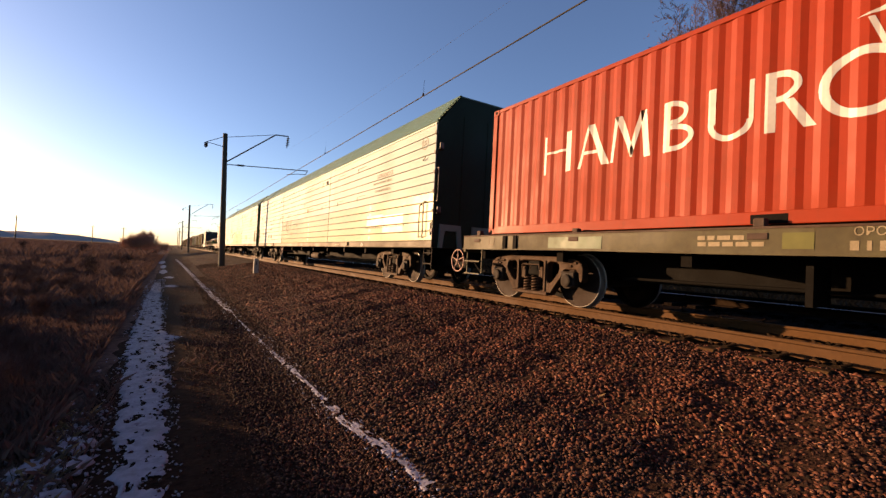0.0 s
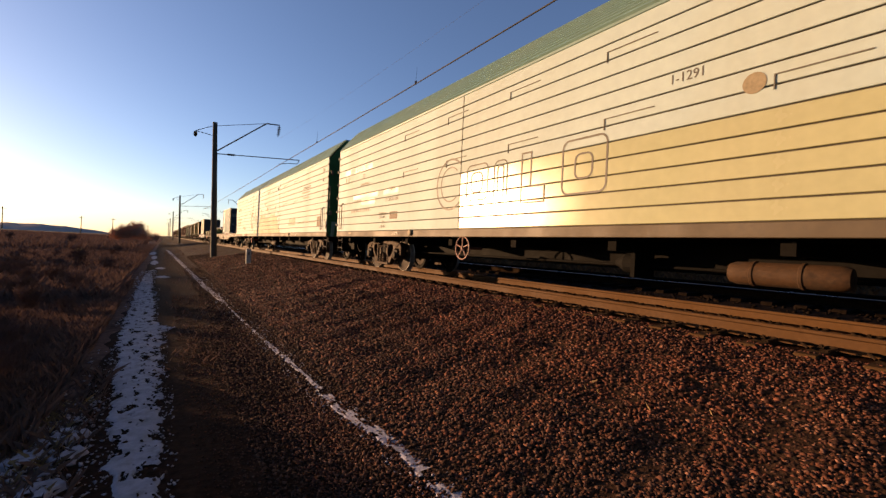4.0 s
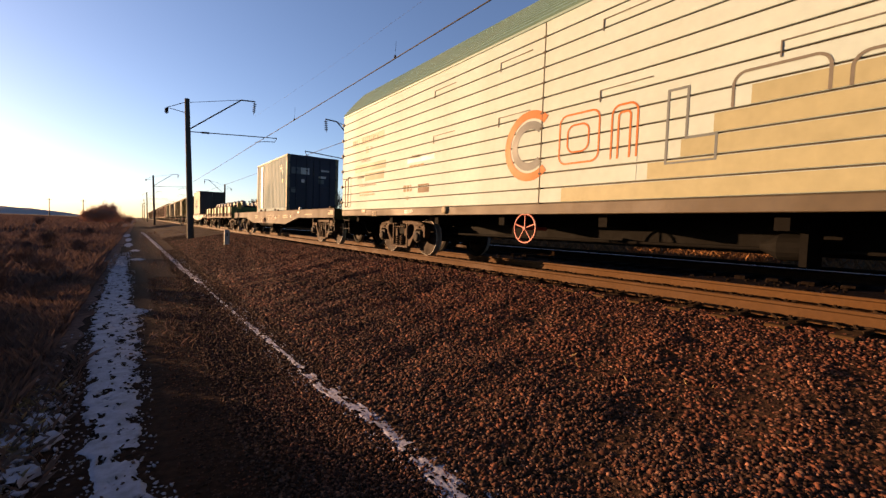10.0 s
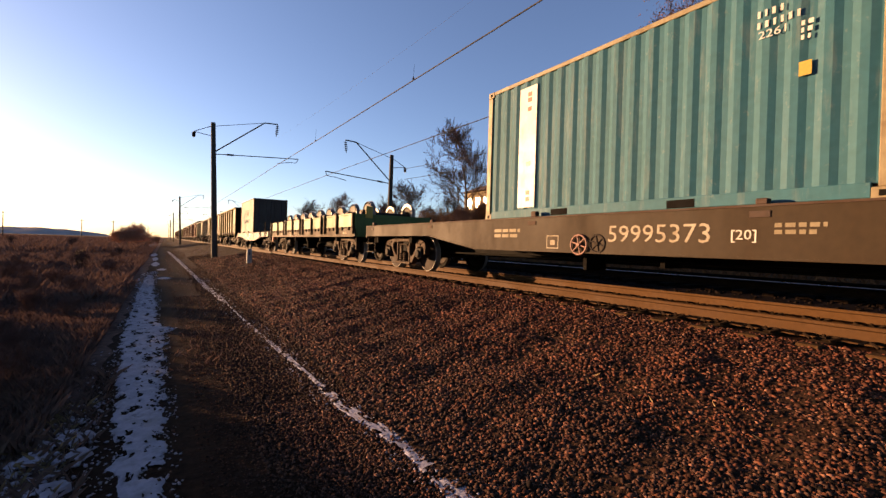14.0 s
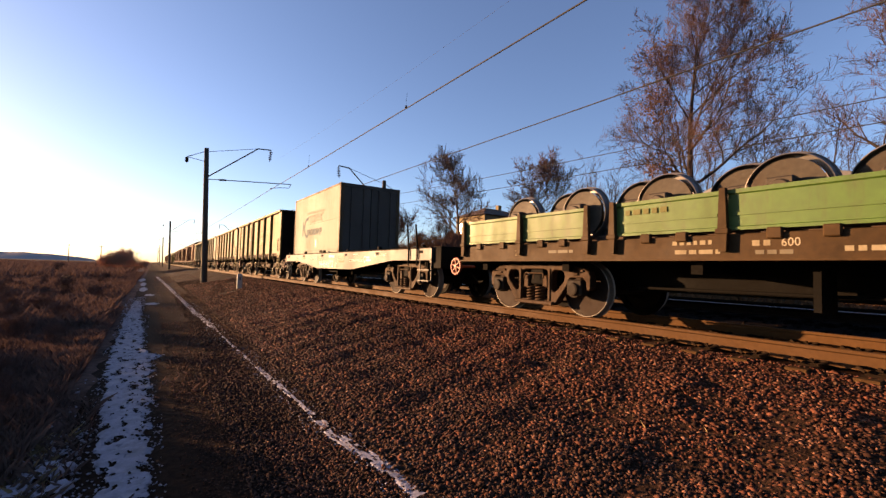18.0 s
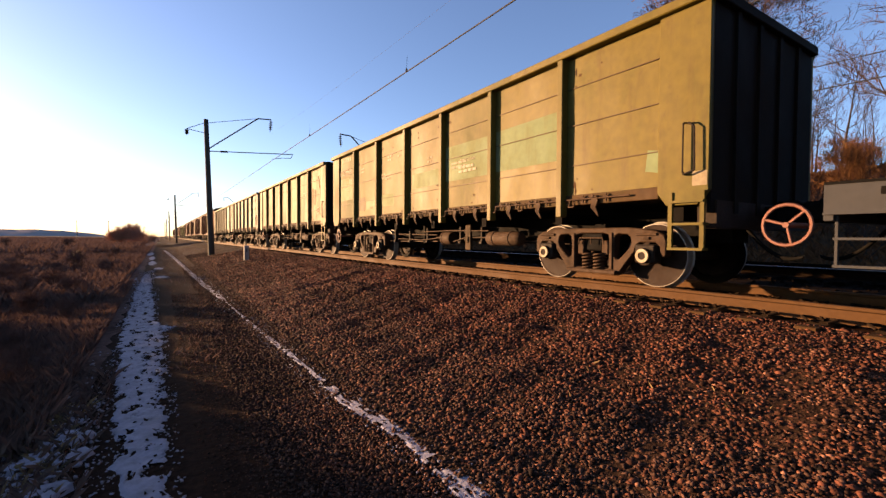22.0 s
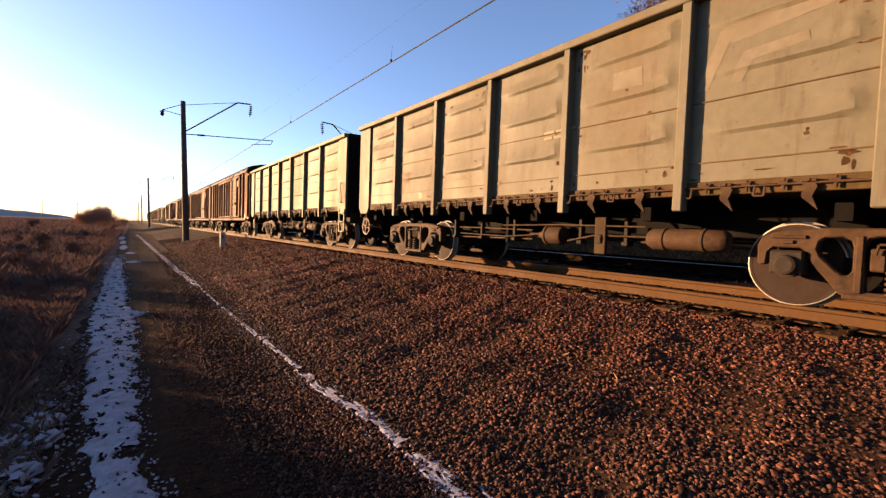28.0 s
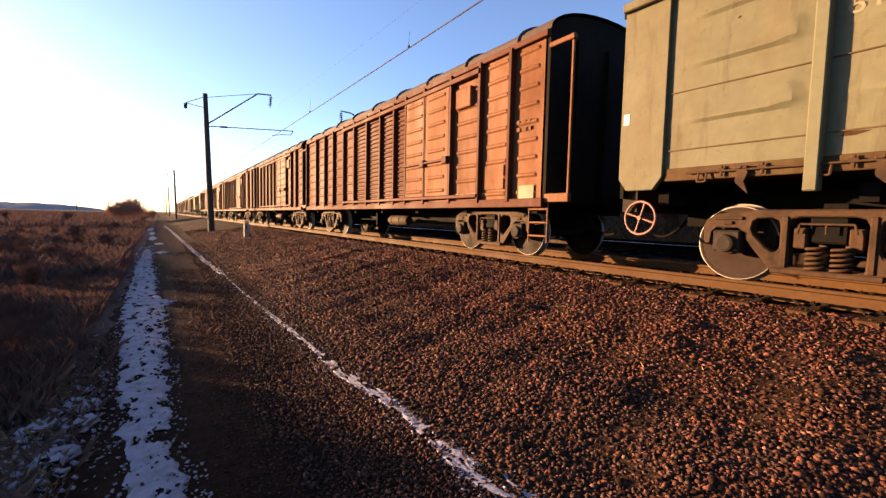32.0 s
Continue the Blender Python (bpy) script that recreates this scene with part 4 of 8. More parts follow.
blades("bank_grass", 150000, 13.5, 36, -6, 55, 0.12, 0.42, 0.006, 16, "fox", "red-brown dead grass on the wooded slope", 0.8, 1.0)
blades("ballast_grass", 90, 2.7, 4.2, 1.2, 3.6, 0.03, 0.10, 0.0012, 19, "straw", "a few dry stalks growing in the ballast", 1.0, 1.0, 0.2)
blades("bank_grass", 16000, 13.2, 40, 60, 260, 0.5, 1.4, 0.06, 17, "fox", "far red-brown dead grass along the line", 0.5, 1.4)

# ---------------------------------------------------------------- tracks


def rail_mesh(y0, y1, lit=True, bright=True):
    bm = bmesh.new()
    prof = [(-0.075, 0), (0.075, 0), (0.075, 0.012), (0.012, 0.03), (0.010, 0.135), (0.036, 0.15), (0.037, 0.176), (0.030, 0.184), (-0.030, 0.184), (-0.037, 0.176), (-0.036, 0.15), (-0.010, 0.135), (-0.012, 0.03), (-0.075, 0.012)]
    a = [bm.verts.new((x, y0, z)) for x, z in prof]
    b = [bm.verts.new((x, y1, z)) for x, z in prof]
    for k in range(len(prof)):
        f = bm.faces.new((a[k], a[(k + 1) % 14], b[(k + 1) % 14], b[k]))
        f.material_index = 1 if k in (7, 8) else 0
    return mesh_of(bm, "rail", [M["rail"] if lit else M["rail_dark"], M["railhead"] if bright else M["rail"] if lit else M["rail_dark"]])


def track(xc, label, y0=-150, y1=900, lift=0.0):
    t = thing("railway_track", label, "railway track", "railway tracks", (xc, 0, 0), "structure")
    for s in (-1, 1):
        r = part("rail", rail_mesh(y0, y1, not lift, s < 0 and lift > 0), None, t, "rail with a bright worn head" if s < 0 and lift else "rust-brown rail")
        r.location = (s * 0.797, 0, RAIL - 0.184 + lift)
    return t


def sleeper_mesh():
    bm = bmesh.new()
    box(bm, -1.37, 1.37, -0.10, 0.10, -0.14, 0.045, 0.012)
    return mesh_of(bm, "sleeper", M["sleeper"])


def clip_mesh():
    bm = bmesh.new()
    for s in (-1, 1):
        for d in (-1, 1):
            x = s * 0.797 + d * 0.125
            box(bm, x - 0.055, x + 0.055, -0.085, 0.085, 0.072, 0.094, 0.008)
            rod(bm, (x, 0, 0.09), (x, 0, 0.135), 0.019, 6)
            box(bm, x - 0.03, x + 0.03, -0.032, 0.032, 0.094, 0.114, 0.005)
            for e in (-1, 1):                            # bent spring bars
                pipe(bm, [(x - d * 0.05, e * 0.03, 0.10), (x - d * 0.02, e * 0.10, 0.118), (x + d * 0.06, e * 0.15, 0.125), (x + d * 0.11, e * 0.08, 0.090)], 0.016)
    return mesh_of(bm, "rail_fastening", M["rail_dark"])


track_near = track(XT, "near railway track with rusty rails on concrete sleepers")
track_far = track(XT2, "far railway track with rusty rails on concrete sleepers", lift=0.17)
SL = sleeper_mesh()
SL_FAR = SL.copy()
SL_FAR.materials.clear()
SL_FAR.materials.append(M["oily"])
CL = clip_mesh()
step = 0.53
for tr, count, first in ((track_near, 150, -2.0), (track_far, 100, 1.0)):
    for k in range(count):
        o = part("sleeper", SL if tr is track_near else SL_FAR, None, tr)
        o.location = (0, first + k * step, 0.668 if tr is track_near else 0.838)
        if tr is track_near and k < 60:
            c = part("rail_fastening", CL, None, tr)
            c.location = (0, first + k * step, 0.640)
    # the sleepers farther on stay one mesh
    bm = bmesh.new()
    y = first + count * step
    while y < 320:
        box(bm, -1.36, 1.36, y - 0.125, y + 0.125, 0.53, 0.713 if tr is track_near else 0.88)
        y += step
    tagged(part("far_sleepers", bm, M["sleeper"] if tr is track_near else M["oily"], tr), kind="stuff")

# ---------------------------------------------------------------- overhead line


def insulator(parent, a, b, name="insulator"):
    bm = bmesh.new()
    a, b = Vector(a), Vector(b)
    rod(bm, a, b, 0.025, 6)
    n = 5
    for k in range(n):
        c = a + (b - a) * (0.2 + 0.6 * k / (n - 1))
        d = (b - a).normalized()
        rod(bm, c - d * 0.02, c + d * 0.03, 0.13, 10, 0.06)
    return part(name, bm, M["porcelain"], parent)


def mast(x, y, lean, height, base, side, full=True, scale=1.0):
    """A line mast; its arms reach to the side given (1: +x, -1: -x)."""
    g = thing("catenary_mast", "dark weathered catenary mast leaning beside the track", "mast", "catenary masts", (x, y, base))
    top = Vector((lean, 0, height))
    bm = bmesh.new()
    rod(bm, (0, 0, -0.6), top, 0.21, 14, 0.145)
    part("pole", bm, M["pole"], g)

    def on(z):
        return Vector((lean * z / height, 0, z))
    s = side
    k = scale
    bm = bmesh.new()
    knee, tip = Vector((s * 3.05 * k, 0, height + 0.55)), Vector((s * 3.95 * k, 0, height + 0.60))
    pipe(bm, [on(height - 2.05), knee, tip], 0.045, 8)
    part("bracket", bm, M["pole"], g)
    bm = bmesh.new()
    rod(bm, on(height - 0.25), knee, 0.018, 6)
    part("stay", bm, M["wire"], g)
    bm = bmesh.new()
    low, lend = on(height - 2.15), Vector((s * 5.5 * k, 0, height - 1.78))
    rod(bm, low, lend, 0.032, 8)
    rod(bm, low + (lend - low) * 0.14, low + (lend - low) * 0.22, 0.065, 8)
    part("lower_arm", bm, M["pole"], g)
    bm = bmesh.new()
    pipe(bm, [lend, lend + Vector((-s * 0.15, 0, -0.3)), lend + Vector((-s * 0.8, 0, -0.35)), lend + Vector((-s * 1.5, 0, -0.50))], 0.022, 6)
    part("steady_arm", bm, M["wire"], g)
    insulator(g, tip + Vector((0, 0, 0)), tip + Vector((-s * 0.08, 0, -0.9)))
    bm = bmesh.new()
    br = Vector((lean - s * 1.15, 0, height - 0.78))
    pipe(bm, [on(height - 0.2), br, on(height - 0.95)], 0.022, 6)
    part("feeder_bracket", bm, M["pole"], g)
    insulator(g, br, br + Vector((0, 0, -0.42)))
    return g


def wire(name, a, b, sag, r, label, n=16):
    """One continuous sagging wire."""
    a, b = Vector(a), Vector(b)
    v, f = [], []
    for k in range(n + 1):
        c = a + (b - a) * (k / n) + Vector((0, 0, -4 * sag * (k / n) * (1 - k / n)))
        v += [c + Vector((r * math.cos(t), 0, r * math.sin(t))) for t in (0, 1.257, 2.513, 3.77, 5.027)]
    for k in range(n):
        f += [(k * 5 + j, k * 5 + (j + 1) % 5, k * 5 + 5 + (j + 1) % 5, k * 5 + 5 + j) for j in range(5)]
    return tagged(new(name, raw(name, v, f, M["wire"], True)), label, "wire", "overhead wires")


MX = 2.98
near_masts = [(MX, 34.2, -0.29, 9.45, 0.16), (2.72, 103.0, -0.25, 9.8, 0.1), (2.6, 172.0, -0.2, 9.8, 0.1), (2.5, 241.0, -0.2, 9.8, 0.1), (2.4, 310.0, -0.2, 9.8, 0.1)]
for q in near_masts:
    mast(*q, 1)
far_masts = [(14.3, 30.2, 0.1, 8.0, 0.3), (14.3, 98.0, 0.1, 8.6, 0.3), (14.3, 166.0, 0.1, 8.8, 0.3), (14.3, 234.0, 0.1, 8.8, 0.3)]
for q in far_masts:
    mast(*q, -1, True, 0.9)
wire("contact_wire", (6.65, -34.8, 6.95), (6.75, 34.2, 7.05), 0.10, 0.019, "contact wire above the near track")
wire("contact_wire", (6.75, 34.2, 7.05), (6.6, 103.0, 7.3), 0.10, 0.019, "contact wire above the near track")
wire("messenger_wire", (6.65, -34.8, 8.9), (6.93, 34.2, 9.2), 1.0, 0.0022, "thin messenger wire above the near track")
wire("contact_wire", (11.0, -40, 6.6), (11.0, 30.2, 7.0), 0.05, 0.019, "contact wire above the far track")
wire("contact_wire", (11.0, 30.2, 7.0), (11.0, 98, 7.2), 0.05, 0.019, "contact wire above the far track")
wire("feeder_wire", (15.5, -40, 6.0), (15.5, 30.2, 7.4), 0.5, 0.015, "feeder wire on the far masts")
wire("feeder_wire", (15.5, -40, 5.6), (15.5, 30.2, 6.6), 0.5, 0.015, "feeder wire on the far masts")
for k, (yy, z0_, z1_) in enumerate(((12.6, 6.96, 7.45), (23.5, 6.98, 7.6), (3.0, 6.9, 7.8))):
    bm = bmesh.new()
    rod(bm, (6.69, yy, z0_ - 0.03), (6.70, yy, z0_ + 0.05), 0.035, 6)
    rod(bm, (6.69, yy, z0_), (6.72, yy, z1_), 0.005, 4)
    tagged(new("dropper", mesh_of(bm, "dropper", M["wire"])), "thin dropper clamped to the contact wire", "wire", "wire droppers")

# white distance post
post = thing("distance_post", "short white concrete distance post by the track", "post", "", (3.55, 23.4, 0.30))
bm = bmesh.new()
strip(bm, [(-0.11, -0.3), (0.11, -0.3), (0.11, 0.80), (0.05, 0.86), (-0.05, 0.86), (-0.11, 0.80)], -0.11, 0.11)
bmesh.ops.bevel(bm, geom=bm.edges[:], offset=0.012, segments=1, affect="EDGES")
part("shaft", bm, M["concrete"], post)
bm = bmesh.new()
box(bm, -0.03, 0.03, -0.117, -0.112, 0.55, 0.72)
part("mark", bm, M["letter"], post)

# ---------------------------------------------------------------- trees


def tree_mesh(seed, height, spread, levels, trunk_r, lean=0.0, start=0.28, fork=5, twig=0.5, upward=0.35, thin=0.006):
    """Trunk, limbs and twigs as tapered tubes. Returns two meshes."""
    rng = random.Random(seed)
    wood, twigs = ([], []), ([], [])

    def tube(store, pts, rads, n):
        v, f = store
        base = len(v)
        for i, (p, r) in enumerate(zip(pts, rads)):
            d = (pts[min(i + 1, len(pts) - 1)] - pts[max(i - 1, 0)]).normalized()
            a = d.orthogonal().normalized()
            b = d.cross(a)
            for k in range(n):
                t = 2 * math.pi * k / n
                v.append(p + r * (math.cos(t) * a + math.sin(t) * b))
        for i in range(len(pts) - 1):
            for k in range(n):
                f.append((base + i * n + k, base + i * n + (k + 1) % n, base + (i + 1) * n + (k + 1) % n, base + (i + 1) * n + k))

    def grow(p, d, length, r, level):
        n = (12, 7, 5, 3, 2, 2)[level]
        pts, rads, q = [p.copy()], [r], p.copy()
        for k in range(n):
            wob = 0.035 if level == 0 else 0.13
            d = (d + Vector((rng.gauss(0, wob), rng.gauss(0, wob), rng.gauss(0, wob * 0.7) + (0.05 * upward if level else 0.0)))).normalized()
            q = q + d * (length / n)
            pts.append(q.copy())
            rads.append(r * (1 - 0.75 * (k + 1) / n) if level else r * (1 - 0.93 * (k + 1) / n))
        tube(wood if level < 3 else twigs, pts, rads, 8 if level == 0 else 5 if level == 1 else 4 if level == 2 else 3)
        if level >= levels:
            return
        kids = (fork + 7, fork + 1, fork, fork, fork, 0)[level]
        for k in range(kids):
            f = (start if level == 0 else 0.25) + (1 - (start if level == 0 else 0.25)) * ((k + rng.random()) / kids)
            i = min(int(f * n), n - 1)
            at = pts[i] + (pts[i + 1] - pts[i]) * (f * n - i)
            az = rng.random() * 6.283
            tilt = rng.uniform(0.75, 1.3) if level == 0 else rng.uniform(0.4, 1.05)
            side = d.orthogonal().normalized()
            side = Matrix.Rotation(az, 3, d) @ side
            nd = (d * math.cos(tilt) + side * math.sin(tilt) + Vector((0, 0, upward * 0.5))).normalized()
            ln = (spread * (1.15 - 0.6 * f) if level == 0 else length * rng.uniform(0.40, 0.68)) * (twig if level >= 2 else 1.0) ** 0.5
            grow(at, nd, ln, max(thin, rads[i] * (0.55 if level == 0 else 0.6)), level + 1)

    grow(Vector((0, 0, -0.2)), Vector((lean, 0.02, 1)).normalized(), height, trunk_r, 0)
    return raw("trunk", wood[0], wood[1], M["bark"], True), raw("crown", twigs[0], twigs[1], M["twig"])


def tree(meshes, x, y, label, scale=1.0, turn=0.0, name="bare_tree", group="bare trees"):
    z = float(lay(x, y))
    t = thing(name, label, "tree", group, (x, y, z))
    t.rotation_euler = (0, 0, turn)
    t.scale = (scale, scale, scale)
    for me in meshes:
        part(me.name.split(".")[0], me, None, t)
    return t


BIG = tree_mesh(4, 11.6, 4.3, 5, 0.21, -0.03, 0.13, 6, 0.72, 0.34, 0.008)
CROWN = tree_mesh(41, 9.2, 4.0, 4, 0.17, 0.0, 0.25, 8, 0.7, 0.5, 0.009)
MED = tree_mesh(9, 7.0, 3.4, 4, 0.15, -0.03, 0.25, 8, 0.6, 0.4, 0.012)
MED2 = tree_mesh(17, 6.4, 3.6, 4, 0.14, 0.05, 0.2, 8, 0.6, 0.35, 0.012)
THIN = tree_mesh(23, 7.5, 1.7, 4, 0.08, 0.02, 0.3, 4, 0.6, 0.9)
BUSH = tree_mesh(31, 2.0, 1.5, 4, 0.04, 0.0, 0.02, 6, 0.7, 0.8)
BIG_TWIGS = tree_mesh(5, 11.4, 4.4, 5, 0.20, -0.02, 0.16, 6, 0.78, 0.40, 0.007)[1]
oak = tree(BIG, 20.5, 10.3, "large bare tree with wide spreading limbs and clumps of dry leaves", 0.98, 0.0)
for k, (cx, cy, cz, cr) in enumerate(((-0.7, 1.5, 10.2, 1.0), (-0.75, 1.6, 7.6, 0.95), (-0.6, 1.2, 4.4, 0.8))):
    if k == 1:                                           # more fine twigs, turned a little
        tw = part("crown", BIG_TWIGS, None, oak, "dense fine bare twigs")
        tw.rotation_euler = (0, 0, 0.9 + 2.3 * k)
        tw.scale = (0.72, 0.72, 1.0)
    rng = np.random.default_rng(300 + k)                 # dry leaves that stayed on the tree
    n = 900
    c = rng.normal(size=(n, 3)) * cr * 0.5 + (cx, cy, cz)
    a, b = rng.normal(size=(2, n, 3)) * 0.035
    v = np.stack([c, c + a, c + a + b, c + b], 1).reshape(-1, 3)
    part("leaf_clump", fast_mesh("leaf_clump", v, np.arange(n * 4).reshape(-1, 4), M["fox"]), None, oak, "clump of dry reddish leaves")
tree(CROWN, 29.6, 4.9, "tall bare tree with dense reddish twigs", 1.12, 2.6)
tree(MED, 22, 30.6, "bare rounded tree behind the far track", 1.12, 0.3)
tree(MED2, 27, 26.6, "bare rounded tree behind the far track", 1.0, 1.1)
tree(MED2, 20.0, 38.7, "bare rounded tree behind the far track", 0.72, 2.2)
tree(MED, 17.5, 52, "low bare tree behind the far track", 0.7, 4.0)
tree(MED2, 20.0, 70, "low bare tree behind the far track", 0.8, 5.0)
rnd = random.Random(77)
for k in range(80):
    y = rnd.uniform(-4, 34)
    x = rnd.uniform(25, 46) + max(0, y - 18) * 0.3
    tree(THIN, x, y, "slender bare young tree in the wood on the slope", rnd.uniform(0.55, 0.90), rnd.random() * 6.28, "young_tree", "young trees on the slope")
FOXBUSH = [me.copy() for me in BUSH]
for me in FOXBUSH:
    me.materials.clear()
    me.materials.append(M["fox"])
for k in range(150):
    y = rnd.uniform(-4, 40)
    x = rnd.uniform(15.5, 33)
    tree(FOXBUSH if k % 3 else BUSH, x, y, "red-brown leafless bush on the slope", rnd.uniform(0.4, 1.0), rnd.random() * 6.28, "bush", "bushes on the slope")
for k in range(60):
    y = rnd.uniform(45, 240)
    x = rnd.uniform(16, 30) + 0.02 * y
    tree(BUSH, x, y, "leafless bush along the far side of the line", rnd.uniform(1.0, 2.0), rnd.random() * 6.28, "bush", "bushes along the line")
THICKET = [me.copy() for me in BUSH]
for me in THICKET:
    me.materials.clear()
    me.materials.append(M["brush"])
for k in range(18):
    a = rnd.uniform(-1, 1)
    tree(THICKET, -4.2 + 4.2 * a, 90 + rnd.uniform(-5, 9), "dense leafless thicket at the end of the path", rnd.uniform(0.85, 1.25) * (1.22 - 0.75 * abs(a)), rnd.random() * 6.28, "bush", "thicket at the end of the path")
WEEDBUSH = [me.copy() for me in BUSH]
for me in WEEDBUSH:
    me.materials.clear()
    me.materials.append(M["weed"])
for k in range(260):
    y = 4.6 + 34 * rnd.random() ** 1.7
    tree(WEEDBUSH, -1.25 - 0.02 * y - (1.5 + 0.42 * y) * rnd.random(), y, "low twiggy dead weed beside the path", rnd.uniform(0.13, 0.27), rnd.random() * 6.28, "dead_weed", "weeds beside the path")
for k in range(40):
    y = rnd.uniform(8, 90)
    tree(BUSH, -rnd.uniform(3, 34) * (0.4 + y / 80), y, "low leafless shrub in the weedy field", rnd.uniform(0.3, 0.6), rnd.random() * 6.28, "bush", "shrubs in the field")

# ---------------------------------------------------------------- far things


def far_ridge(name, x0, x1, y, h, seed, label, depth=400):
    n = 60
    v, f = [], []
    for k in range(n + 1):
        t = k / n
        z = h * (math.sin(math.pi * t) ** 0.5) * (0.8 + 0.25 * noise.noise(Vector((t * 3, seed, 0))) + 0.06 * noise.noise(Vector((t * 17, seed, 3))))
        x = x0 + (x1 - x0) * t
        v += [(x, y, -5), (x, y + depth * 0.35, max(0, z)), (x, y + depth, -5)]
    for k in range(n):
        a = k * 3
        f += [(a, a + 3, a + 4, a + 1), (a + 1, a + 4, a + 5, a + 2)]
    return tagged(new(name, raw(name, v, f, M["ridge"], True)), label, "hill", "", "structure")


far_ridge("far_ridge", -640, -135, 1500, 26, 3.0, "far ridge on the horizon with haze in its pale colour")
far_ridge("far_ridge", -1800, -480, 1900, 34, 8.0, "far ridge on the horizon with haze in its pale colour")


def light_mast(x, y, h):
    g = thing("far_pole", "thin distant wooden line pole in the field", "pole", "far poles", (x, y, 0))
    bm = bmesh.new()
    rod(bm, (0, 0, -0.3), (0, 0, h), 0.16, 8, 0.11)
    part("pole", bm, M["pole"], g)
    bm = bmesh.new()
    rod(bm, (-0.8, 0, h - 0.5), (0.8, 0, h - 0.5), 0.06, 6)
    part("crossarm", bm, M["pole"], g)


for q in ((-60, 150, 8.5), (-36, 160, 7.5), (-26, 210, 7.5), (-15, 190, 7)):
    light_mast(*q)

# house above the line
HX, HY = 40, 48.0
hz = float(lay(HX, HY)) - 0.2
house = thing("house", "yellow plastered house with a brown hipped roof above the line", "house", "", (HX, HY, hz))
bm = bmesh.new()
box(bm, -4, 4, -3.2, 3.2, -1.0, 4.3)
part("wall", bm, M["plaster"], house)
bm = bmesh.new()
a = [bm.verts.new(p) for p in ((-4.5, -3.7, 4.3), (4.5, -3.7, 4.3), (4.5, 3.7, 4.3), (-4.5, 3.7, 4.3), (-1.4, 0, 5.7), (1.4, 0, 5.7))]
for q in ((0, 1, 5, 4), (1, 2, 5), (2, 3, 4, 5), (3, 0, 4), (3, 2, 1, 0)):
    bm.faces.new([a[i] for i in q])
rf = part("roof", bm, M["slate_roof"], house)
bm = bmesh.new()
box(bm, 0.8, 1.4, -0.3, 0.3, 4.7, 6.3)
part("chimney", bm, M["plaster"], rf)
for s in range(3):
    bm = bmesh.new()
    box(bm, -4.05, -3.9, -2.4 + 1.8 * s, -1.3 + 1.8 * s, 1.9, 3.5)
    w_ = part("window", bm, M["white"], house)
    bm = bmesh.new()
    box(bm, -4.07, -4.04, -2.3 + 1.8 * s, -1.4 + 1.8 * s, 2.0, 3.4)
    part("pane", bm, M["pane"], w_)
    bm = bmesh.new()
    box(bm, -2.9 + 2.2 * s, -1.7 + 2.2 * s, -3.25, -3.15, 1.9, 3.5)
    w_ = part("window", bm, M["white"], house)
    bm = bmesh.new()
    box(bm, -2.8 + 2.2 * s, -1.8 + 2.2 * s, -3.27, -3.24, 2.0, 3.4)
    part("pane", bm, M["pane"], w_)

# ---------------------------------------------------------------- running gear
WR, WB = 0.455, 1.85            # wheel radius, axle spacing
MOVERS, SPINNERS = [], []


def once(fn):
    store = {}

    def get(*a):
        if a not in store:
            store[a] = fn(*a)
        return store[a]
    return get


@once
def wheel_mesh():
    bm = bmesh.new()
    # outer face at x = -0.07, flange inwards
    turned(bm, [(-0.045, 0.13), (-0.045, 0.18), (0.015, 0.20), (0.028, 0.33), (0.0, 0.375), (-0.050, 0.402), (-0.066, 0.410), (-0.068, WR - 0.013), (-0.062, WR - 0.008)], 40)
    return mesh_of(bm, "wheel", M["wheel"])


@once
def tyre_mesh():
    bm = bmesh.new()
    prof = [(-0.0685, WR - 0.015), (-0.066, WR - 0.005), (-0.055, WR), (0.045, WR + 0.003), (0.055, WR + 0.028), (0.07, WR + 0.02), (0.07, WR - 0.07), (0.02, WR - 0.075)]
    rings, n = [], 40
    for x, r in prof:
        rings.append([bm.verts.new((x, r * math.cos(2 * math.pi * k / n), r * math.sin(2 * math.pi * k / n))) for k in range(n)])
    # inner faces take black: the shade on the far wheels is painted in
    for p, q in zip(rings, rings[1:]):
        for k in range(n):
            bm.faces.new((p[k], p[(k + 1) % n], q[(k + 1) % n], q[k])).material_index = 1 if p[0].co.x > 0.05 or q[0].co.x < p[0].co.x else 0
    return mesh_of(bm, "tyre", [M["tyre"], M["black"]])


@once
def axle_mesh():
    bm = bmesh.new()
    turned(bm, [(-1.02, 0.065), (-0.95, 0.08), (-0.72, 0.1), (0, 0.085), (0.72, 0.1), (0.95, 0.08), (1.02, 0.065)], 14)
    return mesh_of(bm, "axle", M["iron"])


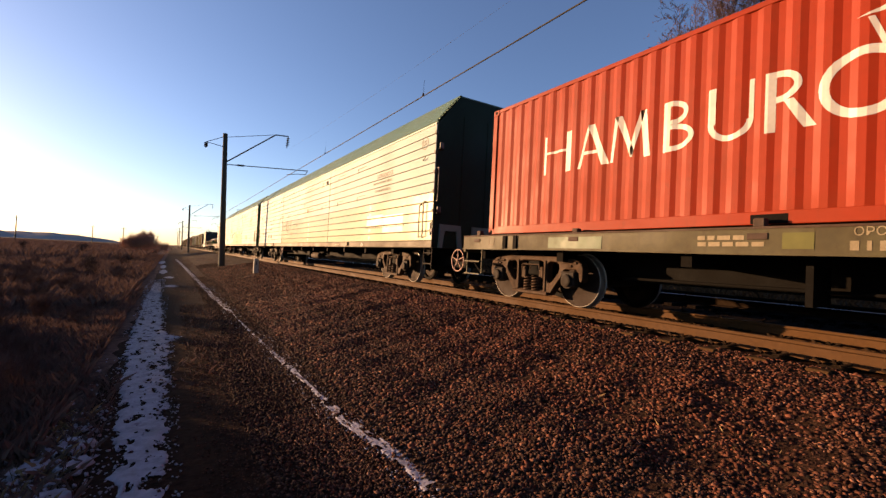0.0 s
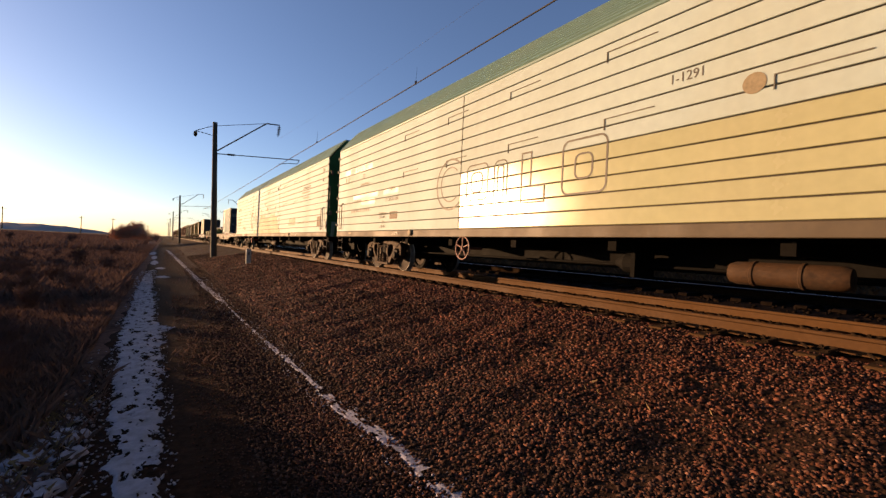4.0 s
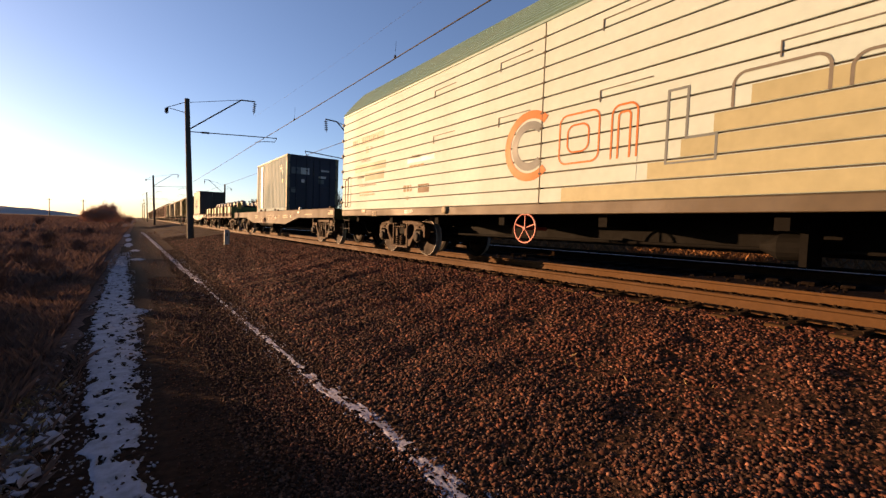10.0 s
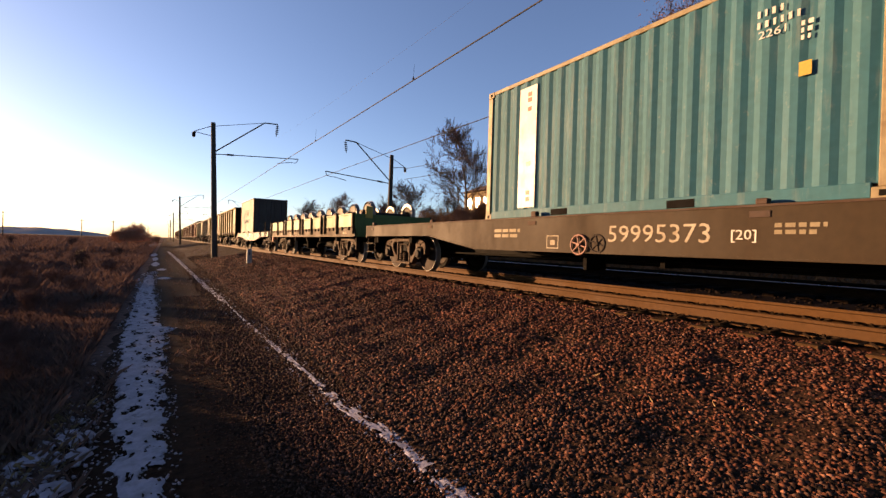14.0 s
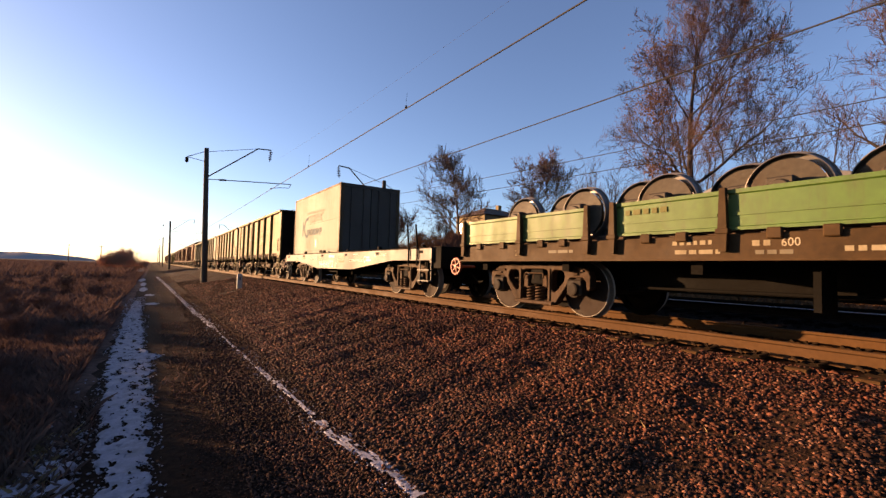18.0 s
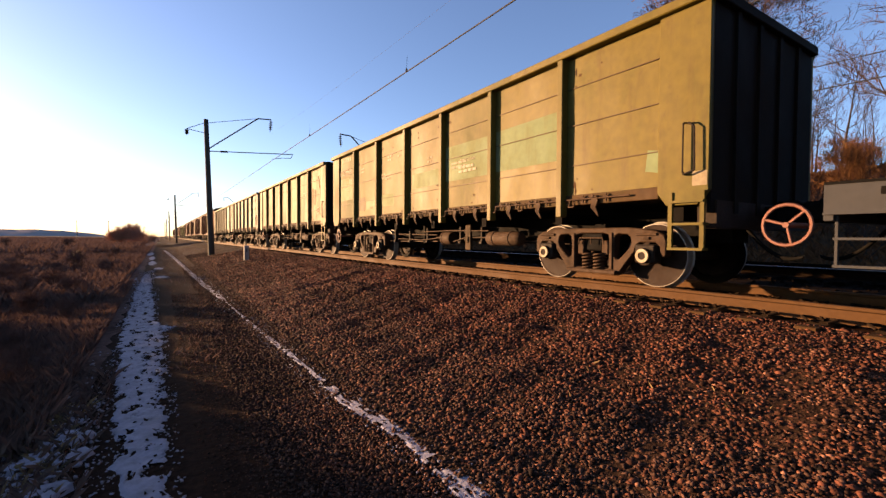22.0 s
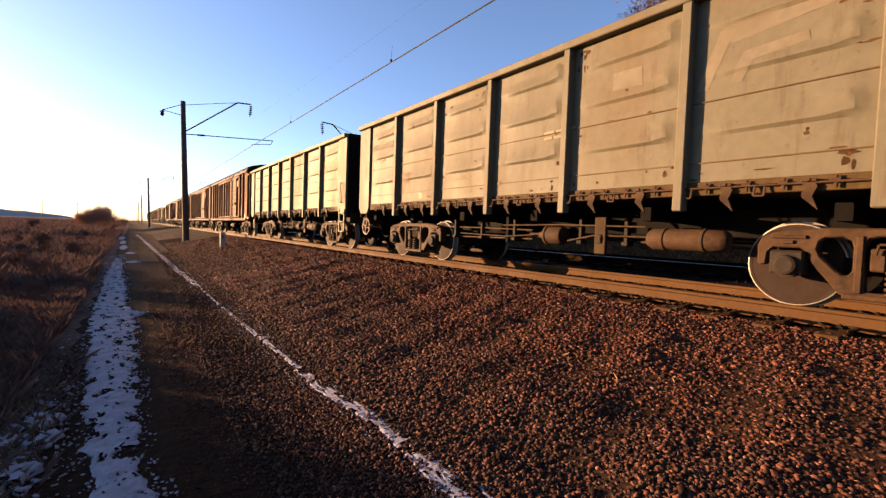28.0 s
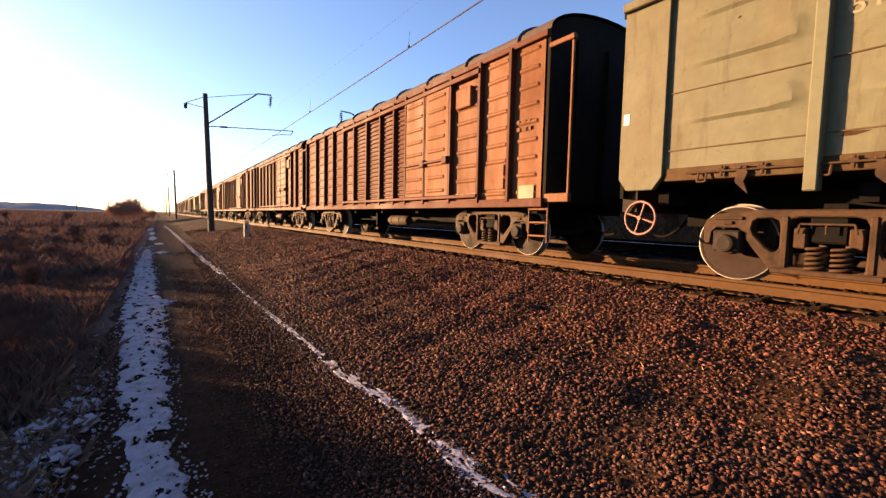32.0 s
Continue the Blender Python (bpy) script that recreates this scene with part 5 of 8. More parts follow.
@once
def sideframe_mesh():
    bm = bmesh.new()
    h = WB / 2
    half = [(0.0, 0.855), (0.62, 0.855), (h - 0.05, 0.83), (h + 0.14, 0.80), (h + 0.25, 0.74), (h + 0.285, 0.66), (h + 0.28, 0.47), (h + 0.25, 0.435), (h + 0.20, 0.45),
            (h + 0.185, 0.58), (h + 0.13, 0.64), (h - 0.10, 0.64), (h - 0.155, 0.60), (h - 0.19, 0.50), (0.60, 0.33), (0.50, 0.20), (0.40, 0.15), (0.0, 0.15)]
    outer = half[1:-1] + [(-y, z) for y, z in reversed(half[1:-1])]
    mid = [(-0.31, 0.235), (0.31, 0.235), (0.325, 0.68), (0.29, 0.755), (0.22, 0.775), (-0.22, 0.775), (-0.29, 0.755), (-0.325, 0.68)]
    tri = [(0.405, 0.44), (0.435, 0.385), (0.475, 0.385), (0.53, 0.425), (0.66, 0.565), (0.685, 0.64), (0.67, 0.715), (0.62, 0.755), (0.48, 0.765), (0.42, 0.73), (0.405, 0.66)]
    plate(bm, outer, [mid, tri, [(-y, z) for y, z in tri]], -0.075, 0.075)
    bmesh.ops.bevel(bm, geom=[e for e in bm.edges if len(e.link_faces) == 2 and e.calc_face_angle(0) > 1.0], offset=0.014, segments=1, affect="EDGES")
    for s in (-1, 1):                                    # ribs, pads and journal wings
        box(bm, -0.10, -0.06, s * h - 0.16, s * h + 0.16, 0.735, 0.775, 0.01)
        box(bm, -0.095, -0.06, s * 0.355 - 0.03, s * 0.355 + 0.03, 0.22, 0.78, 0.01)
        box(bm, -0.10, -0.06, s * h - 0.05, s * h + 0.05, 0.68, 0.72, 0.008)
    box(bm, -0.13, 0.05, -0.46, 0.46, 0.155, 0.215, 0.012)
    return mesh_of(bm, "side_frame", M["bogie"])


@once
def cap_mesh():
    bm = bmesh.new()
    turned(bm, [(-0.152, 0.02), (-0.155, 0.075), (-0.145, 0.10), (-0.105, 0.108), (-0.10, 0.135), (0.09, 0.135)], 18)
    box(bm, -0.10, 0.09, -0.15, 0.15, -0.10, 0.155, 0.02)
    for k in range(4):
        a = radians(45 + 90 * k)
        rod(bm, (-0.145, 0.055 * math.cos(a), 0.055 * math.sin(a)), (-0.13, 0.055 * math.cos(a), 0.055 * math.sin(a)), 0.014, 6)
    return mesh_of(bm, "axle_box", M["iron"])


@once
def hub_cap_mesh():
    bm = bmesh.new()
    ring(bm, -0.158, 0, 0, 0.056, 0.096, 0, 360, 20, 0.006)
    return mesh_of(bm, "hub_cap", M["chalk"])


@once
def spring_mesh(turns=5, r=0.082, wire=0.017, height=0.26):
    v, f, steps, n = [], [], turns * 12, 6
    for i in range(steps + 1):
        a = 2 * math.pi * i / 12
        c = Vector((r * math.cos(a), r * math.sin(a), height * i / steps))
        rad, up = Vector((math.cos(a), math.sin(a), 0)), Vector((0, 0, 1))
        for k in range(n):
            b = 2 * math.pi * k / n
            v.append(c + wire * (math.cos(b) * rad + math.sin(b) * up))
    for i in range(steps):
        for k in range(n):
            f.append((i * n + k, i * n + (k + 1) % n, (i + 1) * n + (k + 1) % n, (i + 1) * n + k))
    return raw("spring", v, f, M["bogie"], True)


@once
def bolster_mesh():
    bm = bmesh.new()
    box(bm, -1.04, 1.04, -0.16, 0.16, 0.50, 0.78, 0.02)
    box(bm, -0.9, 0.9, -0.1, 0.1, 0.78, 0.92)
    for s in (-1, 1):                                    # brake beams
        box(bm, -0.85, 0.85, s * 0.42 - 0.03, s * 0.42 + 0.03, 0.36, 0.44)
        for w in (-1, 1):
            box(bm, w * 0.86, w * 0.72, s * 0.46 - 0.03, s * 0.46 + 0.06, 0.30, 0.56)
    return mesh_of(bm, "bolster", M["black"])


@once
def wedge_mesh():
    bm = bmesh.new()
    box(bm, -0.06, 0.06, 0.17, 0.29, 0.44, 0.66, 0.015)
    box(bm, -0.06, 0.06, -0.29, -0.17, 0.44, 0.66, 0.015)
    pipe(bm, [(-0.10, -0.24, 0.60), (-0.10, -0.22, 0.70), (-0.10, 0.22, 0.70), (-0.10, 0.24, 0.60)], 0.012)
    rod(bm, (-0.10, 0, 0.60), (-0.10, 0, 0.70), 0.01)
    return mesh_of(bm, "friction_wedge", M["bogie"])


def bogie(wagon, y, spin=True, far=False, white=False):
    """A two-axle bogie of three cast pieces under the wagon, at y in its space (rail head at z = 0)."""
    for s in (-1, 1):
        fr = part("side_frame", sideframe_mesh(), None, wagon)
        fr.matrix_basis = Matrix.Translation((s * 1.02, y, 0)) @ (Matrix() if s < 0 else Matrix.Rotation(math.pi, 4, "Z"))
        if s > 0 and far:
            continue
        for k in (-0.13, 0.08):
            sp = part("spring", spring_mesh(), None, fr)
            sp.location = (-0.055, k, 0.215)
        part("friction_wedge", wedge_mesh(), None, fr)
        for k in (-1, 1):
            c = part("axle_box", cap_mesh(), None, fr)
            c.location = (-0.03, k * WB / 2, WR)
            if white and s < 0:
                part("hub_cap", hub_cap_mesh(), None, fr, "white-painted ring on the axle box").location = (-0.03, k * WB / 2, WR)
    b = part("bolster", bolster_mesh(), None, wagon)
    b.location = (0, y, 0)
    for k in (-1, 1):
        ws = part("wheelset", axle_mesh(), None, wagon)
        ws.location = (0, y + k * WB / 2, WR)
        for s in (-1, 1):
            for me in (wheel_mesh(), tyre_mesh()):
                w = part(me.name.split(".")[0], me, None, ws)
                w.matrix_basis = Matrix.Translation((s * 0.79, 0, 0)) @ (Matrix() if s < 0 else Matrix.Rotation(math.pi, 4, "Z"))
        if spin:
            SPINNERS.append((ws, y + k * WB / 2, 0.37 * k + 0.2 * y))


@once
def coupler_mesh():
    bm = bmesh.new()
    box(bm, -0.09, 0.09, 0.0, 0.55, -0.09, 0.09, 0.02)
    box(bm, -0.20, 0.16, 0.50, 0.78, -0.14, 0.15, 0.04)
    box(bm, -0.20, -0.06, 0.70, 0.92, -0.13, 0.13, 0.04)
    box(bm, 0.06, 0.17, 0.68, 0.80, -0.12, 0.12, 0.03)
    return mesh_of(bm, "coupler", M["black"])


@once
def hose_mesh():
    v, f, n = [], [], 6
    pts = [Vector((0.25, 0.2 + 0.65 * (k / 12), -0.05 - 0.42 * math.sin(math.pi * min(1, k / 12) * 0.62))) for k in range(13)]
    for p in pts:
        v += [p + 0.026 * Vector((math.cos(k * math.pi / 3), 0.3 * math.sin(k * math.pi / 3), math.sin(k * math.pi / 3))) for k in range(n)]
    for i in range(12):
        f += [(i * n + k, i * n + (k + 1) % n, i * n + n + (k + 1) % n, i * n + n + k) for k in range(n)]
    return raw("brake_hose", v, f, M["black"], True)


def couplings(wagon, y0, y1):
    for y, s in ((y0, -1), (y1, 1)):
        for me, z in ((coupler_mesh(), 1.03), (hose_mesh(), 0.92)):
            c = part(me.name.split(".")[0], me, None, wagon)
            c.matrix_basis = Matrix.Translation((0, y - s * 0.35, z)) @ (Matrix() if s > 0 else Matrix.Rotation(math.pi, 4, "Z"))


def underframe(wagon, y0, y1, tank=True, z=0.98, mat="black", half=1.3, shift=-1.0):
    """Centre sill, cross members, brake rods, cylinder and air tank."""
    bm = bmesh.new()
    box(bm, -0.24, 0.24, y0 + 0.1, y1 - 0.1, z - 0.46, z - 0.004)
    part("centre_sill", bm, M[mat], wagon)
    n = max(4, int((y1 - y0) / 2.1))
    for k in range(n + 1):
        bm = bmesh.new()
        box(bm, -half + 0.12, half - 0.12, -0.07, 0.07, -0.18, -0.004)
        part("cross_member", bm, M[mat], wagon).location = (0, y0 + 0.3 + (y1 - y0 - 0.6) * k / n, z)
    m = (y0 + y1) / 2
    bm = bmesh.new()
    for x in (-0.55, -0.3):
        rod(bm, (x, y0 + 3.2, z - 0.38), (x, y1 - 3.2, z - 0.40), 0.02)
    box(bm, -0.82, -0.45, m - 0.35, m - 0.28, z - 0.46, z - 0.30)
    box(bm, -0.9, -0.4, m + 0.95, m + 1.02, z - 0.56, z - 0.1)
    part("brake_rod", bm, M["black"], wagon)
    if tank:
        bm = bmesh.new()
        turned(bm, [(-0.62, 0.05), (-0.60, 0.13), (-0.52, 0.16), (-0.2, 0.162), (-0.19, 0.175), (-0.16, 0.175), (-0.15, 0.162), (0.3, 0.162), (0.31, 0.175), (0.34, 0.175), (0.35, 0.162), (0.52, 0.16), (0.60, 0.13), (0.62, 0.05)], 18)
        t = part("air_tank", bm, M["bogie"], wagon, "dusty air tank")
        t.matrix_basis = Matrix.Translation((-1.08, m + shift, z - 0.39)) @ Matrix.Rotation(math.pi / 2, 4, "Z") @ Matrix.Diagonal((0.92, 0.84, 0.84, 1))
        smooth(t)
        bm = bmesh.new()
        turned(bm, [(-0.2, 0.06), (-0.18, 0.15), (0.1, 0.16), (0.2, 0.1), (0.3, 0.05)], 16)
        t = part("brake_cylinder", bm, M["black"], wagon)
        t.matrix_basis = Matrix.Translation((-0.55, m + 1.2, z - 0.36)) @ Matrix.Rotation(math.pi / 2, 4, "Z")


def brake_gear(wagon, z=0.68):
    """Air tank, cylinder, lever bracket and rods under the open wagons, near their edge."""
    bm = bmesh.new()
    turned(bm, [(-0.50, 0.04), (-0.49, 0.10), (-0.44, 0.135), (-0.25, 0.138), (-0.24, 0.150), (-0.21, 0.150), (-0.20, 0.138), (0.24, 0.138), (0.25, 0.150), (0.28, 0.150), (0.29, 0.138), (0.44, 0.135), (0.49, 0.10), (0.50, 0.04)], 20)
    t = part("air_tank", bm, M["bogie"], wagon, "dusty air tank")
    t.matrix_basis = Matrix.Translation((-1.08, -2.48, z)) @ Matrix.Rotation(math.pi / 2, 4, "Z")
    smooth(t)
    bm = bmesh.new()
    turned(bm, [(-0.16, 0.05), (-0.15, 0.145), (-0.10, 0.16), (0.14, 0.16), (0.15, 0.175), (0.19, 0.175), (0.20, 0.10), (0.42, 0.035), (0.60, 0.035)], 18)
    t = part("brake_cylinder", bm, M["bogie"], wagon, "rusty brake cylinder")
    t.matrix_basis = Matrix.Translation((-0.88, -0.22, z)) @ Matrix.Rotation(math.pi / 2, 4, "Z")
    smooth(t)
    bm = bmesh.new()
    box(bm, -1.04, -0.98, -1.28, -1.08, 0.42, 0.98, 0.012)
    box(bm, -1.06, -0.96, -1.22, -1.14, 0.58, 0.72, 0.012)
    rod(bm, (-1.07, -1.18, 0.65), (-0.6, -1.18, 0.65), 0.03, 8)
    part("lever_bracket", bm, M["brown_frame"], wagon)
    for pts, r in (([(-0.86, 0.35, 0.60), (-0.84, 3.1, 0.58)], 0.016), ([(-0.92, 0.30, 0.76), (-0.90, 1.5, 0.78), (-0.86, 3.3, 0.80)], 0.014), ([(-0.80, -0.6, 0.66), (-0.82, -1.9, 0.62), (-0.80, -3.2, 0.60)], 0.016),
                   ([(-1.02, -1.9, 0.84), (-1.02, -0.4, 0.86), (-0.98, 1.0, 0.84)], 0.013), ([(-0.96, 0.2, 0.68), (-1.00, 0.9, 0.63), (-0.94, 2.4, 0.66)], 0.012), ([(-1.0, -0.55, 0.60), (-1.0, -1.05, 0.70), (-0.98, -1.9, 0.70)], 0.014)):
        bm = bmesh.new()
        pipe(bm, pts, r)
        part("brake_rod", bm, M["bogie"], wagon)
    for y in (-1.55, -0.75, 0.75, 1.7, 2.6):             # hangers and small fittings
        bm = bmesh.new()
        box(bm, -0.95, -0.85, y - 0.03, y + 0.03, 0.56, 0.95, 0.008)
        box(bm, -0.98, -0.82, y - 0.05, y + 0.05, 0.56, 0.62, 0.008)
        part("hanger", bm, M["iron"], wagon)


def handwheel(parent, x, y, z, r, material, spokes=4, name="brake_wheel", thick=0.018, label=""):
    bm = bmesh.new()
    n = 20
    pts = [(x, y + r * math.cos(2 * math.pi * k / n), z + r * math.sin(2 * math.pi * k / n)) for k in range(n + 1)]
    pipe(bm, pts, thick, 6)
    for k in range(spokes):
        a = 2 * math.pi * k / spokes + 0.3
        rod(bm, (x, y, z), (x, y + r * math.cos(a), z + r * math.sin(a)), thick * 0.8, 6)
    rod(bm, (x - 0.03, y, z), (x + 0.5, y, z), 0.03, 8)
    return part(name, bm, material, parent, label)


def ladder(parent, x, y0, y1, z0, z1, rungs, material, r=0.014, name="ladder"):
    bm = bmesh.new()
    for y in (y0, y1):
        rod(bm, (x, y, z0), (x, y, z1), r, 6)
    for k in range(rungs):
        z = z0 + (z1 - z0) * (k + 0.5) / rungs if rungs > 1 else z0
        rod(bm, (x, y0, z), (x, y1, z), r, 6)
    return part(name, bm, material, parent)


def wagon_root(name, label, u0, u1, group):
    w = thing(name, label, "wagon", group, (XT, (u0 + u1) / 2, RAIL))
    MOVERS.append((w, (u0 + u1) / 2, 0.0, RAIL))
    return w


# ---------------------------------------------------------------- covered car carriers


def car_carrier(u0, u1, b0, b1, end_mat, first):
    name = "covered_wagon"
    w = wagon_root(name, "cream covered car-carrier wagon with teal roof and %s ends" % ("dark green" if first else "bright green"), u0, u1, "train wagons")
    L = (u1 - u0) / 2
    H0, H1, TOP, HW, CW = 1.14, 3.98, 4.80, 1.55, 0.88
    m = (u0 + u1) / 2

    def onboards(parent, x, ya, yb, za, zb, material, name_="paint_patch"):
        """A painted field on the side, broken at the open joints between the boards."""
        bm = bmesh.new()
        for k in range(12):
            lo, hi = max(za, H0 + (H1 - H0) * k / 12 + 0.017), min(zb, H0 + (H1 - H0) * (k + 1) / 12 - 0.017)
            if hi - lo > 0.02:
                box(bm, x - 0.0015, x + 0.003, ya, yb, lo, hi)
        return part(name_, bm, material, parent)

    # end walls
    for s in (-1, 1):
        bm = bmesh.new()
        prof = [(-HW + 0.02, 0.98), (HW - 0.02, 0.98), (HW - 0.02, H1), (CW, TOP - 0.02), (-CW, TOP - 0.02), (-HW + 0.02, H1)]
        vs = [[bm.verts.new((x, s * (L - d), z)) for x, z in prof] for d in (0.0, 0.08)]
        bm.faces.new(vs[0])
        bm.faces.new(vs[1][::-1])
        for k in range(6):
            bm.faces.new((vs[0][k], vs[0][(k + 1) % 6], vs[1][(k + 1) % 6], vs[1][k]))
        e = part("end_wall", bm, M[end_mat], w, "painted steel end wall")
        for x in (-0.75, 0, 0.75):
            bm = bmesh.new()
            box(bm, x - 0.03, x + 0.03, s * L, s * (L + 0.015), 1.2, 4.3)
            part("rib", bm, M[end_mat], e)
        for x in (-1.38, -0.42):                          # gangway brackets at the foot
            bm = bmesh.new()
            plate(bm, [(x, 0.98), (x + 0.10, 0.98), (x + 0.16, 1.40), (x + 0.50, 1.40), (x + 0.56, 0.98), (x + 0.68, 0.98), (x + 0.62, 1.55), (x + 0.02, 1.55)], [], 0.0, 0.05)
            for vv in bm.verts:
                vv.co = Vector((vv.co.y, s * (L + 0.005 + vv.co.x), vv.co.z))
            bmesh.ops.recalc_face_normals(bm, faces=bm.faces[:])
            part("gangway_bracket", bm, M["teal"], e)
        for z in (1.80, 3.35):
            bm = bmesh.new()
            box(bm, -HW + 0.06, -HW + 0.16, s * L, s * (L + 0.10), z, z + 0.03)
            box(bm, -HW + 0.06, -HW + 0.16, s * (L + 0.07), s * (L + 0.10), z, z + 0.16)
            part("bracket", bm, M["outline"], e)
    # side boards with open joints between them
    rows, cols = 12, [-L, -L + 8.33, -L + (17.10 if first else 16.65), L]
    sm = {}
    for s in (-1, 1):
        bm = bmesh.new()
        box(bm, s * (HW - 0.05), s * (HW - 0.028), -L + 0.03, L - 0.03, H0, H1)
        part("inner_wall", bm, M["seam"], w)
        for c in range(3):
            ya, yb = cols[c] + 0.008, cols[c + 1] - 0.008
            for k in range(rows):
                za = H0 + (H1 - H0) * k / rows + 0.010
                zb = H0 + (H1 - H0) * (k + 1) / rows - 0.010
                coat = "cream"
                if first and c < 2 and k < 5:
                    coat = "cream_low"
                key = (c, coat)
                if key not in sm:
                    bm = bmesh.new()
                    box(bm, -0.014, 0.014, ya, yb, 0, zb - za, 0.006)
                    sm[key] = mesh_of(bm, "side_board", M[coat])
                ob = part("side_board", sm[key], None, w)
                ob.location = (s * (HW - 0.014), 0, za)
    # sill
    for s in (-1, 1):
        bm = bmesh.new()
        box(bm, s * (HW - 0.10), s * HW, -L, L, 0.97, H0 - 0.004, 0.008)
        part("side_sill", bm, M["sill_brown"], w, "brown painted lower sill")
    # roof: two ribbed slopes and a flat top
    for s, name_ in ((-1, "roof_slope"), (1, "roof_slope")):
        bm = bmesh.new()
        n = 10
        pts = []
        for k in range(n):
            for d, o in ((0.0, 0.0), (0.40, 0.0), (0.50, 0.042), (0.90, 0.042)):
                f = (k + d) / n
                x = HW + 0.01 + (CW - HW - 0.01) * f
                z = H1 + (TOP - H1) * (f ** 0.88)
                pts.append((x + o * 0.8, z + o * 0.5))
        pts.append((CW, TOP))
        a = [bm.verts.new((s * x, -L, z)) for x, z in pts]
        b = [bm.verts.new((s * x, L, z)) for x, z in pts]
        for k in range(len(pts) - 1):
            bm.faces.new((a[k], a[k + 1], b[k + 1], b[k]))
        part(name_, bm, M["teal"], w, "teal ribbed roof slope")
    bm = bmesh.new()
    box(bm, -CW, CW, -L, L, TOP - 0.03, TOP)
    part("roof_top", bm, M["teal"], w)
    bm = bmesh.new()
    box(bm, -HW - 0.014, -HW + 0.03, -L, L, H1 - 0.012, H1 + 0.035, 0.006)
    part("roof_rail", bm, M["teal"], w)
    # upright joints of the side wall
    for c in (cols[1], cols[2]):
        bm = bmesh.new()
        box(bm, -HW - 0.006, -HW, c - 0.007, c + 0.007, H0, H1 - 0.02)
        for k in range(rows):
            z = H0 + (H1 - H0) * k / rows
            box(bm, -HW - 0.014, -HW, c - 0.03, c + 0.03, z - 0.014, z + 0.014)
        part("wall_strap", bm, M["seam"], w)
    # small rain ledges, each with a short drop at its rear end
    for zr in (2.66, 3.62):
        for k in range(8):
            yy = -L + 5.20 + 2.08 * k
            bm = bmesh.new()
            box(bm, -HW - 0.012, -HW, yy - 0.76, yy, zr, zr + 0.012)
            box(bm, -HW - 0.012, -HW, yy - 0.014, yy, zr - 0.15, zr)
            part("rain_ledge", bm, M["outline"], w)
    bm = bmesh.new()
    for d in (0.0, 0.14):
        box(bm, -HW - 0.012, -HW, -L + 8.60 + d, -L + 8.70 + d, 3.50, 3.66)
    part("vent", bm, M["black"], w)
    # ladders, latches and steps at both ends
    for s in (-1, 1):
        ye = s * (L - 0.48)
        for yy in (ye,):
            bm = bmesh.new()
            pipe(bm, [(-HW, yy - 0.10, 2.12), (-HW - 0.06, yy - 0.10, 2.10), (-HW - 0.06, yy - 0.10, 1.26), (-HW - 0.06, yy + 0.10, 1.22), (-HW - 0.06, yy + 0.10, 2.02), (-HW, yy + 0.10, 2.06)], 0.013)
            part("grab_rail", bm, M["outline"], w)
        for k in range(1, rows, 2):
            z = H0 + (H1 - H0) * k / rows
            bm = bmesh.new()
            box(bm, -HW - 0.035, -HW + 0.02, s * (L - 0.03), s * (L + 0.05), z - 0.03, z + 0.05, 0.008)
            part("latch", bm, M["outline"], w)
        bm = bmesh.new()
        pipe(bm, [(-HW + 0.05, s * (L + 0.02), 2.1), (-HW + 0.05, s * (L + 0.1), 2.1), (-HW + 0.05, s * (L + 0.1), 2.9), (-HW + 0.05, s * (L + 0.02), 2.9)], 0.013)
        part("end_rail", bm, M["outline"], w)
        ladder(w, -HW + 0.06, s * (L - 0.45), s * (L - 0.05), 0.45, 0.97, 2, M["iron"], name="step")
    # writing and paint patches; g(u) is a place along the wagon
    X = -HW - 0.002

    def g(a):                                            # a metres behind the leading end
        return a - L
    dz = (H1 - H0) / 12
    if first:
        onboards(w, X, g(2.95), g(4.20), 1.62, 1.95, M["cream_patch"], "repainted_patch")
        onboards(w, X, g(1.60), g(2.95), 1.40, 1.90, M["cream_patch"], "repainted_patch")
    else:
        # large worn field of a second coat, its edge stepped from board to board
        for k, (a, b) in enumerate(((8.0, 16.2), (8.3, 14.85), (8.6, 14.45), (8.87, 14.10))):
            onboards(w, X, g(a), g(b), H0 + k * dz, H0 + (k + 1) * dz, M["tan_patch"], "repainted_band")
        onboards(w, X, g(9.5), g(10.7), H0 + 4 * dz, H0 + 4.8 * dz, M["tan_patch"], "repainted_band")
        onboards(w, X, g(12.2), g(13.75), H0 + 4 * dz, H0 + 4.9 * dz, M["tan_patch"], "repainted_band")
        onboards(w, X, g(15.0), g(15.55), 1.38, 1.72, M["cream"])
        onboards(w, X, g(0.72), g(1.27), 1.34, 1.78, M["umber"])
        onboards(w, X, g(4.79), g(6.11), 1.50, 1.88, M["drab_patch"])
    Y = X - 0.002
    tone = M["umber"] if first else M["faded"]
    writing("ЕП", 0.17, w, X - 0.002, g(0.66), 3.54, M["letter"], stretch=0.85)
    bm = bmesh.new()
    ring(bm, X, g(0.55), 3.60, 0.145, 0.165)
    part("emblem", bm, M["letter"], w)
    bm = bmesh.new()
    pipe(bm, [(-HW, g(0.58), 3.17), (-HW - 0.05, g(0.56), 3.17), (-HW - 0.05, g(0.45), 3.19), (-HW - 0.05, g(0.43), 3.23)], 0.012)
    part("hook", bm, M["letter"], w)
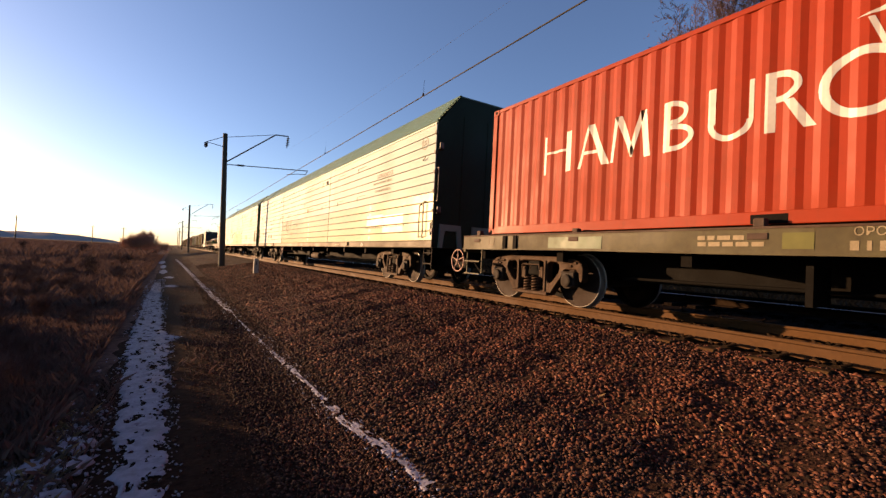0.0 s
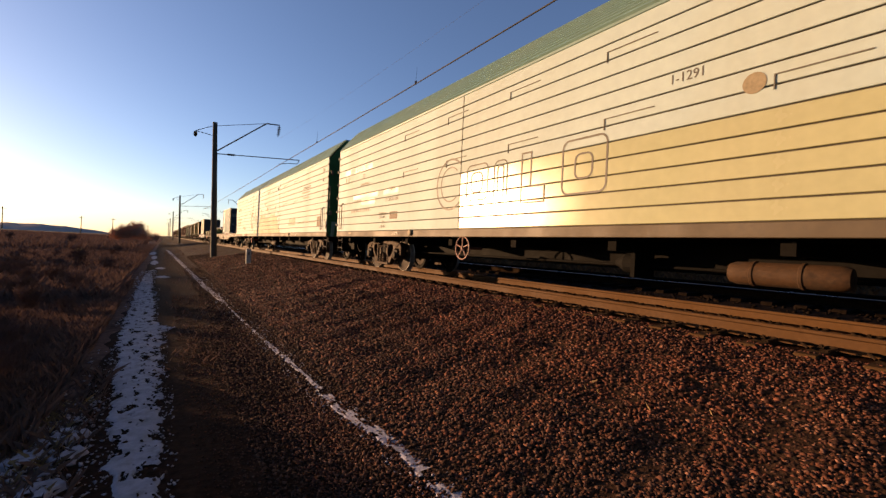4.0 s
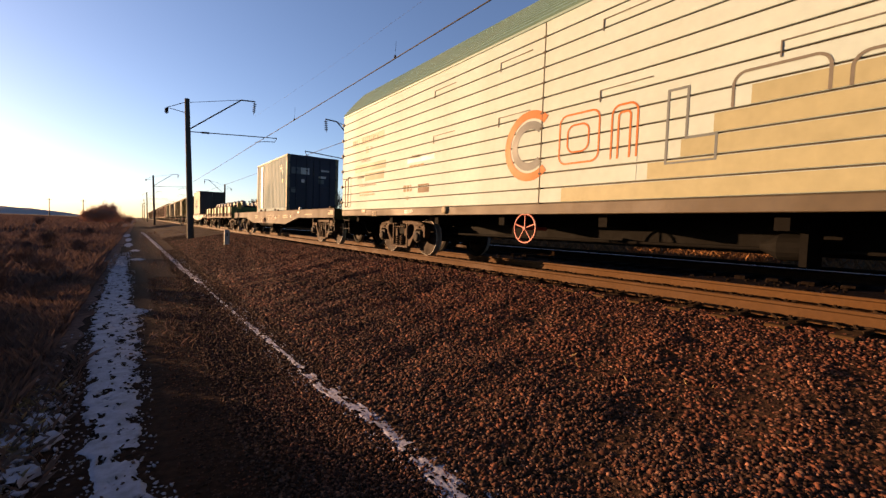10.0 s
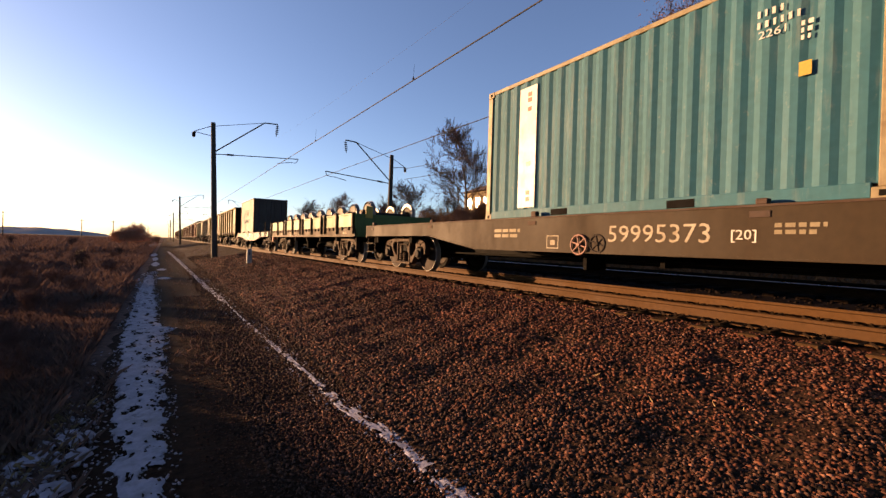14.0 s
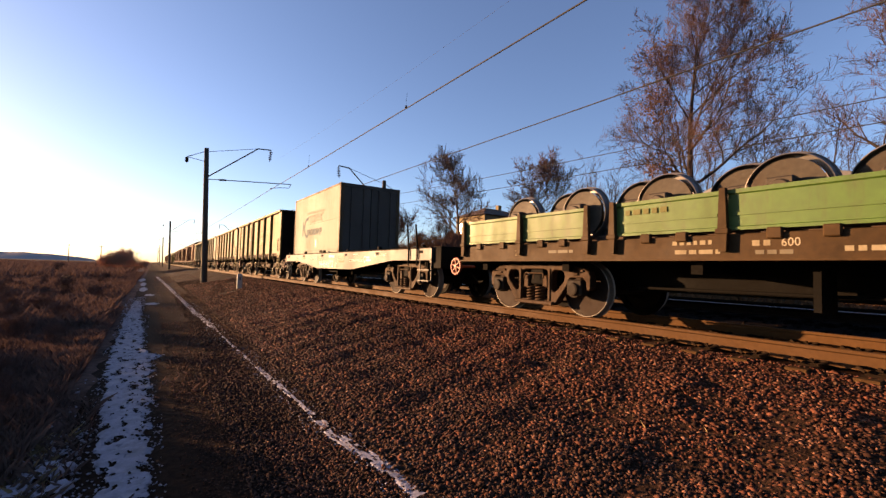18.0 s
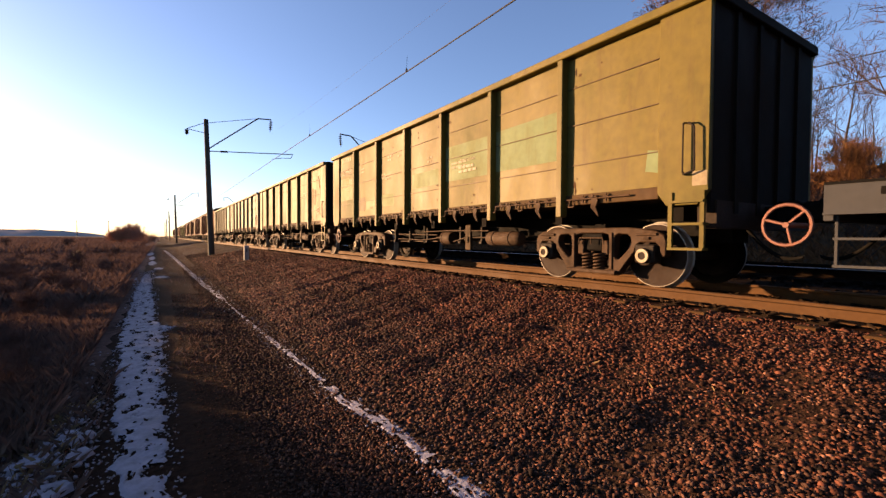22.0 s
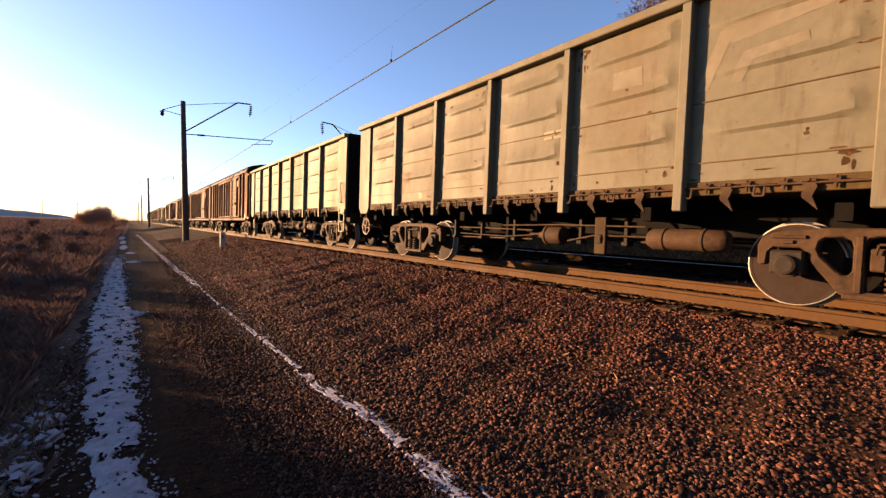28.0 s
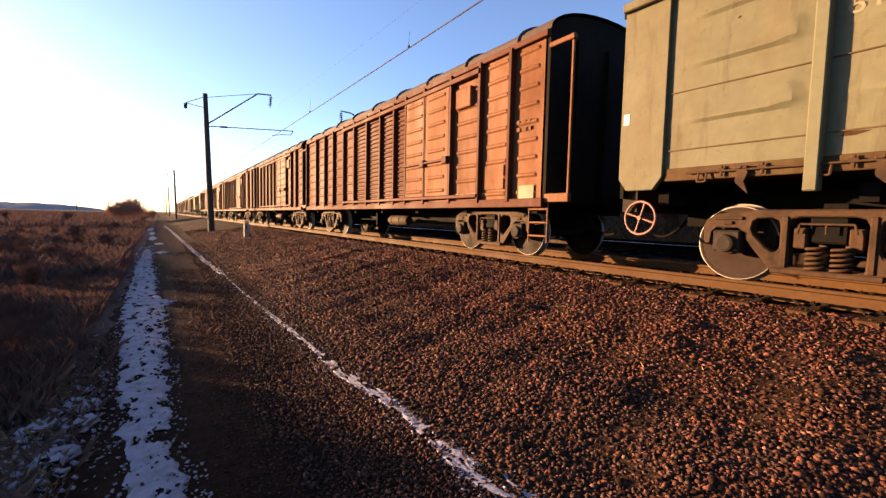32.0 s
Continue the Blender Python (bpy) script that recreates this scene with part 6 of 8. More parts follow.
    if not first:
        bm = bmesh.new()
        for z in (2.58, 2.73):
            box(bm, X - 0.002, X, g(0.46), g(0.66), z, z + 0.012)
        for a in (0.46, 0.65):
            box(bm, X - 0.002, X, g(a), g(a + 0.012), 2.592, 2.73)
        part("label_frame", bm, M["faded"], w)
    bm = bmesh.new()
    box(bm, X - 0.02, X, g(0.05), g(0.09), 1.27, 1.58)
    part("hand_hold", bm, M["outline"], w)
    fitted("ЗАПРЕЩАЮТСЯ", w, Y, g(3.55), 3.07, 1.15, 0.125, M["letter"])
    fitted("МАНЕВРЫ ПРИ ОТКРЫТЫХ СТВОРКАХ", w, Y, g(3.80), 2.90, 1.35, 0.06, tone)
    fitted("И ОПУЩЕННЫХ ПЛОЩАДКАХ", w, Y, g(3.65), 2.66, 1.10, 0.06, tone)
    fitted("ПРИ МАНЕВРАХ С ГОРКИ НЕ СПУСКАТЬ", w, Y, g(4.34), 1.55, 2.8, 0.07, tone)
    writing("[20]", 0.12, w, X - 0.012, g(4.62), 1.02, M["white"])
    bars(w, X - 0.010, g(7.3), 1.03, 0.5, 0.045, M["chalk"], 1, words=3, seed=9)
    for a in (5.9, 19.22):                               # round shaft ends below the wall
        bm = bmesh.new()
        turned(bm, [(-HW - 0.06, 0.02), (-HW - 0.06, 0.065), (-HW - 0.05, 0.08), (-HW + 0.0, 0.08)], 16)
        e = part("shaft_end", bm, M["faded"], w)
        e.location = (0, g(a), 1.075)
        smooth(e)
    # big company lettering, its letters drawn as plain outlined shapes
    qs, zc = (17.48, 2.12) if first else (16.90, 2.08)

    def loop(a0, a1, z0, z1, t, material, arch=False):
        """An upright outlined shape: two sides and one or two caps."""
        bm = bmesh.new()
        r = min(0.14, (a1 - a0) / 3)
        for aa in (a0, a1 - t):
            box(bm, X - 0.003, X, g(aa), g(aa + t), z0 + (0 if arch else r), z1 - r)
        box(bm, X - 0.003, X, g(a0 + r), g(a1 - r), z1 - t, z1)
        ring(bm, X, g(a0 + r), z1 - r, r - t, r, 0, 90, 8)
        ring(bm, X, g(a1 - r), z1 - r, r - t, r, 90, 180, 8)
        if not arch:
            box(bm, X - 0.003, X, g(a0 + r), g(a1 - r), z0, z0 + t)
            ring(bm, X, g(a0 + r), z0 + r, r - t, r, 270, 360, 8)
            ring(bm, X, g(a1 - r), z0 + r, r - t, r, 180, 270, 8)
        return part("emblem", bm, material, w)

    warm, cool = (M["outline"], M["outline"]) if first else (M["orange"], M["slate"])
    bm = bmesh.new()
    ring(bm, X, g(qs), zc, 0.53 if first else 0.44, 0.57, 48, 312)
    if first:
        ring(bm, X, g(qs), zc, 0.36, 0.39, 48, 312)
    part("emblem", bm, warm, w)
    if not first:
        bm = bmesh.new()
        ring(bm, X, g(qs), zc, 0.27, 0.40, 45, 315)
        part("emblem", bm, cool, w)
    d = qs - 16.90
    for a0, a1, z0, z1, mt, arch in ((15.57, 16.29, 1.70, 2.44, warm, False), (15.74, 16.14, 1.86, 2.28, warm, False), (15.00, 15.40, 1.70, 2.42, warm, True), (15.10, 15.30, 1.70, 2.32, warm, True)):
        loop(a0 + d, a1 + d, z0, z1, 0.028, mt, arch)
    bm = bmesh.new()
    for a0, a1, z0, z1 in ((14.38, 14.64, 2.42, 2.45), (14.61, 14.64, 1.58, 2.42), (14.38, 14.41, 1.86, 2.42), (14.05, 14.41, 1.83, 1.86), (14.05, 14.64, 1.555, 1.58), (14.05, 14.08, 1.58, 1.83)):
        box(bm, X - 0.003, X, g(a0 + d), g(a1 + d), z0, z1)
    part("emblem", bm, cool, w)
    if first:
        loop(13.15 + d - 0.3, 13.95 + d - 0.25, 1.62, 2.48, 0.030, cool)
        loop(13.40 + d - 0.3, 13.70 + d - 0.25, 1.85, 2.25, 0.030, cool)
    else:
        loop(13.10, 13.94, 2.10, 2.47, 0.030, M["outline"], True)
        loop(12.05, 12.98, 2.10, 2.40, 0.030, M["outline"], True)
        loop(10.95, 11.43, 2.15, 2.46, 0.030, M["outline"], True)
        bm = bmesh.new()
        for a0, a1, z0, z1 in ((8.95, 10.55, 2.40, 2.43), (8.78, 8.81, 2.00, 2.28), (9.20, 10.30, 2.17, 2.20), (10.52, 10.55, 2.25, 2.40)):
            box(bm, X - 0.003, X, g(a0), g(a1), z0, z1)
        ring(bm, X, g(8.95), 2.28, 0.14, 0.17, 0, 90, 8)
        part("emblem", bm, cool, w)
        bm = bmesh.new()                                 # a double-lined letter S
        yc = 8.35
        for r_ in (0.09, 0.24):
            ring(bm, X, g(yc), 2.11, r_ - 0.034, r_, 70, 270)
            ring(bm, X, g(yc - 0.02), 1.78, r_ - 0.034, r_, -110, 90)
        for a0, a1, z0, z1 in ((7.93, 8.35, 2.316, 2.35), (7.93, 7.962, 2.18, 2.316), (7.93, 8.35, 2.166, 2.20), (8.3, 8.72, 1.54, 1.574)):
            box(bm, X - 0.003, X, g(a0), g(a1), z0, z1)
        part("emblem", bm, cool, w)
    bm = bmesh.new()
    ring(bm, X, g(11.62), 2.63, 0.0, 0.115)
    part("emblem", bm, M["faded"] if first else M["orange"], w)
    fitted("1-1291", w, Y, g(12.57), 2.88, 0.38, 0.12, M["letter"])
    # data at the rear end
    if first:
        onboards(w, X, g(21.81), g(23.22), 3.02, 3.22, M["cream_patch"])
        fitted("93731297", w, Y, g(23.13), 3.03, 1.03, 0.185, M["umber"])
        fitted("20", w, Y, g(22.60), 2.79, 0.21, 0.17, M["letter"])
        fitted("СРОЧНЫЙ ВОЗВРАТ", w, Y, g(22.75), 2.58, 0.73, 0.075, M["faded"])
        onboards(w, X, g(23.63), g(24.18), 3.04, 3.22, M["cream_patch"])
        bars(w, Y, g(24.12), 2.82, 0.44, 0.16, M["letter"], 1, words=3, seed=12)
        onboards(w, X, g(21.34), g(23.33), 2.18, 2.36, M["cream_patch"])
        onboards(w, X, g(21.53), g(22.62), 1.96, 2.13, M["cream_patch"])
        fitted("СОБСТВЕННИК", w, Y, g(23.21), 2.07, 0.55, 0.07, M["faded"])
        bars(w, Y, g(23.47), 1.755, 1.95, 0.085, M["letter"], 1, words=12, seed=13)
        onboards(w, X, g(20.00), g(20.96), 2.17, 2.33, M["cream_patch"])
        fitted("ПРИПИСАН", w, Y, g(20.59), 2.26, 0.36, 0.085, M["letter"])
        fitted("СТ. ТОМСК-2 3 СИБ", w, Y, g(20.81), 1.97, 0.80, 0.085, M["letter"])
        fitted("ПОСТРОЕН 1187", w, Y, g(21.21), 1.585, 0.52, 0.075, M["umber"])
        fitted("21 06 2016", w, Y, g(21.16), 1.50, 0.38, 0.07, M["umber"])
        fitted("КР", w, Y, g(20.98), 1.34, 0.10, 0.075, M["umber"])
        fitted("21 06 2031", w, Y, g(21.14), 1.225, 0.38, 0.08, M["umber"])
        onboards(w, X, g(20.03), g(20.50), 1.46, 1.66, M["umber"])
        fitted("120 КМ/Ч", w, X - 0.012, g(20.28), 1.02, 0.34, 0.075, M["white"])
        patch(w, X - 0.008, g(23.40), g(23.62), 1.05, 1.11, M["faded"], "data_plate")
    else:
        onboards(w, X, g(23.60), g(24.13), 2.98, 3.17, M["drab_patch"])
        onboards(w, X, g(22.10), g(23.52), 2.98, 3.19, M["drab_patch"])
        bars(w, Y, g(24.06), 3.03, 0.40, 0.10, M["umber"], 1, words=6, seed=12)
        fitted("93732816", w, Y, g(23.46), 2.99, 1.05, 0.18, M["umber"])
        onboards(w, X, g(23.01), g(23.20), 2.71, 2.89, M["drab_patch"])
        fitted("20", w, Y, g(22.95), 2.73, 0.17, 0.15, M["letter"])
        fitted("СРОЧНЫЙ ВОЗВРАТ", w, Y, g(23.48), 2.48, 0.66, 0.07, M["letter"])
        onboards(w, X, g(21.97), g(23.90), 2.21, 2.41, M["drab_patch"])
        fitted("СОБСТВЕННИК", w, Y, g(23.74), 2.03, 0.48, 0.07, M["umber"])
        onboards(w, X, g(22.05), g(23.22), 1.94, 2.14, M["drab_patch"])
        bars(w, Y, g(23.57), 1.79, 1.35, 0.065, M["letter"], 1, words=11, seed=13)
        bars(w, X, g(23.53), 1.60, 1.05, 0.05, M["faded"], 2, words=8, seed=14)
        onboards(w, X, g(19.69), g(20.87), 2.18, 2.28, M["cream_patch"])
        fitted("ПРИПИСАН", w, Y, g(20.65), 2.29, 0.35, 0.06, M["umber"])
        bars(w, Y, g(20.75), 2.08, 0.75, 0.05, M["faded"], 1, words=5, seed=17)
        bars(w, Y, g(21.0), 1.62, 0.45, 0.06, M["faded"], 2, words=3, seed=18)
        fitted("КР", w, Y, g(20.85), 1.34, 0.10, 0.07, M["faded"])
        onboards(w, X, g(19.88), g(20.34), 1.48, 1.67, M["umber"])
        fitted("120 КМ/Ч", w, X - 0.012, g(20.92), 1.02, 0.36, 0.075, M["white"])
        patch(w, X - 0.008, g(23.11), g(23.35), 1.055, 1.145, M["faded"], "data_plate")
        bars(w, X - 0.012, g(23.33), 1.075, 0.20, 0.045, M["signal_red"], 1, words=3, seed=15)
        bars(w, X - 0.010, g(22.67), 1.03, 0.30, 0.05, M["chalk"], 2, words=4, seed=16)
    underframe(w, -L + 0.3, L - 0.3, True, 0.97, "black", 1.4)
    handwheel(w, -HW + 0.02, g(16.94), 0.74, 0.24, M["signal_red"] if not first else M["faded_red"], 5, label="red spoked hand-brake wheel")
    for b in (b0, b1):
        bogie(w, b - m)
    couplings(w, -L, L)
    return w


# ---------------------------------------------------------------- shipping containers


def corrugated(bm, y0, y1, z0, z1, x, s, pitch=0.278, depth=0.026):
    """A pressed sheet wall, ridges upright, its outer faces at x; s is -1 or 1 for the side that it faces."""
    n = max(1, round((y1 - y0) / pitch))
    p = (y1 - y0) / n
    pts = []
    for k in range(n):
        for f, d in ((0.0, depth), (0.12, depth), (0.37, 0.0), (0.63, 0.0), (0.88, depth)):
            pts.append((y0 + (k + f) * p, d))
    pts.append((y1, depth))
    a = [bm.verts.new((x - s * d, y, z0)) for y, d in pts]
    b = [bm.verts.new((x - s * d, y, z1)) for y, d in pts]
    for k in range(len(pts) - 1):
        bm.faces.new((a[k], a[k + 1], b[k + 1], b[k]))


def container(name, label, u0, u1, z0, height, side, post, end, flat_side=False, pockets=True, depth=0.036):
    """A freight container; its doors face the front of the train."""
    m = (u0 + u1) / 2
    c = thing(name, label, "shipping container", "containers on the train", (XT, m, RAIL + z0))
    MOVERS.append((c, m, 0.0, RAIL + z0))
    L, HW, H = (u1 - u0) / 2, 1.219, height
    for s in (-1, 1):
        bm = bmesh.new()
        if flat_side:
            box(bm, s * (HW - 0.05), s * (HW - 0.012), -L + 0.10, L - 0.10, 0.16, H - 0.07)
        else:
            corrugated(bm, -L + 0.12, L - 0.12, 0.15, H - 0.06, s * (HW - 0.008), s, depth=depth)
        part("side_wall", bm, side, c)
        for k in (-1, 1):
            bm = bmesh.new()
            box(bm, s * (HW - 0.13), s * HW, k * (L - 0.13), k * L, 0.115, H - 0.115, 0.008)
            part("corner_post", bm, post, c)
            for z in (0, H - 0.115):
                bm = bmesh.new()
                box(bm, s * (HW - 0.16), s * (HW + 0.002), k * (L - 0.178), k * (L + 0.002), z, z + 0.115, 0.006)
                cc = part("corner_casting", bm, post, c)
                bm = bmesh.new()
                # black block painted in for the dark inside the hole
                box(bm, s * (HW + 0.0035), s * (HW - 0.02), k * (L - 0.125), k * (L - 0.055), z + 0.025, z + 0.09, 0.004)
                part("casting_hole", bm, M["black"], cc)
        bm = bmesh.new()
        box(bm, s * (HW - 0.06), s * (HW - 0.001), -L + 0.178, L - 0.178, H - 0.075, H - 0.004, 0.006)
        part("top_rail", bm, post, c)
        bm = bmesh.new()
        box(bm, s * (HW - 0.06), s * (HW - 0.001), -L + 0.178, L - 0.178, 0.012, 0.16, 0.006)
        r = part("bottom_rail", bm, side, c)
        if pockets:
            for k in (-1, 1):
                bm = bmesh.new()
                # black block stands for the shaded inside of the pocket
                box(bm, s * (HW + 0.003), s * (HW - 0.05), k * 1.03 - 0.18, k * 1.03 + 0.18, 0.02, 0.125)
                part("fork_pocket", bm, M["black"], r)
    bm = bmesh.new()
    box(bm, -HW + 0.01, HW - 0.01, -L + 0.05, L - 0.05, H - 0.06, H - 0.012)
    part("roof", bm, side, c)
    bm = bmesh.new()
    box(bm, -HW + 0.06, HW - 0.06, -L + 0.05, L - 0.05, 0.05, 0.15)
    part("floor", bm, M["deck"], c)
    bm = bmesh.new()
    box(bm, -HW + 0.13, HW - 0.13, L - 0.08, L - 0.04, 0.1, H - 0.1)
    part("rear_wall", bm, end, c)
    # door end
    bm = bmesh.new()
    box(bm, -HW + 0.12, HW - 0.12, -L, -L + 0.10, H - 0.13, H - 0.005, 0.006)
    part("door_header", bm, end, c)
    bm = bmesh.new()
    box(bm, -HW + 0.12, HW - 0.12, -L, -L + 0.10, 0.02, 0.12, 0.006)
    part("door_sill", bm, end, c)
    for s in (-1, 1):
        bm = bmesh.new()
        x0, x1 = s * 0.012, s * (HW - 0.135)
        box(bm, x0, x1, -L + 0.02, -L + 0.06, 0.125, H - 0.135, 0.006)
        for k in range(5):
            z = 0.3 + k * (H - 0.6) / 4
            box(bm, x0 + s * 0.06, x1 - s * 0.06, -L + 0.008, -L + 0.02, z - 0.09, z + 0.09)
        d = part("door", bm, end, c)
        for f in (0.28, 0.74):
            x = x0 + (x1 - x0) * f
            bm = bmesh.new()
            rod(bm, (x, -L - 0.015, 0.08), (x, -L - 0.015, H - 0.09), 0.017, 8)
            for z in (0.14, 0.6, 1.15, 1.9, H - 0.16):
                box(bm, x - 0.045, x + 0.045, -L - 0.035, -L + 0.01, z - 0.03, z + 0.03)
            box(bm, x - 0.02, x + s * 0.30, -L - 0.03, -L - 0.018, 1.02, 1.06)
            part("locking_bar", bm, end, d)
        bm = bmesh.new()
        for k in range(4):
            z = 0.35 + k * 0.62
            box(bm, s * (HW - 0.19), s * (HW - 0.09), -L - 0.012, -L + 0.01, z - 0.05, z + 0.05)
        part("hinge", bm, end, d)
    return c


# ---------------------------------------------------------------- container flats


def flat_wagon(label, u0, u1, b0, b1, side_mat, deck_mat, half=1.40, top=1.22, deep=0.62, shallow=0.98, taper=(3.3, 5.3), wheel=None):
    w = wagon_root("flat_wagon", label, u0, u1, "train wagons")
    m, L = (u0 + u1) / 2, (u1 - u0) / 2
    t0, t1 = taper
    for s in (-1, 1):
        bm = bmesh.new()
        strip(bm, [(-L, shallow), (-L + t0, shallow), (-L + t1, deep), (L - t1, deep), (L - t0, shallow), (L, shallow), (L, top), (-L, top)], s * half, s * (half - 0.02))
        box(bm, s * half, s * (half - 0.12), -L, L, top - 0.02, top)
        part("side_beam", bm, side_mat, w)
        bm = bmesh.new()
        strip(bm, [(-L, shallow), (-L + t0, shallow), (-L + t1, deep), (L - t1, deep), (L - t0, shallow), (L, shallow), (L, shallow + 0.02), (L - t0, shallow + 0.02), (L - t1, deep + 0.02), (-L + t1, deep + 0.02), (-L + t0, shallow + 0.02), (-L, shallow + 0.02)], s * (half + 0.03), s * (half - 0.10))
        part("beam_flange", bm, side_mat, w)
    bm = bmesh.new()
    box(bm, -half + 0.02, half - 0.02, -L + 0.02, L - 0.02, top - 0.06, top - 0.022)
    part("deck", bm, deck_mat, w)
    bm = bmesh.new()
    box(bm, -half - 0.012, -half + 0.03, -L, L, top - 0.003, top + 0.022)
    box(bm, half + 0.012, half - 0.03, -L, L, top - 0.003, top + 0.022)
    part("deck_edge", bm, deck_mat, w)
    for k in (-1, 1):
        bm = bmesh.new()
        box(bm, -half, half, k * L, k * (L - 0.08), shallow - 0.06, top - 0.001, 0.006)
        part("end_beam", bm, side_mat, w)
    for k in (-1, 1):
        bm = bmesh.new()
        y = k * (L - 0.35)
        for yy in (y - 0.26, y + 0.26):
            rod(bm, (-half + 0.06, yy, 0.42), (-half + 0.06, yy, shallow), 0.018, 6)
        for z in (0.44, 0.70):
            box(bm, -half - 0.02, -half + 0.12, y - 0.27, y + 0.27, z - 0.012, z + 0.012)
        part("step", bm, side_mat, w)
    # fold-down container stops
    rnd = random.Random(int(u0 * 10))
    for k in range(6):
        yy = -L + 0.5 + (2 * L - 1.0) * k / 5
        bm = bmesh.new()
        box(bm, -half + 0.02, -half + 0.12, yy - 0.06, yy + 0.06, top + 0.02, top + 0.09 + 0.03 * (k % 2), 0.012)
        box(bm, -half - 0.012, -half - 0.002, yy - 0.10, yy + 0.10, top - 0.12, top - 0.05, 0.003)
        part("container_stop", bm, M["white"] if k == 1 and side_mat is M["grey_flat"] else deck_mat, w)
    underframe(w, -L + 0.2, L - 0.2, False, shallow, "black", half - 0.05)
    for b in (b0, b1):
        bogie(w, b - m)
    couplings(w, -L, L)
    return w


def dropside_wagon(u0, u1, b0, b1):
    w = wagon_root("dropside_wagon", "green drop-side flat wagon with worn boards on a brown frame", u0, u1, "train wagons")
    m, L, HW = (u0 + u1) / 2, (u1 - u0) / 2, 1.45
    for s in (-1, 1):
        bm = bmesh.new()
        box(bm, s * HW, s * (HW - 0.10), -L, L, 0.92, 1.20, 0.008)
        part("side_beam", bm, M["brown_frame"], w)
        bm = bmesh.new()
        box(bm, s * (HW + 0.06), s * (HW - 0.06), -L, L, 0.90, 0.925)
        part("beam_flange", bm, M["brown_frame"], w)
    bm = bmesh.new()
    box(bm, -HW + 0.1, HW - 0.1, -L + 0.06, L - 0.06, 1.20, 1.27)
    part("deck", bm, M["deck"], w)
    for s in (-1, 1):
        bm = bmesh.new()
        box(bm, -HW, HW, s * L, s * (L - 0.06), 0.9, 1.68, 0.01)
        part("end_board", bm, M["green"], w)
    n = 8
    for s in (-1, 1):
        for k in range(n):
            ya, yb = -L + 0.12 + (2 * L - 0.24) * k / n + 0.03, -L + 0.12 + (2 * L - 0.24) * (k + 1) / n - 0.03
            ya, yb = ya + (0.22 if k in (2, 4, 6) else 0), yb - (0.22 if k in (1, 3, 5) else 0)
            bm = bmesh.new()                             # a sheet with a folded lip along its top and foot
            prof = [(-0.035, 1.24), (0.018, 1.24), (0.018, 1.275), (0.0, 1.285), (0.0, 1.64), (0.018, 1.655), (0.018, 1.70), (-0.035, 1.70)]
            rim = [[bm.verts.new((s * (HW + d), y, z)) for d, z in prof] for y in (ya, yb)]
            for j in range(8):
                bm.faces.new((rim[0][j], rim[0][(j + 1) % 8], rim[1][(j + 1) % 8], rim[1][j]))
            bm.faces.new(rim[0])
            bm.faces.new(rim[1][::-1])
            bmesh.ops.recalc_face_normals(bm, faces=bm.faces[:])
            b = part("drop_side", bm, M["green"], w, "green painted steel drop side")
            if s < 0:
                for yy in (ya + 0.45, yb - 0.45):
                    bm = bmesh.new()
                    box(bm, -HW - 0.05, -HW + 0.01, yy - 0.07, yy + 0.07, 1.13, 1.25, 0.012)
                    part("hinge", bm, M["brown_frame"], b)
                bm = bmesh.new()                         # a fold pressed along the sheet
                strip(bm, [(ya + 0.05, 1.405), (yb - 0.05, 1.405), (yb - 0.05, 1.44), (ya + 0.05, 1.44)], -HW - 0.012, -HW + 0.002)
                part("pressed_fold", bm, M["green"], b)
        for k in range(n + 1):
            yy = -L + 0.12 + (2 * L - 0.24) * k / n
            for d in ((-0.22, 0.22) if k in (2, 4, 6) else (0,)):
                bm = bmesh.new()
                strip(bm, [(yy + d - 0.04, 1.0), (yy + d + 0.04, 1.0), (yy + d + 0.05, 1.2), (yy + d + 0.03, 1.72), (yy + d - 0.03, 1.72), (yy + d - 0.05, 1.2)], s * (HW + 0.02), s * (HW + 0.085))
                box(bm, s * (HW), s * (HW + 0.10), yy + d - 0.07, yy + d + 0.07, 1.20, 1.26, 0.008)
                part("stake", bm, M["brown_frame"], w)
    X = -HW - 0.002
    bars(w, X, 2.25, 1.09, 0.58, 0.05, M["faded"], 1, 0.6, 9, 21)
    bars(w, X, 2.22, 0.98, 0.56, 0.05, M["faded"], 1, 0.6, 4, 24)
    fitted("600", w, X, 1.12, 1.05, 0.16, 0.09, M["chalk"])
    bars(w, X, 1.38, 1.06, 0.20, 0.06, M["faded"], 1, 0.6, 3, 25)
    bars(w, X, 1.35, 0.97, 0.40, 0.045, M["pale_tint"], 1, 0.6, 3, 26)
    bars(w, X, 0.62, 0.99, 0.45, 0.05, M["faded"], 1, 0.6, 4, 22)
    bars(w, X, 4.3, 1.03, 0.55, 0.045, M["pale_tint"], 1, 0.6, 3, 27)
    fitted("22", w, X, 5.1, 1.0, 0.16, 0.10, M["faded"])
    fitted("ТАРА 2", w, X, L - 13.0, 1.0, 0.36, 0.08, M["chalk"])
    bars(w, X, L - 12.2, 1.0, 0.4, 0.07, M["chalk"], 1, 0.6, 3, 23)
    bars(w, -HW - 0.012, 2.9, 1.52, 0.75, 0.07, M["green_tint"], 1, 0.6, 6, 28)
    underframe(w, -L + 0.2, L - 0.2, False, 0.92, "black", HW - 0.1)
    for b in (b0, b1):
        bogie(w, b - m)
    couplings(w, -L, L)
    # end gangway with a yellow plate
    bm = bmesh.new()
    box(bm, -1.1, -0.85, -L - 0.03, -L, 1.55, 1.95)
    part("marker_plate", bm, M["yellow"], w)
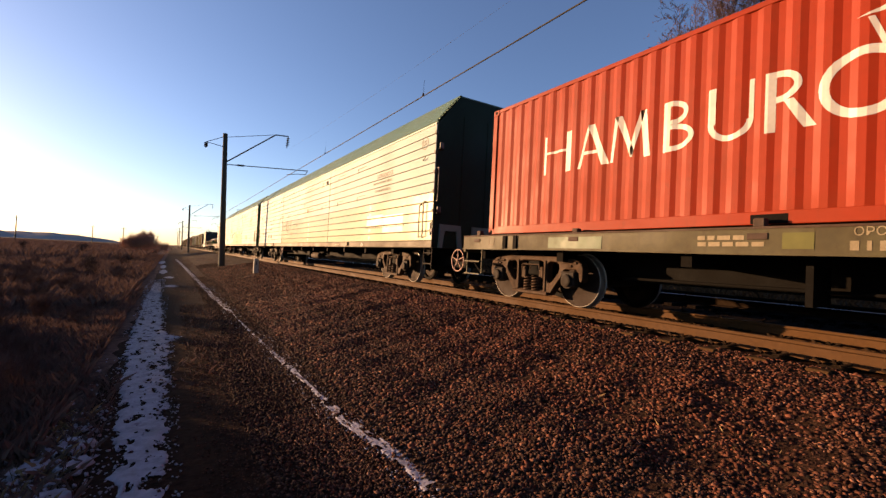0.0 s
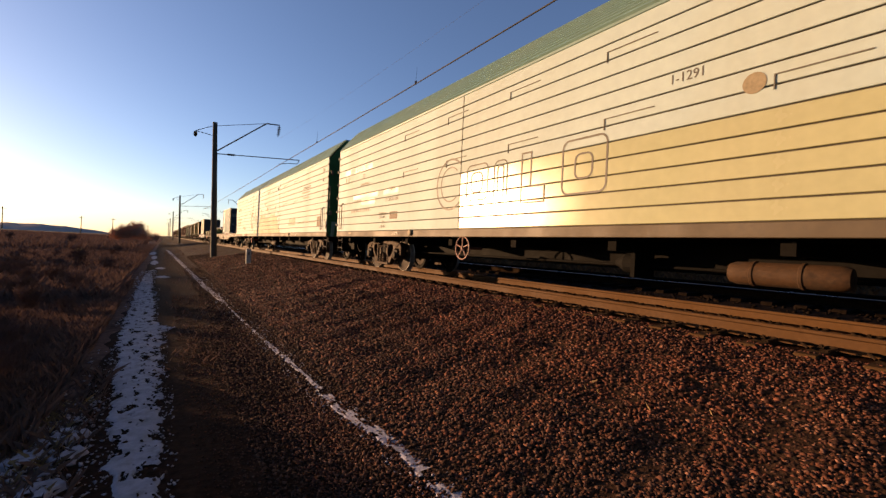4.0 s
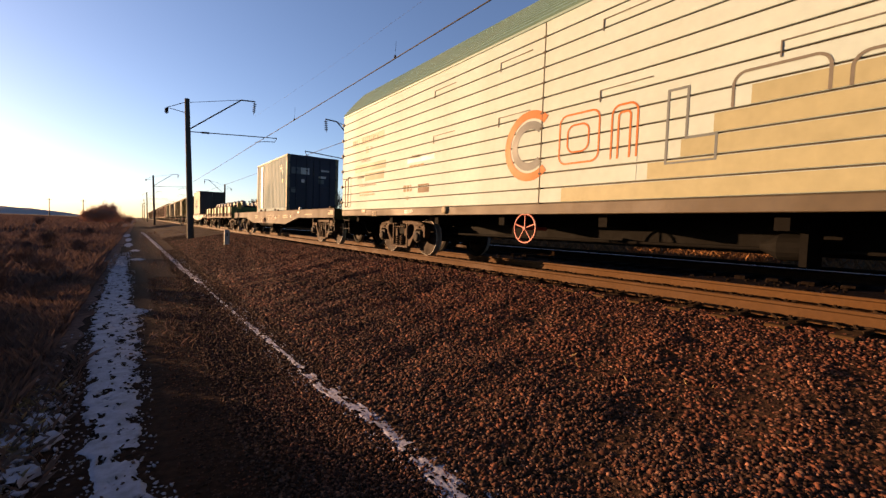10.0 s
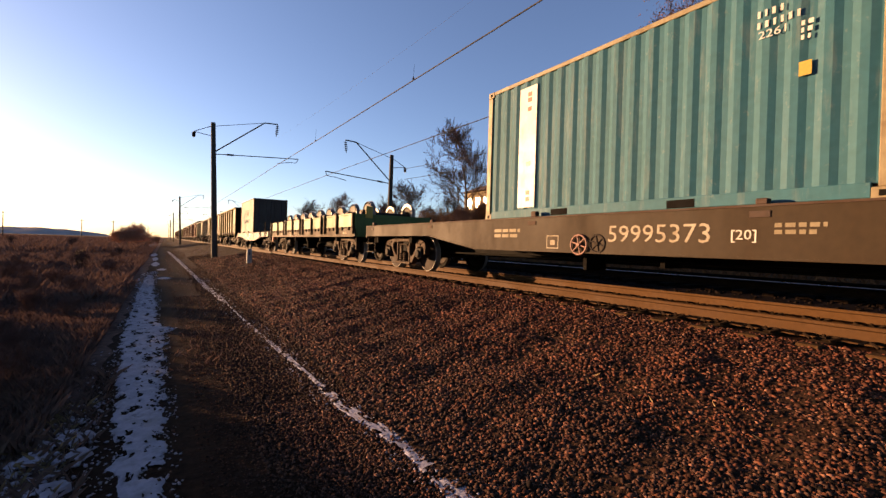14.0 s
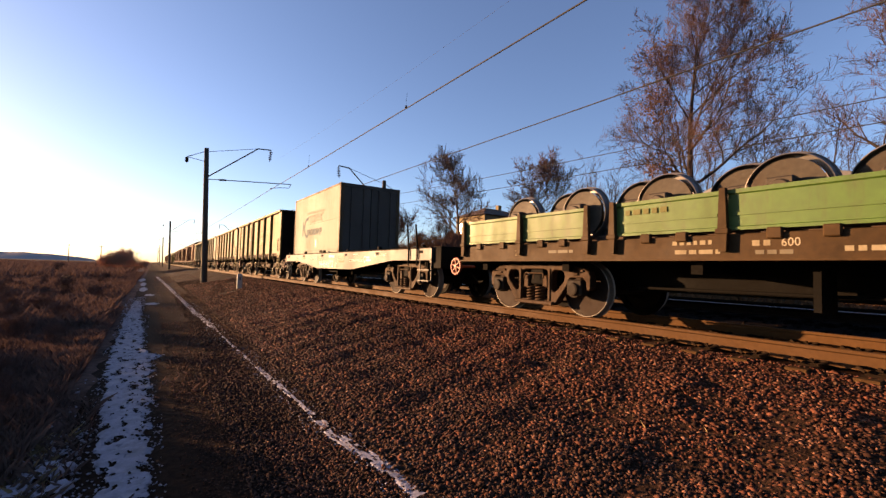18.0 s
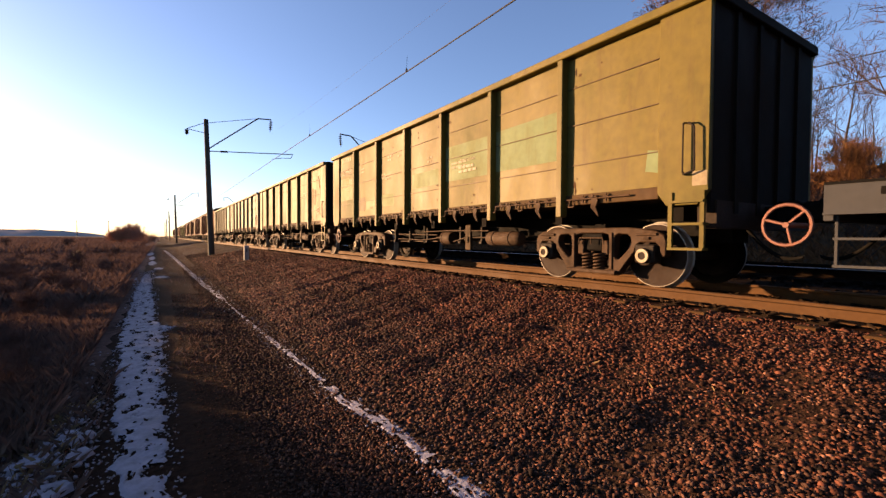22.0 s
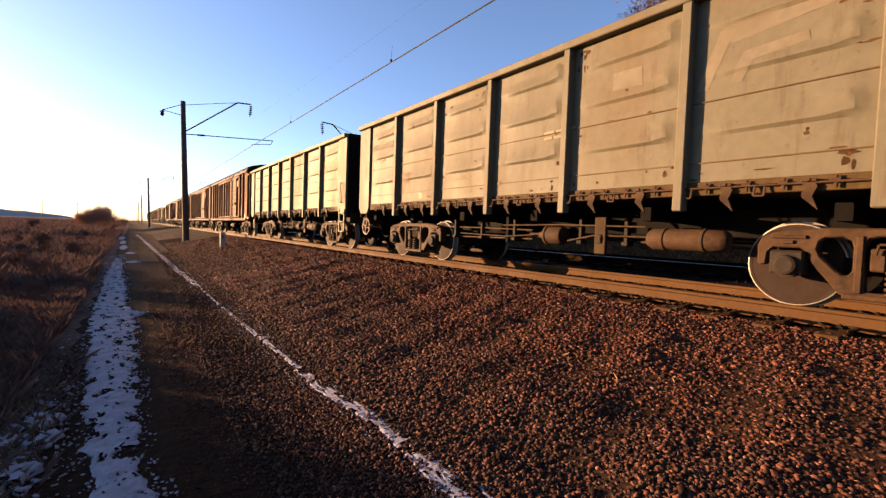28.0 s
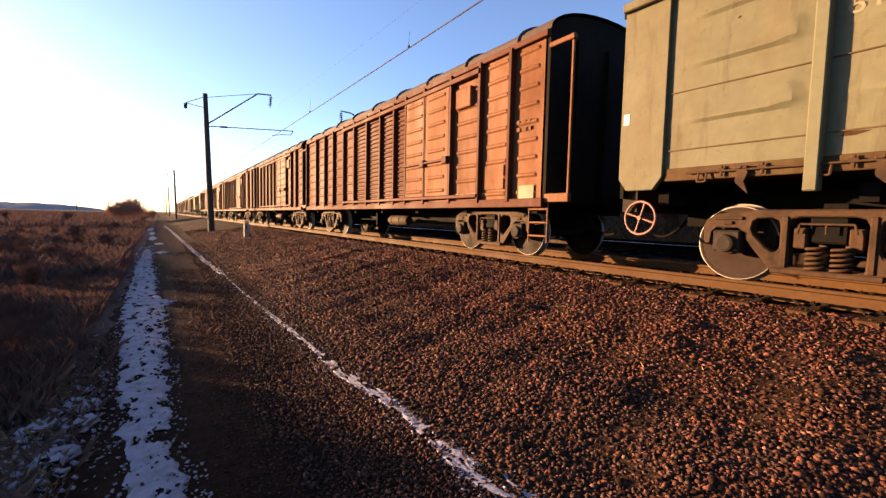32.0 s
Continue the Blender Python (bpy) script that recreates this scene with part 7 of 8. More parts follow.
    handwheel(w, -HW + 0.15, L + 0.42, 0.80, 0.17, M["signal_red"], 6, thick=0.026, label="bright red hand-brake wheel")
    # load: worn wheelsets laid across the deck
    k, y = 0, -L + 0.75
    while y < L - 0.6:
        ws = thing("spare_wheelset", "rusty spare railway wheelset lying on the green wagon", "wheelset", "wheelsets on the wagon", (XT, m + y, RAIL + 1.275 + WR))
        ox = 0.32 if k % 2 else 0.0
        part("axle", axle_mesh(), None, ws).location = (ox * 0.7 + 0.12, 0, 0)
        for s in (-1, 1):
            for me in (load_wheel_mesh(), load_tyre_mesh()):
                q = part(me.name.split(".")[0], me, None, ws)
                q.matrix_basis = Matrix.Translation((s * 0.79 + ox * 0.7 + 0.12, 0, 0)) @ (Matrix() if s < 0 else Matrix.Rotation(math.pi, 4, "Z"))
        bx = part("axle_box", load_box_mesh(), None, ws)
        bx.location = (ox * 0.7 + 0.12 - 0.98, 0, 0)
        MOVERS.append((ws, m + y, 0.0, RAIL + 1.275 + WR))
        y += 0.93 if k % 2 else 0.52
        k += 1
    return w


@once
def load_wheel_mesh():
    bm = bmesh.new()
    turned(bm, [(-0.15, 0.03), (-0.15, 0.075), (-0.10, 0.08), (-0.095, 0.13), (-0.03, 0.15), (0.02, 0.20), (0.045, 0.33), (0.02, 0.365), (-0.055, 0.378), (-0.066, 0.385)], 36)
    return mesh_of(bm, "wheel", M["old_wheel"])


@once
def load_box_mesh():
    bm = bmesh.new()
    turned(bm, [(-0.13, 0.04), (-0.13, 0.10), (-0.11, 0.12), (0.08, 0.13), (0.10, 0.10)], 14)
    box(bm, -0.10, 0.08, -0.14, 0.14, 0.05, 0.15, 0.02)
    return mesh_of(bm, "axle_box", M["old_wheel"])


@once
def load_tyre_mesh():
    me = tyre_mesh().copy()
    me.name = "tyre"
    me.materials.clear()
    me.materials.append(M["old_tyre"])
    return me


# ---------------------------------------------------------------- open wagons
SKINS = {}


def decal(w, points, material, name="emblem", label="", lift=0.003):
    """Paint that follows the dented side panels of an open wagon: a polygon (y, z) laid on their sheet."""
    bm = bmesh.new()
    bm.faces.new([bm.verts.new((0, y, z)) for y, z in points])
    for ya, yb, cols, rows, grid in SKINS[w.name]:
        if max(p[0] for p in points) < ya or min(p[0] for p in points) > yb:
            continue
        for axis, lines in ((Vector((0, 1, 0)), cols), (Vector((0, 0, 1)), rows)):
            for c in lines:
                bmesh.ops.bisect_plane(bm, geom=bm.verts[:] + bm.edges[:] + bm.faces[:], plane_co=axis * c, plane_no=axis)
    for v in bm.verts:
        for ya, yb, cols, rows, grid in SKINS[w.name]:
            if ya - 1e-4 <= v.co.y <= yb + 1e-4:
                j = min(max(int(np.searchsorted(cols, v.co.y)) - 1, 0), len(cols) - 2)
                i = min(max(int(np.searchsorted(rows, v.co.z)) - 1, 0), len(rows) - 2)
                q = [Vector(grid[i + d][j + g]) for d in (0, 1) for g in (0, 1)]
                f, g = (v.co.y - cols[j]) / (cols[j + 1] - cols[j]), (v.co.z - rows[i]) / (rows[i + 1] - rows[i])
                p = q[0].lerp(q[1], f).lerp(q[2].lerp(q[3], f), g)
                v.co = (p.x - lift, v.co.y, p.z)
                break
    bmesh.ops.triangulate(bm, faces=bm.faces[:])
    for f in bm.faces:
        if f.normal.x > 0:
            f.normal_flip()
    ob = part(name, bm, material, w, label)
    smooth(ob)
    return ob



def gondola(label, u0, u1, b0, b1, body, pressed=False, patches=(), numbers=None, seed=1, spin=True, white=False):
    w = wagon_root("open_wagon", label, u0, u1, "train wagons")
    m, L = (u0 + u1) / 2, (u1 - u0) / 2
    SW, PW, Z0, Z1 = 1.45, 1.575, 1.28, 3.51
    rnd = random.Random(seed)
    skin = SKINS.setdefault(w.name, [])
    e, er = 2.20, 2.148                                  # from the ends to the first and last post
    ys = [-L + 0.02] + [-L + e + (2 * L - e - er) * k / 5 for k in range(6)] + [L - 0.02]
    for s in (-1, 1):
        # sheets between the posts
        for k in range(7):
            ya, yb = ys[k], ys[k + 1]
            ztop = Z1 - 0.05
            bm = bmesh.new()
            x = s * SW
            va, vb = ya + (0.62 if k == 0 else 0.07), yb - (0.62 if k == 6 else 0.07)
            deep = 0.036 if pressed else 0.0
            up = 0.12 if pressed else 0.0
            wide = vb - va                               # (place, height of the pressing, upward hook)
            cols = [(ya, 0, 0), (va, 0, 0), (va + 0.09, 0, 0.9), (va + 0.155, 1, 1), (va + 0.24, 1, 0.9), (va + 0.36, 1, 0), (va + wide * 0.42, 0.95, 0), (va + wide * 0.56, 0.85, 0), (va + wide * 0.70, 0.7, 0), (vb - 0.24, 0.5, 0), (vb - 0.10, 0, 0), (vb, 0, 0), (yb, 0, 0)]
            rows = [(Z0, 0, 0), (1.45, 0, 0), (1.62, 0, 0)]
            for zc in (1.93, 2.58, 3.12):
                rows += [(zc - 0.16, 0, 0), (zc - 0.060, 0, 0), (zc - 0.02, 1, up * 0.2), (zc + 0.03, 0.85, up), (zc + 0.11, 0, up)]
            rows += [(3.30, 0, 0), (ztop, 0, 0)]
            grid = [[(x + s * (deep * a * b + 0.007 * noise.noise(Vector((y * 1.3 + seed, z * 1.5, s * 2.0))) + 0.003 * noise.noise(Vector((y * 5.1, z * 5.5, seed)))), y, z + h * g) for y, b, g in cols] for z, a, h in rows]
            vs = [[bm.verts.new(q) for q in line] for line in grid]
            if s < 0:
                skin.append((ya, yb, [c[0] for c in cols], [r[0] for r in rows], grid))
            for i in range(len(rows) - 1):
                for j in range(len(cols) - 1):
                    bm.faces.new((vs[i][j], vs[i][j + 1], vs[i + 1][j + 1], vs[i + 1][j]))
            sh = part("side_panel", bm, body, w)
            smooth(sh, 25)
            # pressed joints of the sheet
            if s < 0:
                bm = bmesh.new()
                for g in ((0.135, 0.455) if pressed else (0.24, 0.52, 0.78)):
                    z = Z0 + (ztop - Z0) * g
                    box(bm, x - 0.016, x + 0.012, va, vb, z - 0.006, z + 0.006)
                part("seam", bm, M["umber"], sh)
        # posts
        for k in range(8):
            y = ys[k]
            if k in (0, 7):
                continue
            bm = bmesh.new()
            strip(bm, [(y - 0.058, 1.02), (y + 0.058, 1.02), (y + 0.058, Z1 - 0.06), (y - 0.058, Z1 - 0.06)], s * (PW - 0.002), s * (SW - 0.02))
            bmesh.ops.bevel(bm, geom=bm.edges[:], offset=0.012, segments=1, affect="EDGES")
            part("side_post", bm, body, w)
        for k in (-1, 1):                                # corner panel, chamfered at the foot
            bm = bmesh.new()
            y0_, y1_ = sorted((k * L, k * (L - 0.62)))
            strip(bm, [(y0_ + 0.12, 1.10), (y1_ - 0.12, 1.10), (y1_, 1.26), (y1_, Z1 - 0.06), (y0_, Z1 - 0.06), (y0_, 1.26)], s * (SW + 0.055), s * (SW - 0.03))
            bmesh.ops.bevel(bm, geom=bm.edges[:], offset=0.008, segments=1, affect="EDGES")
            part("corner_panel", bm, body, w)
        bm = bmesh.new()
        box(bm, s * (PW + 0.015), s * (SW - 0.05), -L, L, Z1 - 0.065, Z1 + 0.05, 0.012)
        part("top_rail", bm, body, w)
        bm = bmesh.new()
        box(bm, s * (SW + 0.015), s * (SW - 0.07), -L + 0.63, L - 0.63, 1.20, Z0 + 0.075, 0.008)
        part("side_sill", bm, M["rusty_sill"], w, "rust-brown lower sill")
        # hatch hooks along the lower edge
        if s < 0:
            for k in range(7):
                for f in (0.30, 0.72):
                    y = ys[k] + (ys[k + 1] - ys[k]) * f
                    if abs(abs(y) - L) < 0.75:
                        continue
                    h = part("hatch_hook", hook_mesh(), None, w)
                    h.matrix_basis = Matrix.Translation((-SW - 0.005, y, 1.22)) @ Matrix.Diagonal((1.0, 1.3, 1.05, 1))
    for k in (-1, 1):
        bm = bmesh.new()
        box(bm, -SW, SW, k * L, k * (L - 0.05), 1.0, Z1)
        e = part("end_wall", bm, M["sooty"], w, "end wall darkened for the shade it stands in")
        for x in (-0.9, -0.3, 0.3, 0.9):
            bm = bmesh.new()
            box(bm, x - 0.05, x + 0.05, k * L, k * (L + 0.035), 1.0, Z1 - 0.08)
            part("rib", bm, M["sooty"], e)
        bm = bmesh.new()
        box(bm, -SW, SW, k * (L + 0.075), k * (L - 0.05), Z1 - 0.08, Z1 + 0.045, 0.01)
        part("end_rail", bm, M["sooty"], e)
        bm = bmesh.new()
        box(bm, -SW + 0.1, SW - 0.1, k * (L + 0.02), k * (L - 0.2), 0.82, 1.15)
        part("end_beam", bm, M["iron"], w)
    # floor
    bm = bmesh.new()
    box(bm, -SW + 0.05, SW - 0.05, -L + 0.05, L - 0.05, 1.22, 1.28)
    part("floor", bm, M["iron"], w)
    # grab rails and steps at the leading end, on the near side
    bm = bmesh.new()
    yg, xg = -L + 0.20, -SW - 0.12
    pipe(bm, [(xg + 0.06, yg + 0.08, 2.08), (xg, yg + 0.07, 2.06), (xg, yg + 0.07, 1.49), (xg + 0.06, yg + 0.07, 1.46), (xg, yg + 0.06, 1.46), (xg, yg - 0.07, 1.50), (xg, yg - 0.06, 2.00), (xg, yg, 2.06), (xg + 0.06, yg + 0.05, 2.07)], 0.011)
    part("grab_rail", bm, M["iron"], w)
    bm = bmesh.new()
    for yy in (-L + 0.06, -L + 0.44):
        box(bm, -SW - 0.075, -SW - 0.035, yy - 0.025, yy + 0.025, 0.56, 1.26)
    for z in (0.57, 0.87, 1.14):
        box(bm, -SW - 0.095, -SW + 0.05, -L + 0.04, -L + 0.46, z - 0.015, z + 0.015)
    part("step", bm, body, w)
    handwheel(w, -SW + 0.06, L - 0.28, 0.74, 0.22, M["faded_red"], 4, label="worn red hand-brake wheel")
    for (y0_, y1_, z0_, z1_, mt) in patches:
        jag = [rnd.uniform(-0.02, 0.02) for k in range(8)]
        decal(w, [(y0_ + jag[0], z0_ + jag[1]), (y1_ + jag[2], z0_ + jag[3]), (y1_ + jag[4], z1_ + jag[5]), (y0_ + jag[6], z1_ + jag[7])], M[mt], "repainted_patch")
    if numbers:
        words, y, z, width, cap = numbers
        fitted(words, w, -SW - (0.010 if pressed else 0.007), y, z, width, cap, M["pale_tint"] if pressed and words[1] == "0" else M["faded"] if pressed else M["chalk"])
    bars(w, -SW - 0.010, rnd.uniform(-2, 1), 2.27, 0.7, 0.045, M["faded"], 2, 0.9, 3, seed + 5)
    underframe(w, -L + 0.2, L - 0.2, False, 1.1, "black", 1.35)
    if spin:
        brake_gear(w)
    for b in (b0, b1):
        bogie(w, b - m, spin, False, white)
    couplings(w, -L, L)
    return w


@once
def hook_mesh():
    bm = bmesh.new()
    plate(bm, [(-0.03, 0.08), (0.025, 0.10), (0.03, 0.04), (0.012, 0.0), (0.035, -0.04), (0.03, -0.08), (-0.07, -0.20), (-0.03, -0.07), (-0.06, 0.02)], [], -0.06, -0.03)
    box(bm, -0.08, 0.0, -0.06, 0.04, 0.06, 0.09, 0.008)
    rod(bm, (-0.09, 0.0, 0.08), (-0.02, 0.0, 0.08), 0.018, 8)
    for d in (-0.16, 0.15):
        box(bm, -0.06, 0.0, d - 0.035, d + 0.035, 0.05, 0.085, 0.008)
        rod(bm, (-0.045, d, 0.0), (-0.045, d, 0.11), 0.013, 6)
    rod(bm, (-0.05, -0.45, 0.055), (-0.05, 0.45, 0.055), 0.012, 6)
    pipe(bm, [(-0.04, 0.27, 0.06), (-0.07, 0.27, -0.05), (-0.07, 0.34, -0.05), (-0.04, 0.34, 0.06)], 0.010)
    return mesh_of(bm, "hatch_hook", M["bogie"])


# ---------------------------------------------------------------- boxcars


def pressed_sheet(bm, x, s, ya, yb, z0, z1, rows, depth, half):
    """A steel sheet with pressed level ribs that run out before its edges; outwards is s."""
    cols = [(ya, 0.0), (ya + 0.10, 0.0), (ya + 0.14, 1.0), (yb - 0.14, 1.0), (yb - 0.10, 0.0), (yb, 0.0)]
    zs = [(z0, 0.0)]
    for r in range(rows):
        zc = z0 + 0.12 + (z1 - z0 - 0.24) * r / (rows - 1)
        zs += [(zc - half, 0.0), (zc - half * 0.35, 1.0), (zc + half * 0.35, 1.0), (zc + half, 0.0)]
    zs.append((z1, 0.0))
    vs = [[bm.verts.new((x + s * depth * d * e, y, z)) for y, e in cols] for z, d in zs]
    for i in range(len(zs) - 1):
        for j in range(len(cols) - 1):
            bm.faces.new((vs[i][j], vs[i][j + 1], vs[i + 1][j + 1], vs[i + 1][j]))


def boxcar(label, u0, u1, b0, b1, body, pale, near=True, spin=True):
    w = wagon_root("boxcar", label, u0, u1, "train wagons")
    m, L = (u0 + u1) / 2, (u1 - u0) / 2
    SW, Z0, Z1, ZR = 1.44, 1.0, 3.72, 4.20
    # bays: (from, to, kind) measured from the leading end
    bays = [(0.08, 0.88), (0.88, 1.80), (1.80, 2.85), (2.85, 4.0), (4.0, 4.95), (4.95, 5.65), (5.65, 6.55), (6.55, 7.55), (7.55, 8.6), (8.6, 9.6), (9.6, 10.7), (10.7, 11.7), (11.7, 12.8), (12.8, 14.2)]
    sc = 2 * L / 14.28
    for s in (-1, 1):
        for k, (a, b) in enumerate(bays):
            ya, yb = -L + a * sc, -L + b * sc
            bm = bmesh.new()
            louvre = 5 <= k <= 8
            nz = 26 if louvre else 20
            rows = 21 if louvre else 9
            x = s * SW
            pressed_sheet(bm, x, s, ya + 0.03, yb - 0.03, Z0 + 0.04, Z1 - 0.04, rows, 0.04 if louvre else 0.026, 0.036 if louvre else 0.045)
            p = part("side_panel", bm, pale if (k in (0, 1, 2, 3, 4) and near and s < 0) else body, w)
            bm = bmesh.new()
            box(bm, x - s * 0.01, x + s * 0.115, yb - 0.04, yb + 0.04, Z0, Z1 - 0.02, 0.008)
            part("side_post", bm, body, w)
        bm = bmesh.new()
        box(bm, s * (SW - 0.06), s * (SW + 0.09), -L, L, Z0 - 0.10, Z0 + 0.05, 0.01)
        part("side_sill", bm, body, w)
        bm = bmesh.new()
        box(bm, s * (SW - 0.06), s * (SW + 0.08), -L, L, Z1 - 0.06, Z1 + 0.04, 0.01)
        part("eave_rail", bm, body, w)
    # sliding door with its rails
    d0, d1 = -L + 2.0 * sc, -L + 4.98 * sc
    bm = bmesh.new()
    box(bm, -SW - 0.14, -SW - 0.02, d0 - 0.2, -L + 9.6 * sc, Z1 - 0.22, Z1 - 0.12, 0.01)
    box(bm, -SW - 0.14, -SW - 0.02, d0 - 0.2, -L + 9.6 * sc, Z0 + 0.10, Z0 + 0.17, 0.01)
    part("door_rail", bm, body, w)
    for a, b in ((d0 + 0.9, (d0 + d1) / 2 + 0.4), ((d0 + d1) / 2 + 0.43, d1)):
        bm = bmesh.new()
        pressed_sheet(bm, -SW - 0.10, -1, a, b, Z0 + 0.18, Z1 - 0.22, 8, 0.026, 0.045)
        d = part("sliding_door", bm, pale if near else body, w, "weathered sliding door with pressed ribs")
        bm = bmesh.new()
        rod(bm, (-SW - 0.15, a + 0.05, 1.95), (-SW - 0.15, b - 0.05, 1.95), 0.03, 6)
        box(bm, -SW - 0.19, -SW - 0.10, a - 0.08, a + 0.12, 1.86, 2.02, 0.02)
        part("door_latch", bm, body, d)
    bm = bmesh.new()
    box(bm, -SW - 0.10, -SW + 0.01, -L + 2.1 * sc, -L + 2.65 * sc, 2.95, 3.35, 0.02)
    part("vent_hatch", bm, pale if near else body, w)
    # ends
    for k in (-1, 1):
        bm = bmesh.new()
        prof = [(-SW, Z0 - 0.05), (SW, Z0 - 0.05), (SW, Z1), *[(SW * math.cos(radians(a)), Z1 + (ZR - Z1) * math.sin(radians(a))) for a in range(15, 180, 15)], (-SW, Z1)]
        vs = [[bm.verts.new((x, k * (L - d), z)) for x, z in prof] for d in (0.0, 0.06)]
        bm.faces.new(vs[0])
        bm.faces.new(vs[1][::-1])
        for j in range(len(prof)):
            bm.faces.new((vs[0][j], vs[0][(j + 1) % len(prof)], vs[1][(j + 1) % len(prof)], vs[1][j]))
        for x in (-0.8, 0, 0.8):
            box(bm, x - 0.06, x + 0.06, k * L, k * (L + 0.08), 1.0, 3.7)
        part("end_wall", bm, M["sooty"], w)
    # ladder post at the leading end
    bm = bmesh.new()
    box(bm, -SW + 0.02, -SW + 0.06, -L - 0.47, -L - 0.42, 1.0, 3.55, 0.01)
    box(bm, -SW - 0.02, -SW + 0.06, -L - 0.50, -L + 0.02, 3.47, 3.55, 0.01)
    box(bm, -SW - 0.02, -SW + 0.06, -L - 0.50, -L + 0.02, 0.98, 1.12, 0.01)
    part("end_frame", bm, pale, w)
    # curved roof with cross battens
    bm = bmesh.new()
    arc = [(-(SW + 0.07) * math.cos(radians(a)), Z1 + 0.03 + (ZR - Z1) * math.sin(radians(a))) for a in range(0, 181, 12)]
    a_ = [bm.verts.new((x, -L - 0.06, z)) for x, z in arc]
    b_ = [bm.verts.new((x, L + 0.06, z)) for x, z in arc]
    for j in range(len(arc) - 1):
        bm.faces.new((a_[j], a_[j + 1], b_[j + 1], b_[j]))
    part("roof", bm, M["roof"], w)
    for k in range(9):
        y = -L + 0.7 + (2 * L - 1.4) * k / 8
        bm = bmesh.new()
        for p, q in zip(arc, arc[1:]):
            rod(bm, (p[0], y, p[1] + 0.015), (q[0], y, q[1] + 0.015), 0.035, 4)
        part("roof_batten", bm, M["roof"], w)
    ladder(w, -SW + 0.02, -L - 0.05, -L + 0.38, 0.3, 0.98, 3, pale, 0.018, "step")
    if near:
        for (y0_, y1_, z0_, z1_, mt) in ((-L + 0.25, -L + 0.62, 1.05, 1.28, "faded"), (-L + 1.05, -L + 1.6, 1.25, 1.7, "oxide_pale")):
            patch(w, -SW - 0.025, y0_, y1_, z0_, z1_, M[mt])
        bars(w, -SW - 0.03, -L + 0.75, 2.35, 0.45, 0.07, M["oxide_pale"], 2, 0.8, 4, 33)
        bars(w, -SW - 0.03, -L + 2.6, 1.12, 1.1, 0.07, M["faded"], 1, 0.8, 7, 34)
    underframe(w, -L + 0.2, L - 0.2, True, 0.98, "black", 1.3)
    for b in (b0, b1):
        bogie(w, b - m, spin)
    couplings(w, -L, L)
    return w

# ---------------------------------------------------------------- the train, from the front to the rear
# red container on an olive flat
w = flat_wagon("olive flat wagon carrying a long red container", -6.0, 7.92, -3.6, 6.085, M["olive"], M["deck"], 1.40, 1.22, 0.93, 0.95)
m = 0.96
fitted("ОРСК", w, -1.404, 1.46 - m, 1.13, 0.30, 0.08, M["faded"])
bars(w, -1.402, 1.48 - m, 0.99, 0.32, 0.09, M["faded"], 1, 0.5, 5, 40)
bars(w, -1.402, 2.89 - m, 1.10, 0.80, 0.05, M["faded"], 2, 0.5, 6, 41)
patch(w, -1.402, 4.29 - m, 5.38 - m, 0.985, 1.17, M["mint"], "repainted_patch")
patch(w, -1.402, 1.75 - m, 2.02 - m, 1.0, 1.17, M["green_tint"], "repainted_patch")
for y_ in (6.22, 6.52):                                # black stake pockets
    bm = bmesh.new()
    box(bm, -1.43, -1.39, y_ - m - 0.05, y_ - m + 0.05, 0.96, 1.215, 0.006)
    part("stake_pocket", bm, M["black"], w)
bm = bmesh.new()
for y_, w_, z_, h_ in ((6.85, 0.18, 1.17, 0.012), (6.85, 0.18, 1.04, 0.012), (6.85, 0.012, 1.052, 0.118), (7.018, 0.012, 1.052, 0.118)):
    box(bm, -1.404, -1.401, y_ - m, y_ + w_ - m, z_, z_ + h_)
part("stencil", bm, M["umber"], w)
handwheel(w, -1.38, 8.15 - m, 0.70, 0.24, M["faded_red"], 5, label="red spoked hand-brake wheel")
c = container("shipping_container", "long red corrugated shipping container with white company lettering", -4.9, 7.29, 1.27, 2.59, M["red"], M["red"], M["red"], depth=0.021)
cm = (-4.9 + 7.29) / 2
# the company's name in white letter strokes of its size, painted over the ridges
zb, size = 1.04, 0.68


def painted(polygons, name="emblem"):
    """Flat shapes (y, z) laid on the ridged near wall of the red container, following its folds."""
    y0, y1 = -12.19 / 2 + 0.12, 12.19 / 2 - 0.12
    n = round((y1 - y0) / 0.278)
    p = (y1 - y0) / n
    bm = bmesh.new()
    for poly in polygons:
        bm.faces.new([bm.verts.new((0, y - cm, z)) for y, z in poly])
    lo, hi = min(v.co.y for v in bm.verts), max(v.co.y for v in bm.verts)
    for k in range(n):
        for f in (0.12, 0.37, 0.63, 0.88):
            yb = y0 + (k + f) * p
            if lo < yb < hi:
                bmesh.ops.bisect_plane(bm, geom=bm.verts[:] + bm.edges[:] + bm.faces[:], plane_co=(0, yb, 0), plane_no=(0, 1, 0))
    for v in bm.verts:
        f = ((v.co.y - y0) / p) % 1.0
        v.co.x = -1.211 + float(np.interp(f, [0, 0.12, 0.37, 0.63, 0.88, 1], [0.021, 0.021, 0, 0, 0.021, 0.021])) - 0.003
    part(name, bm, M["white"], c, "white painted stroke of the company's lettering")


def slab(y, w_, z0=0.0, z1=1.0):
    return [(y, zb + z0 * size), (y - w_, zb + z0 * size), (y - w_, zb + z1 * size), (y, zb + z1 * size)]


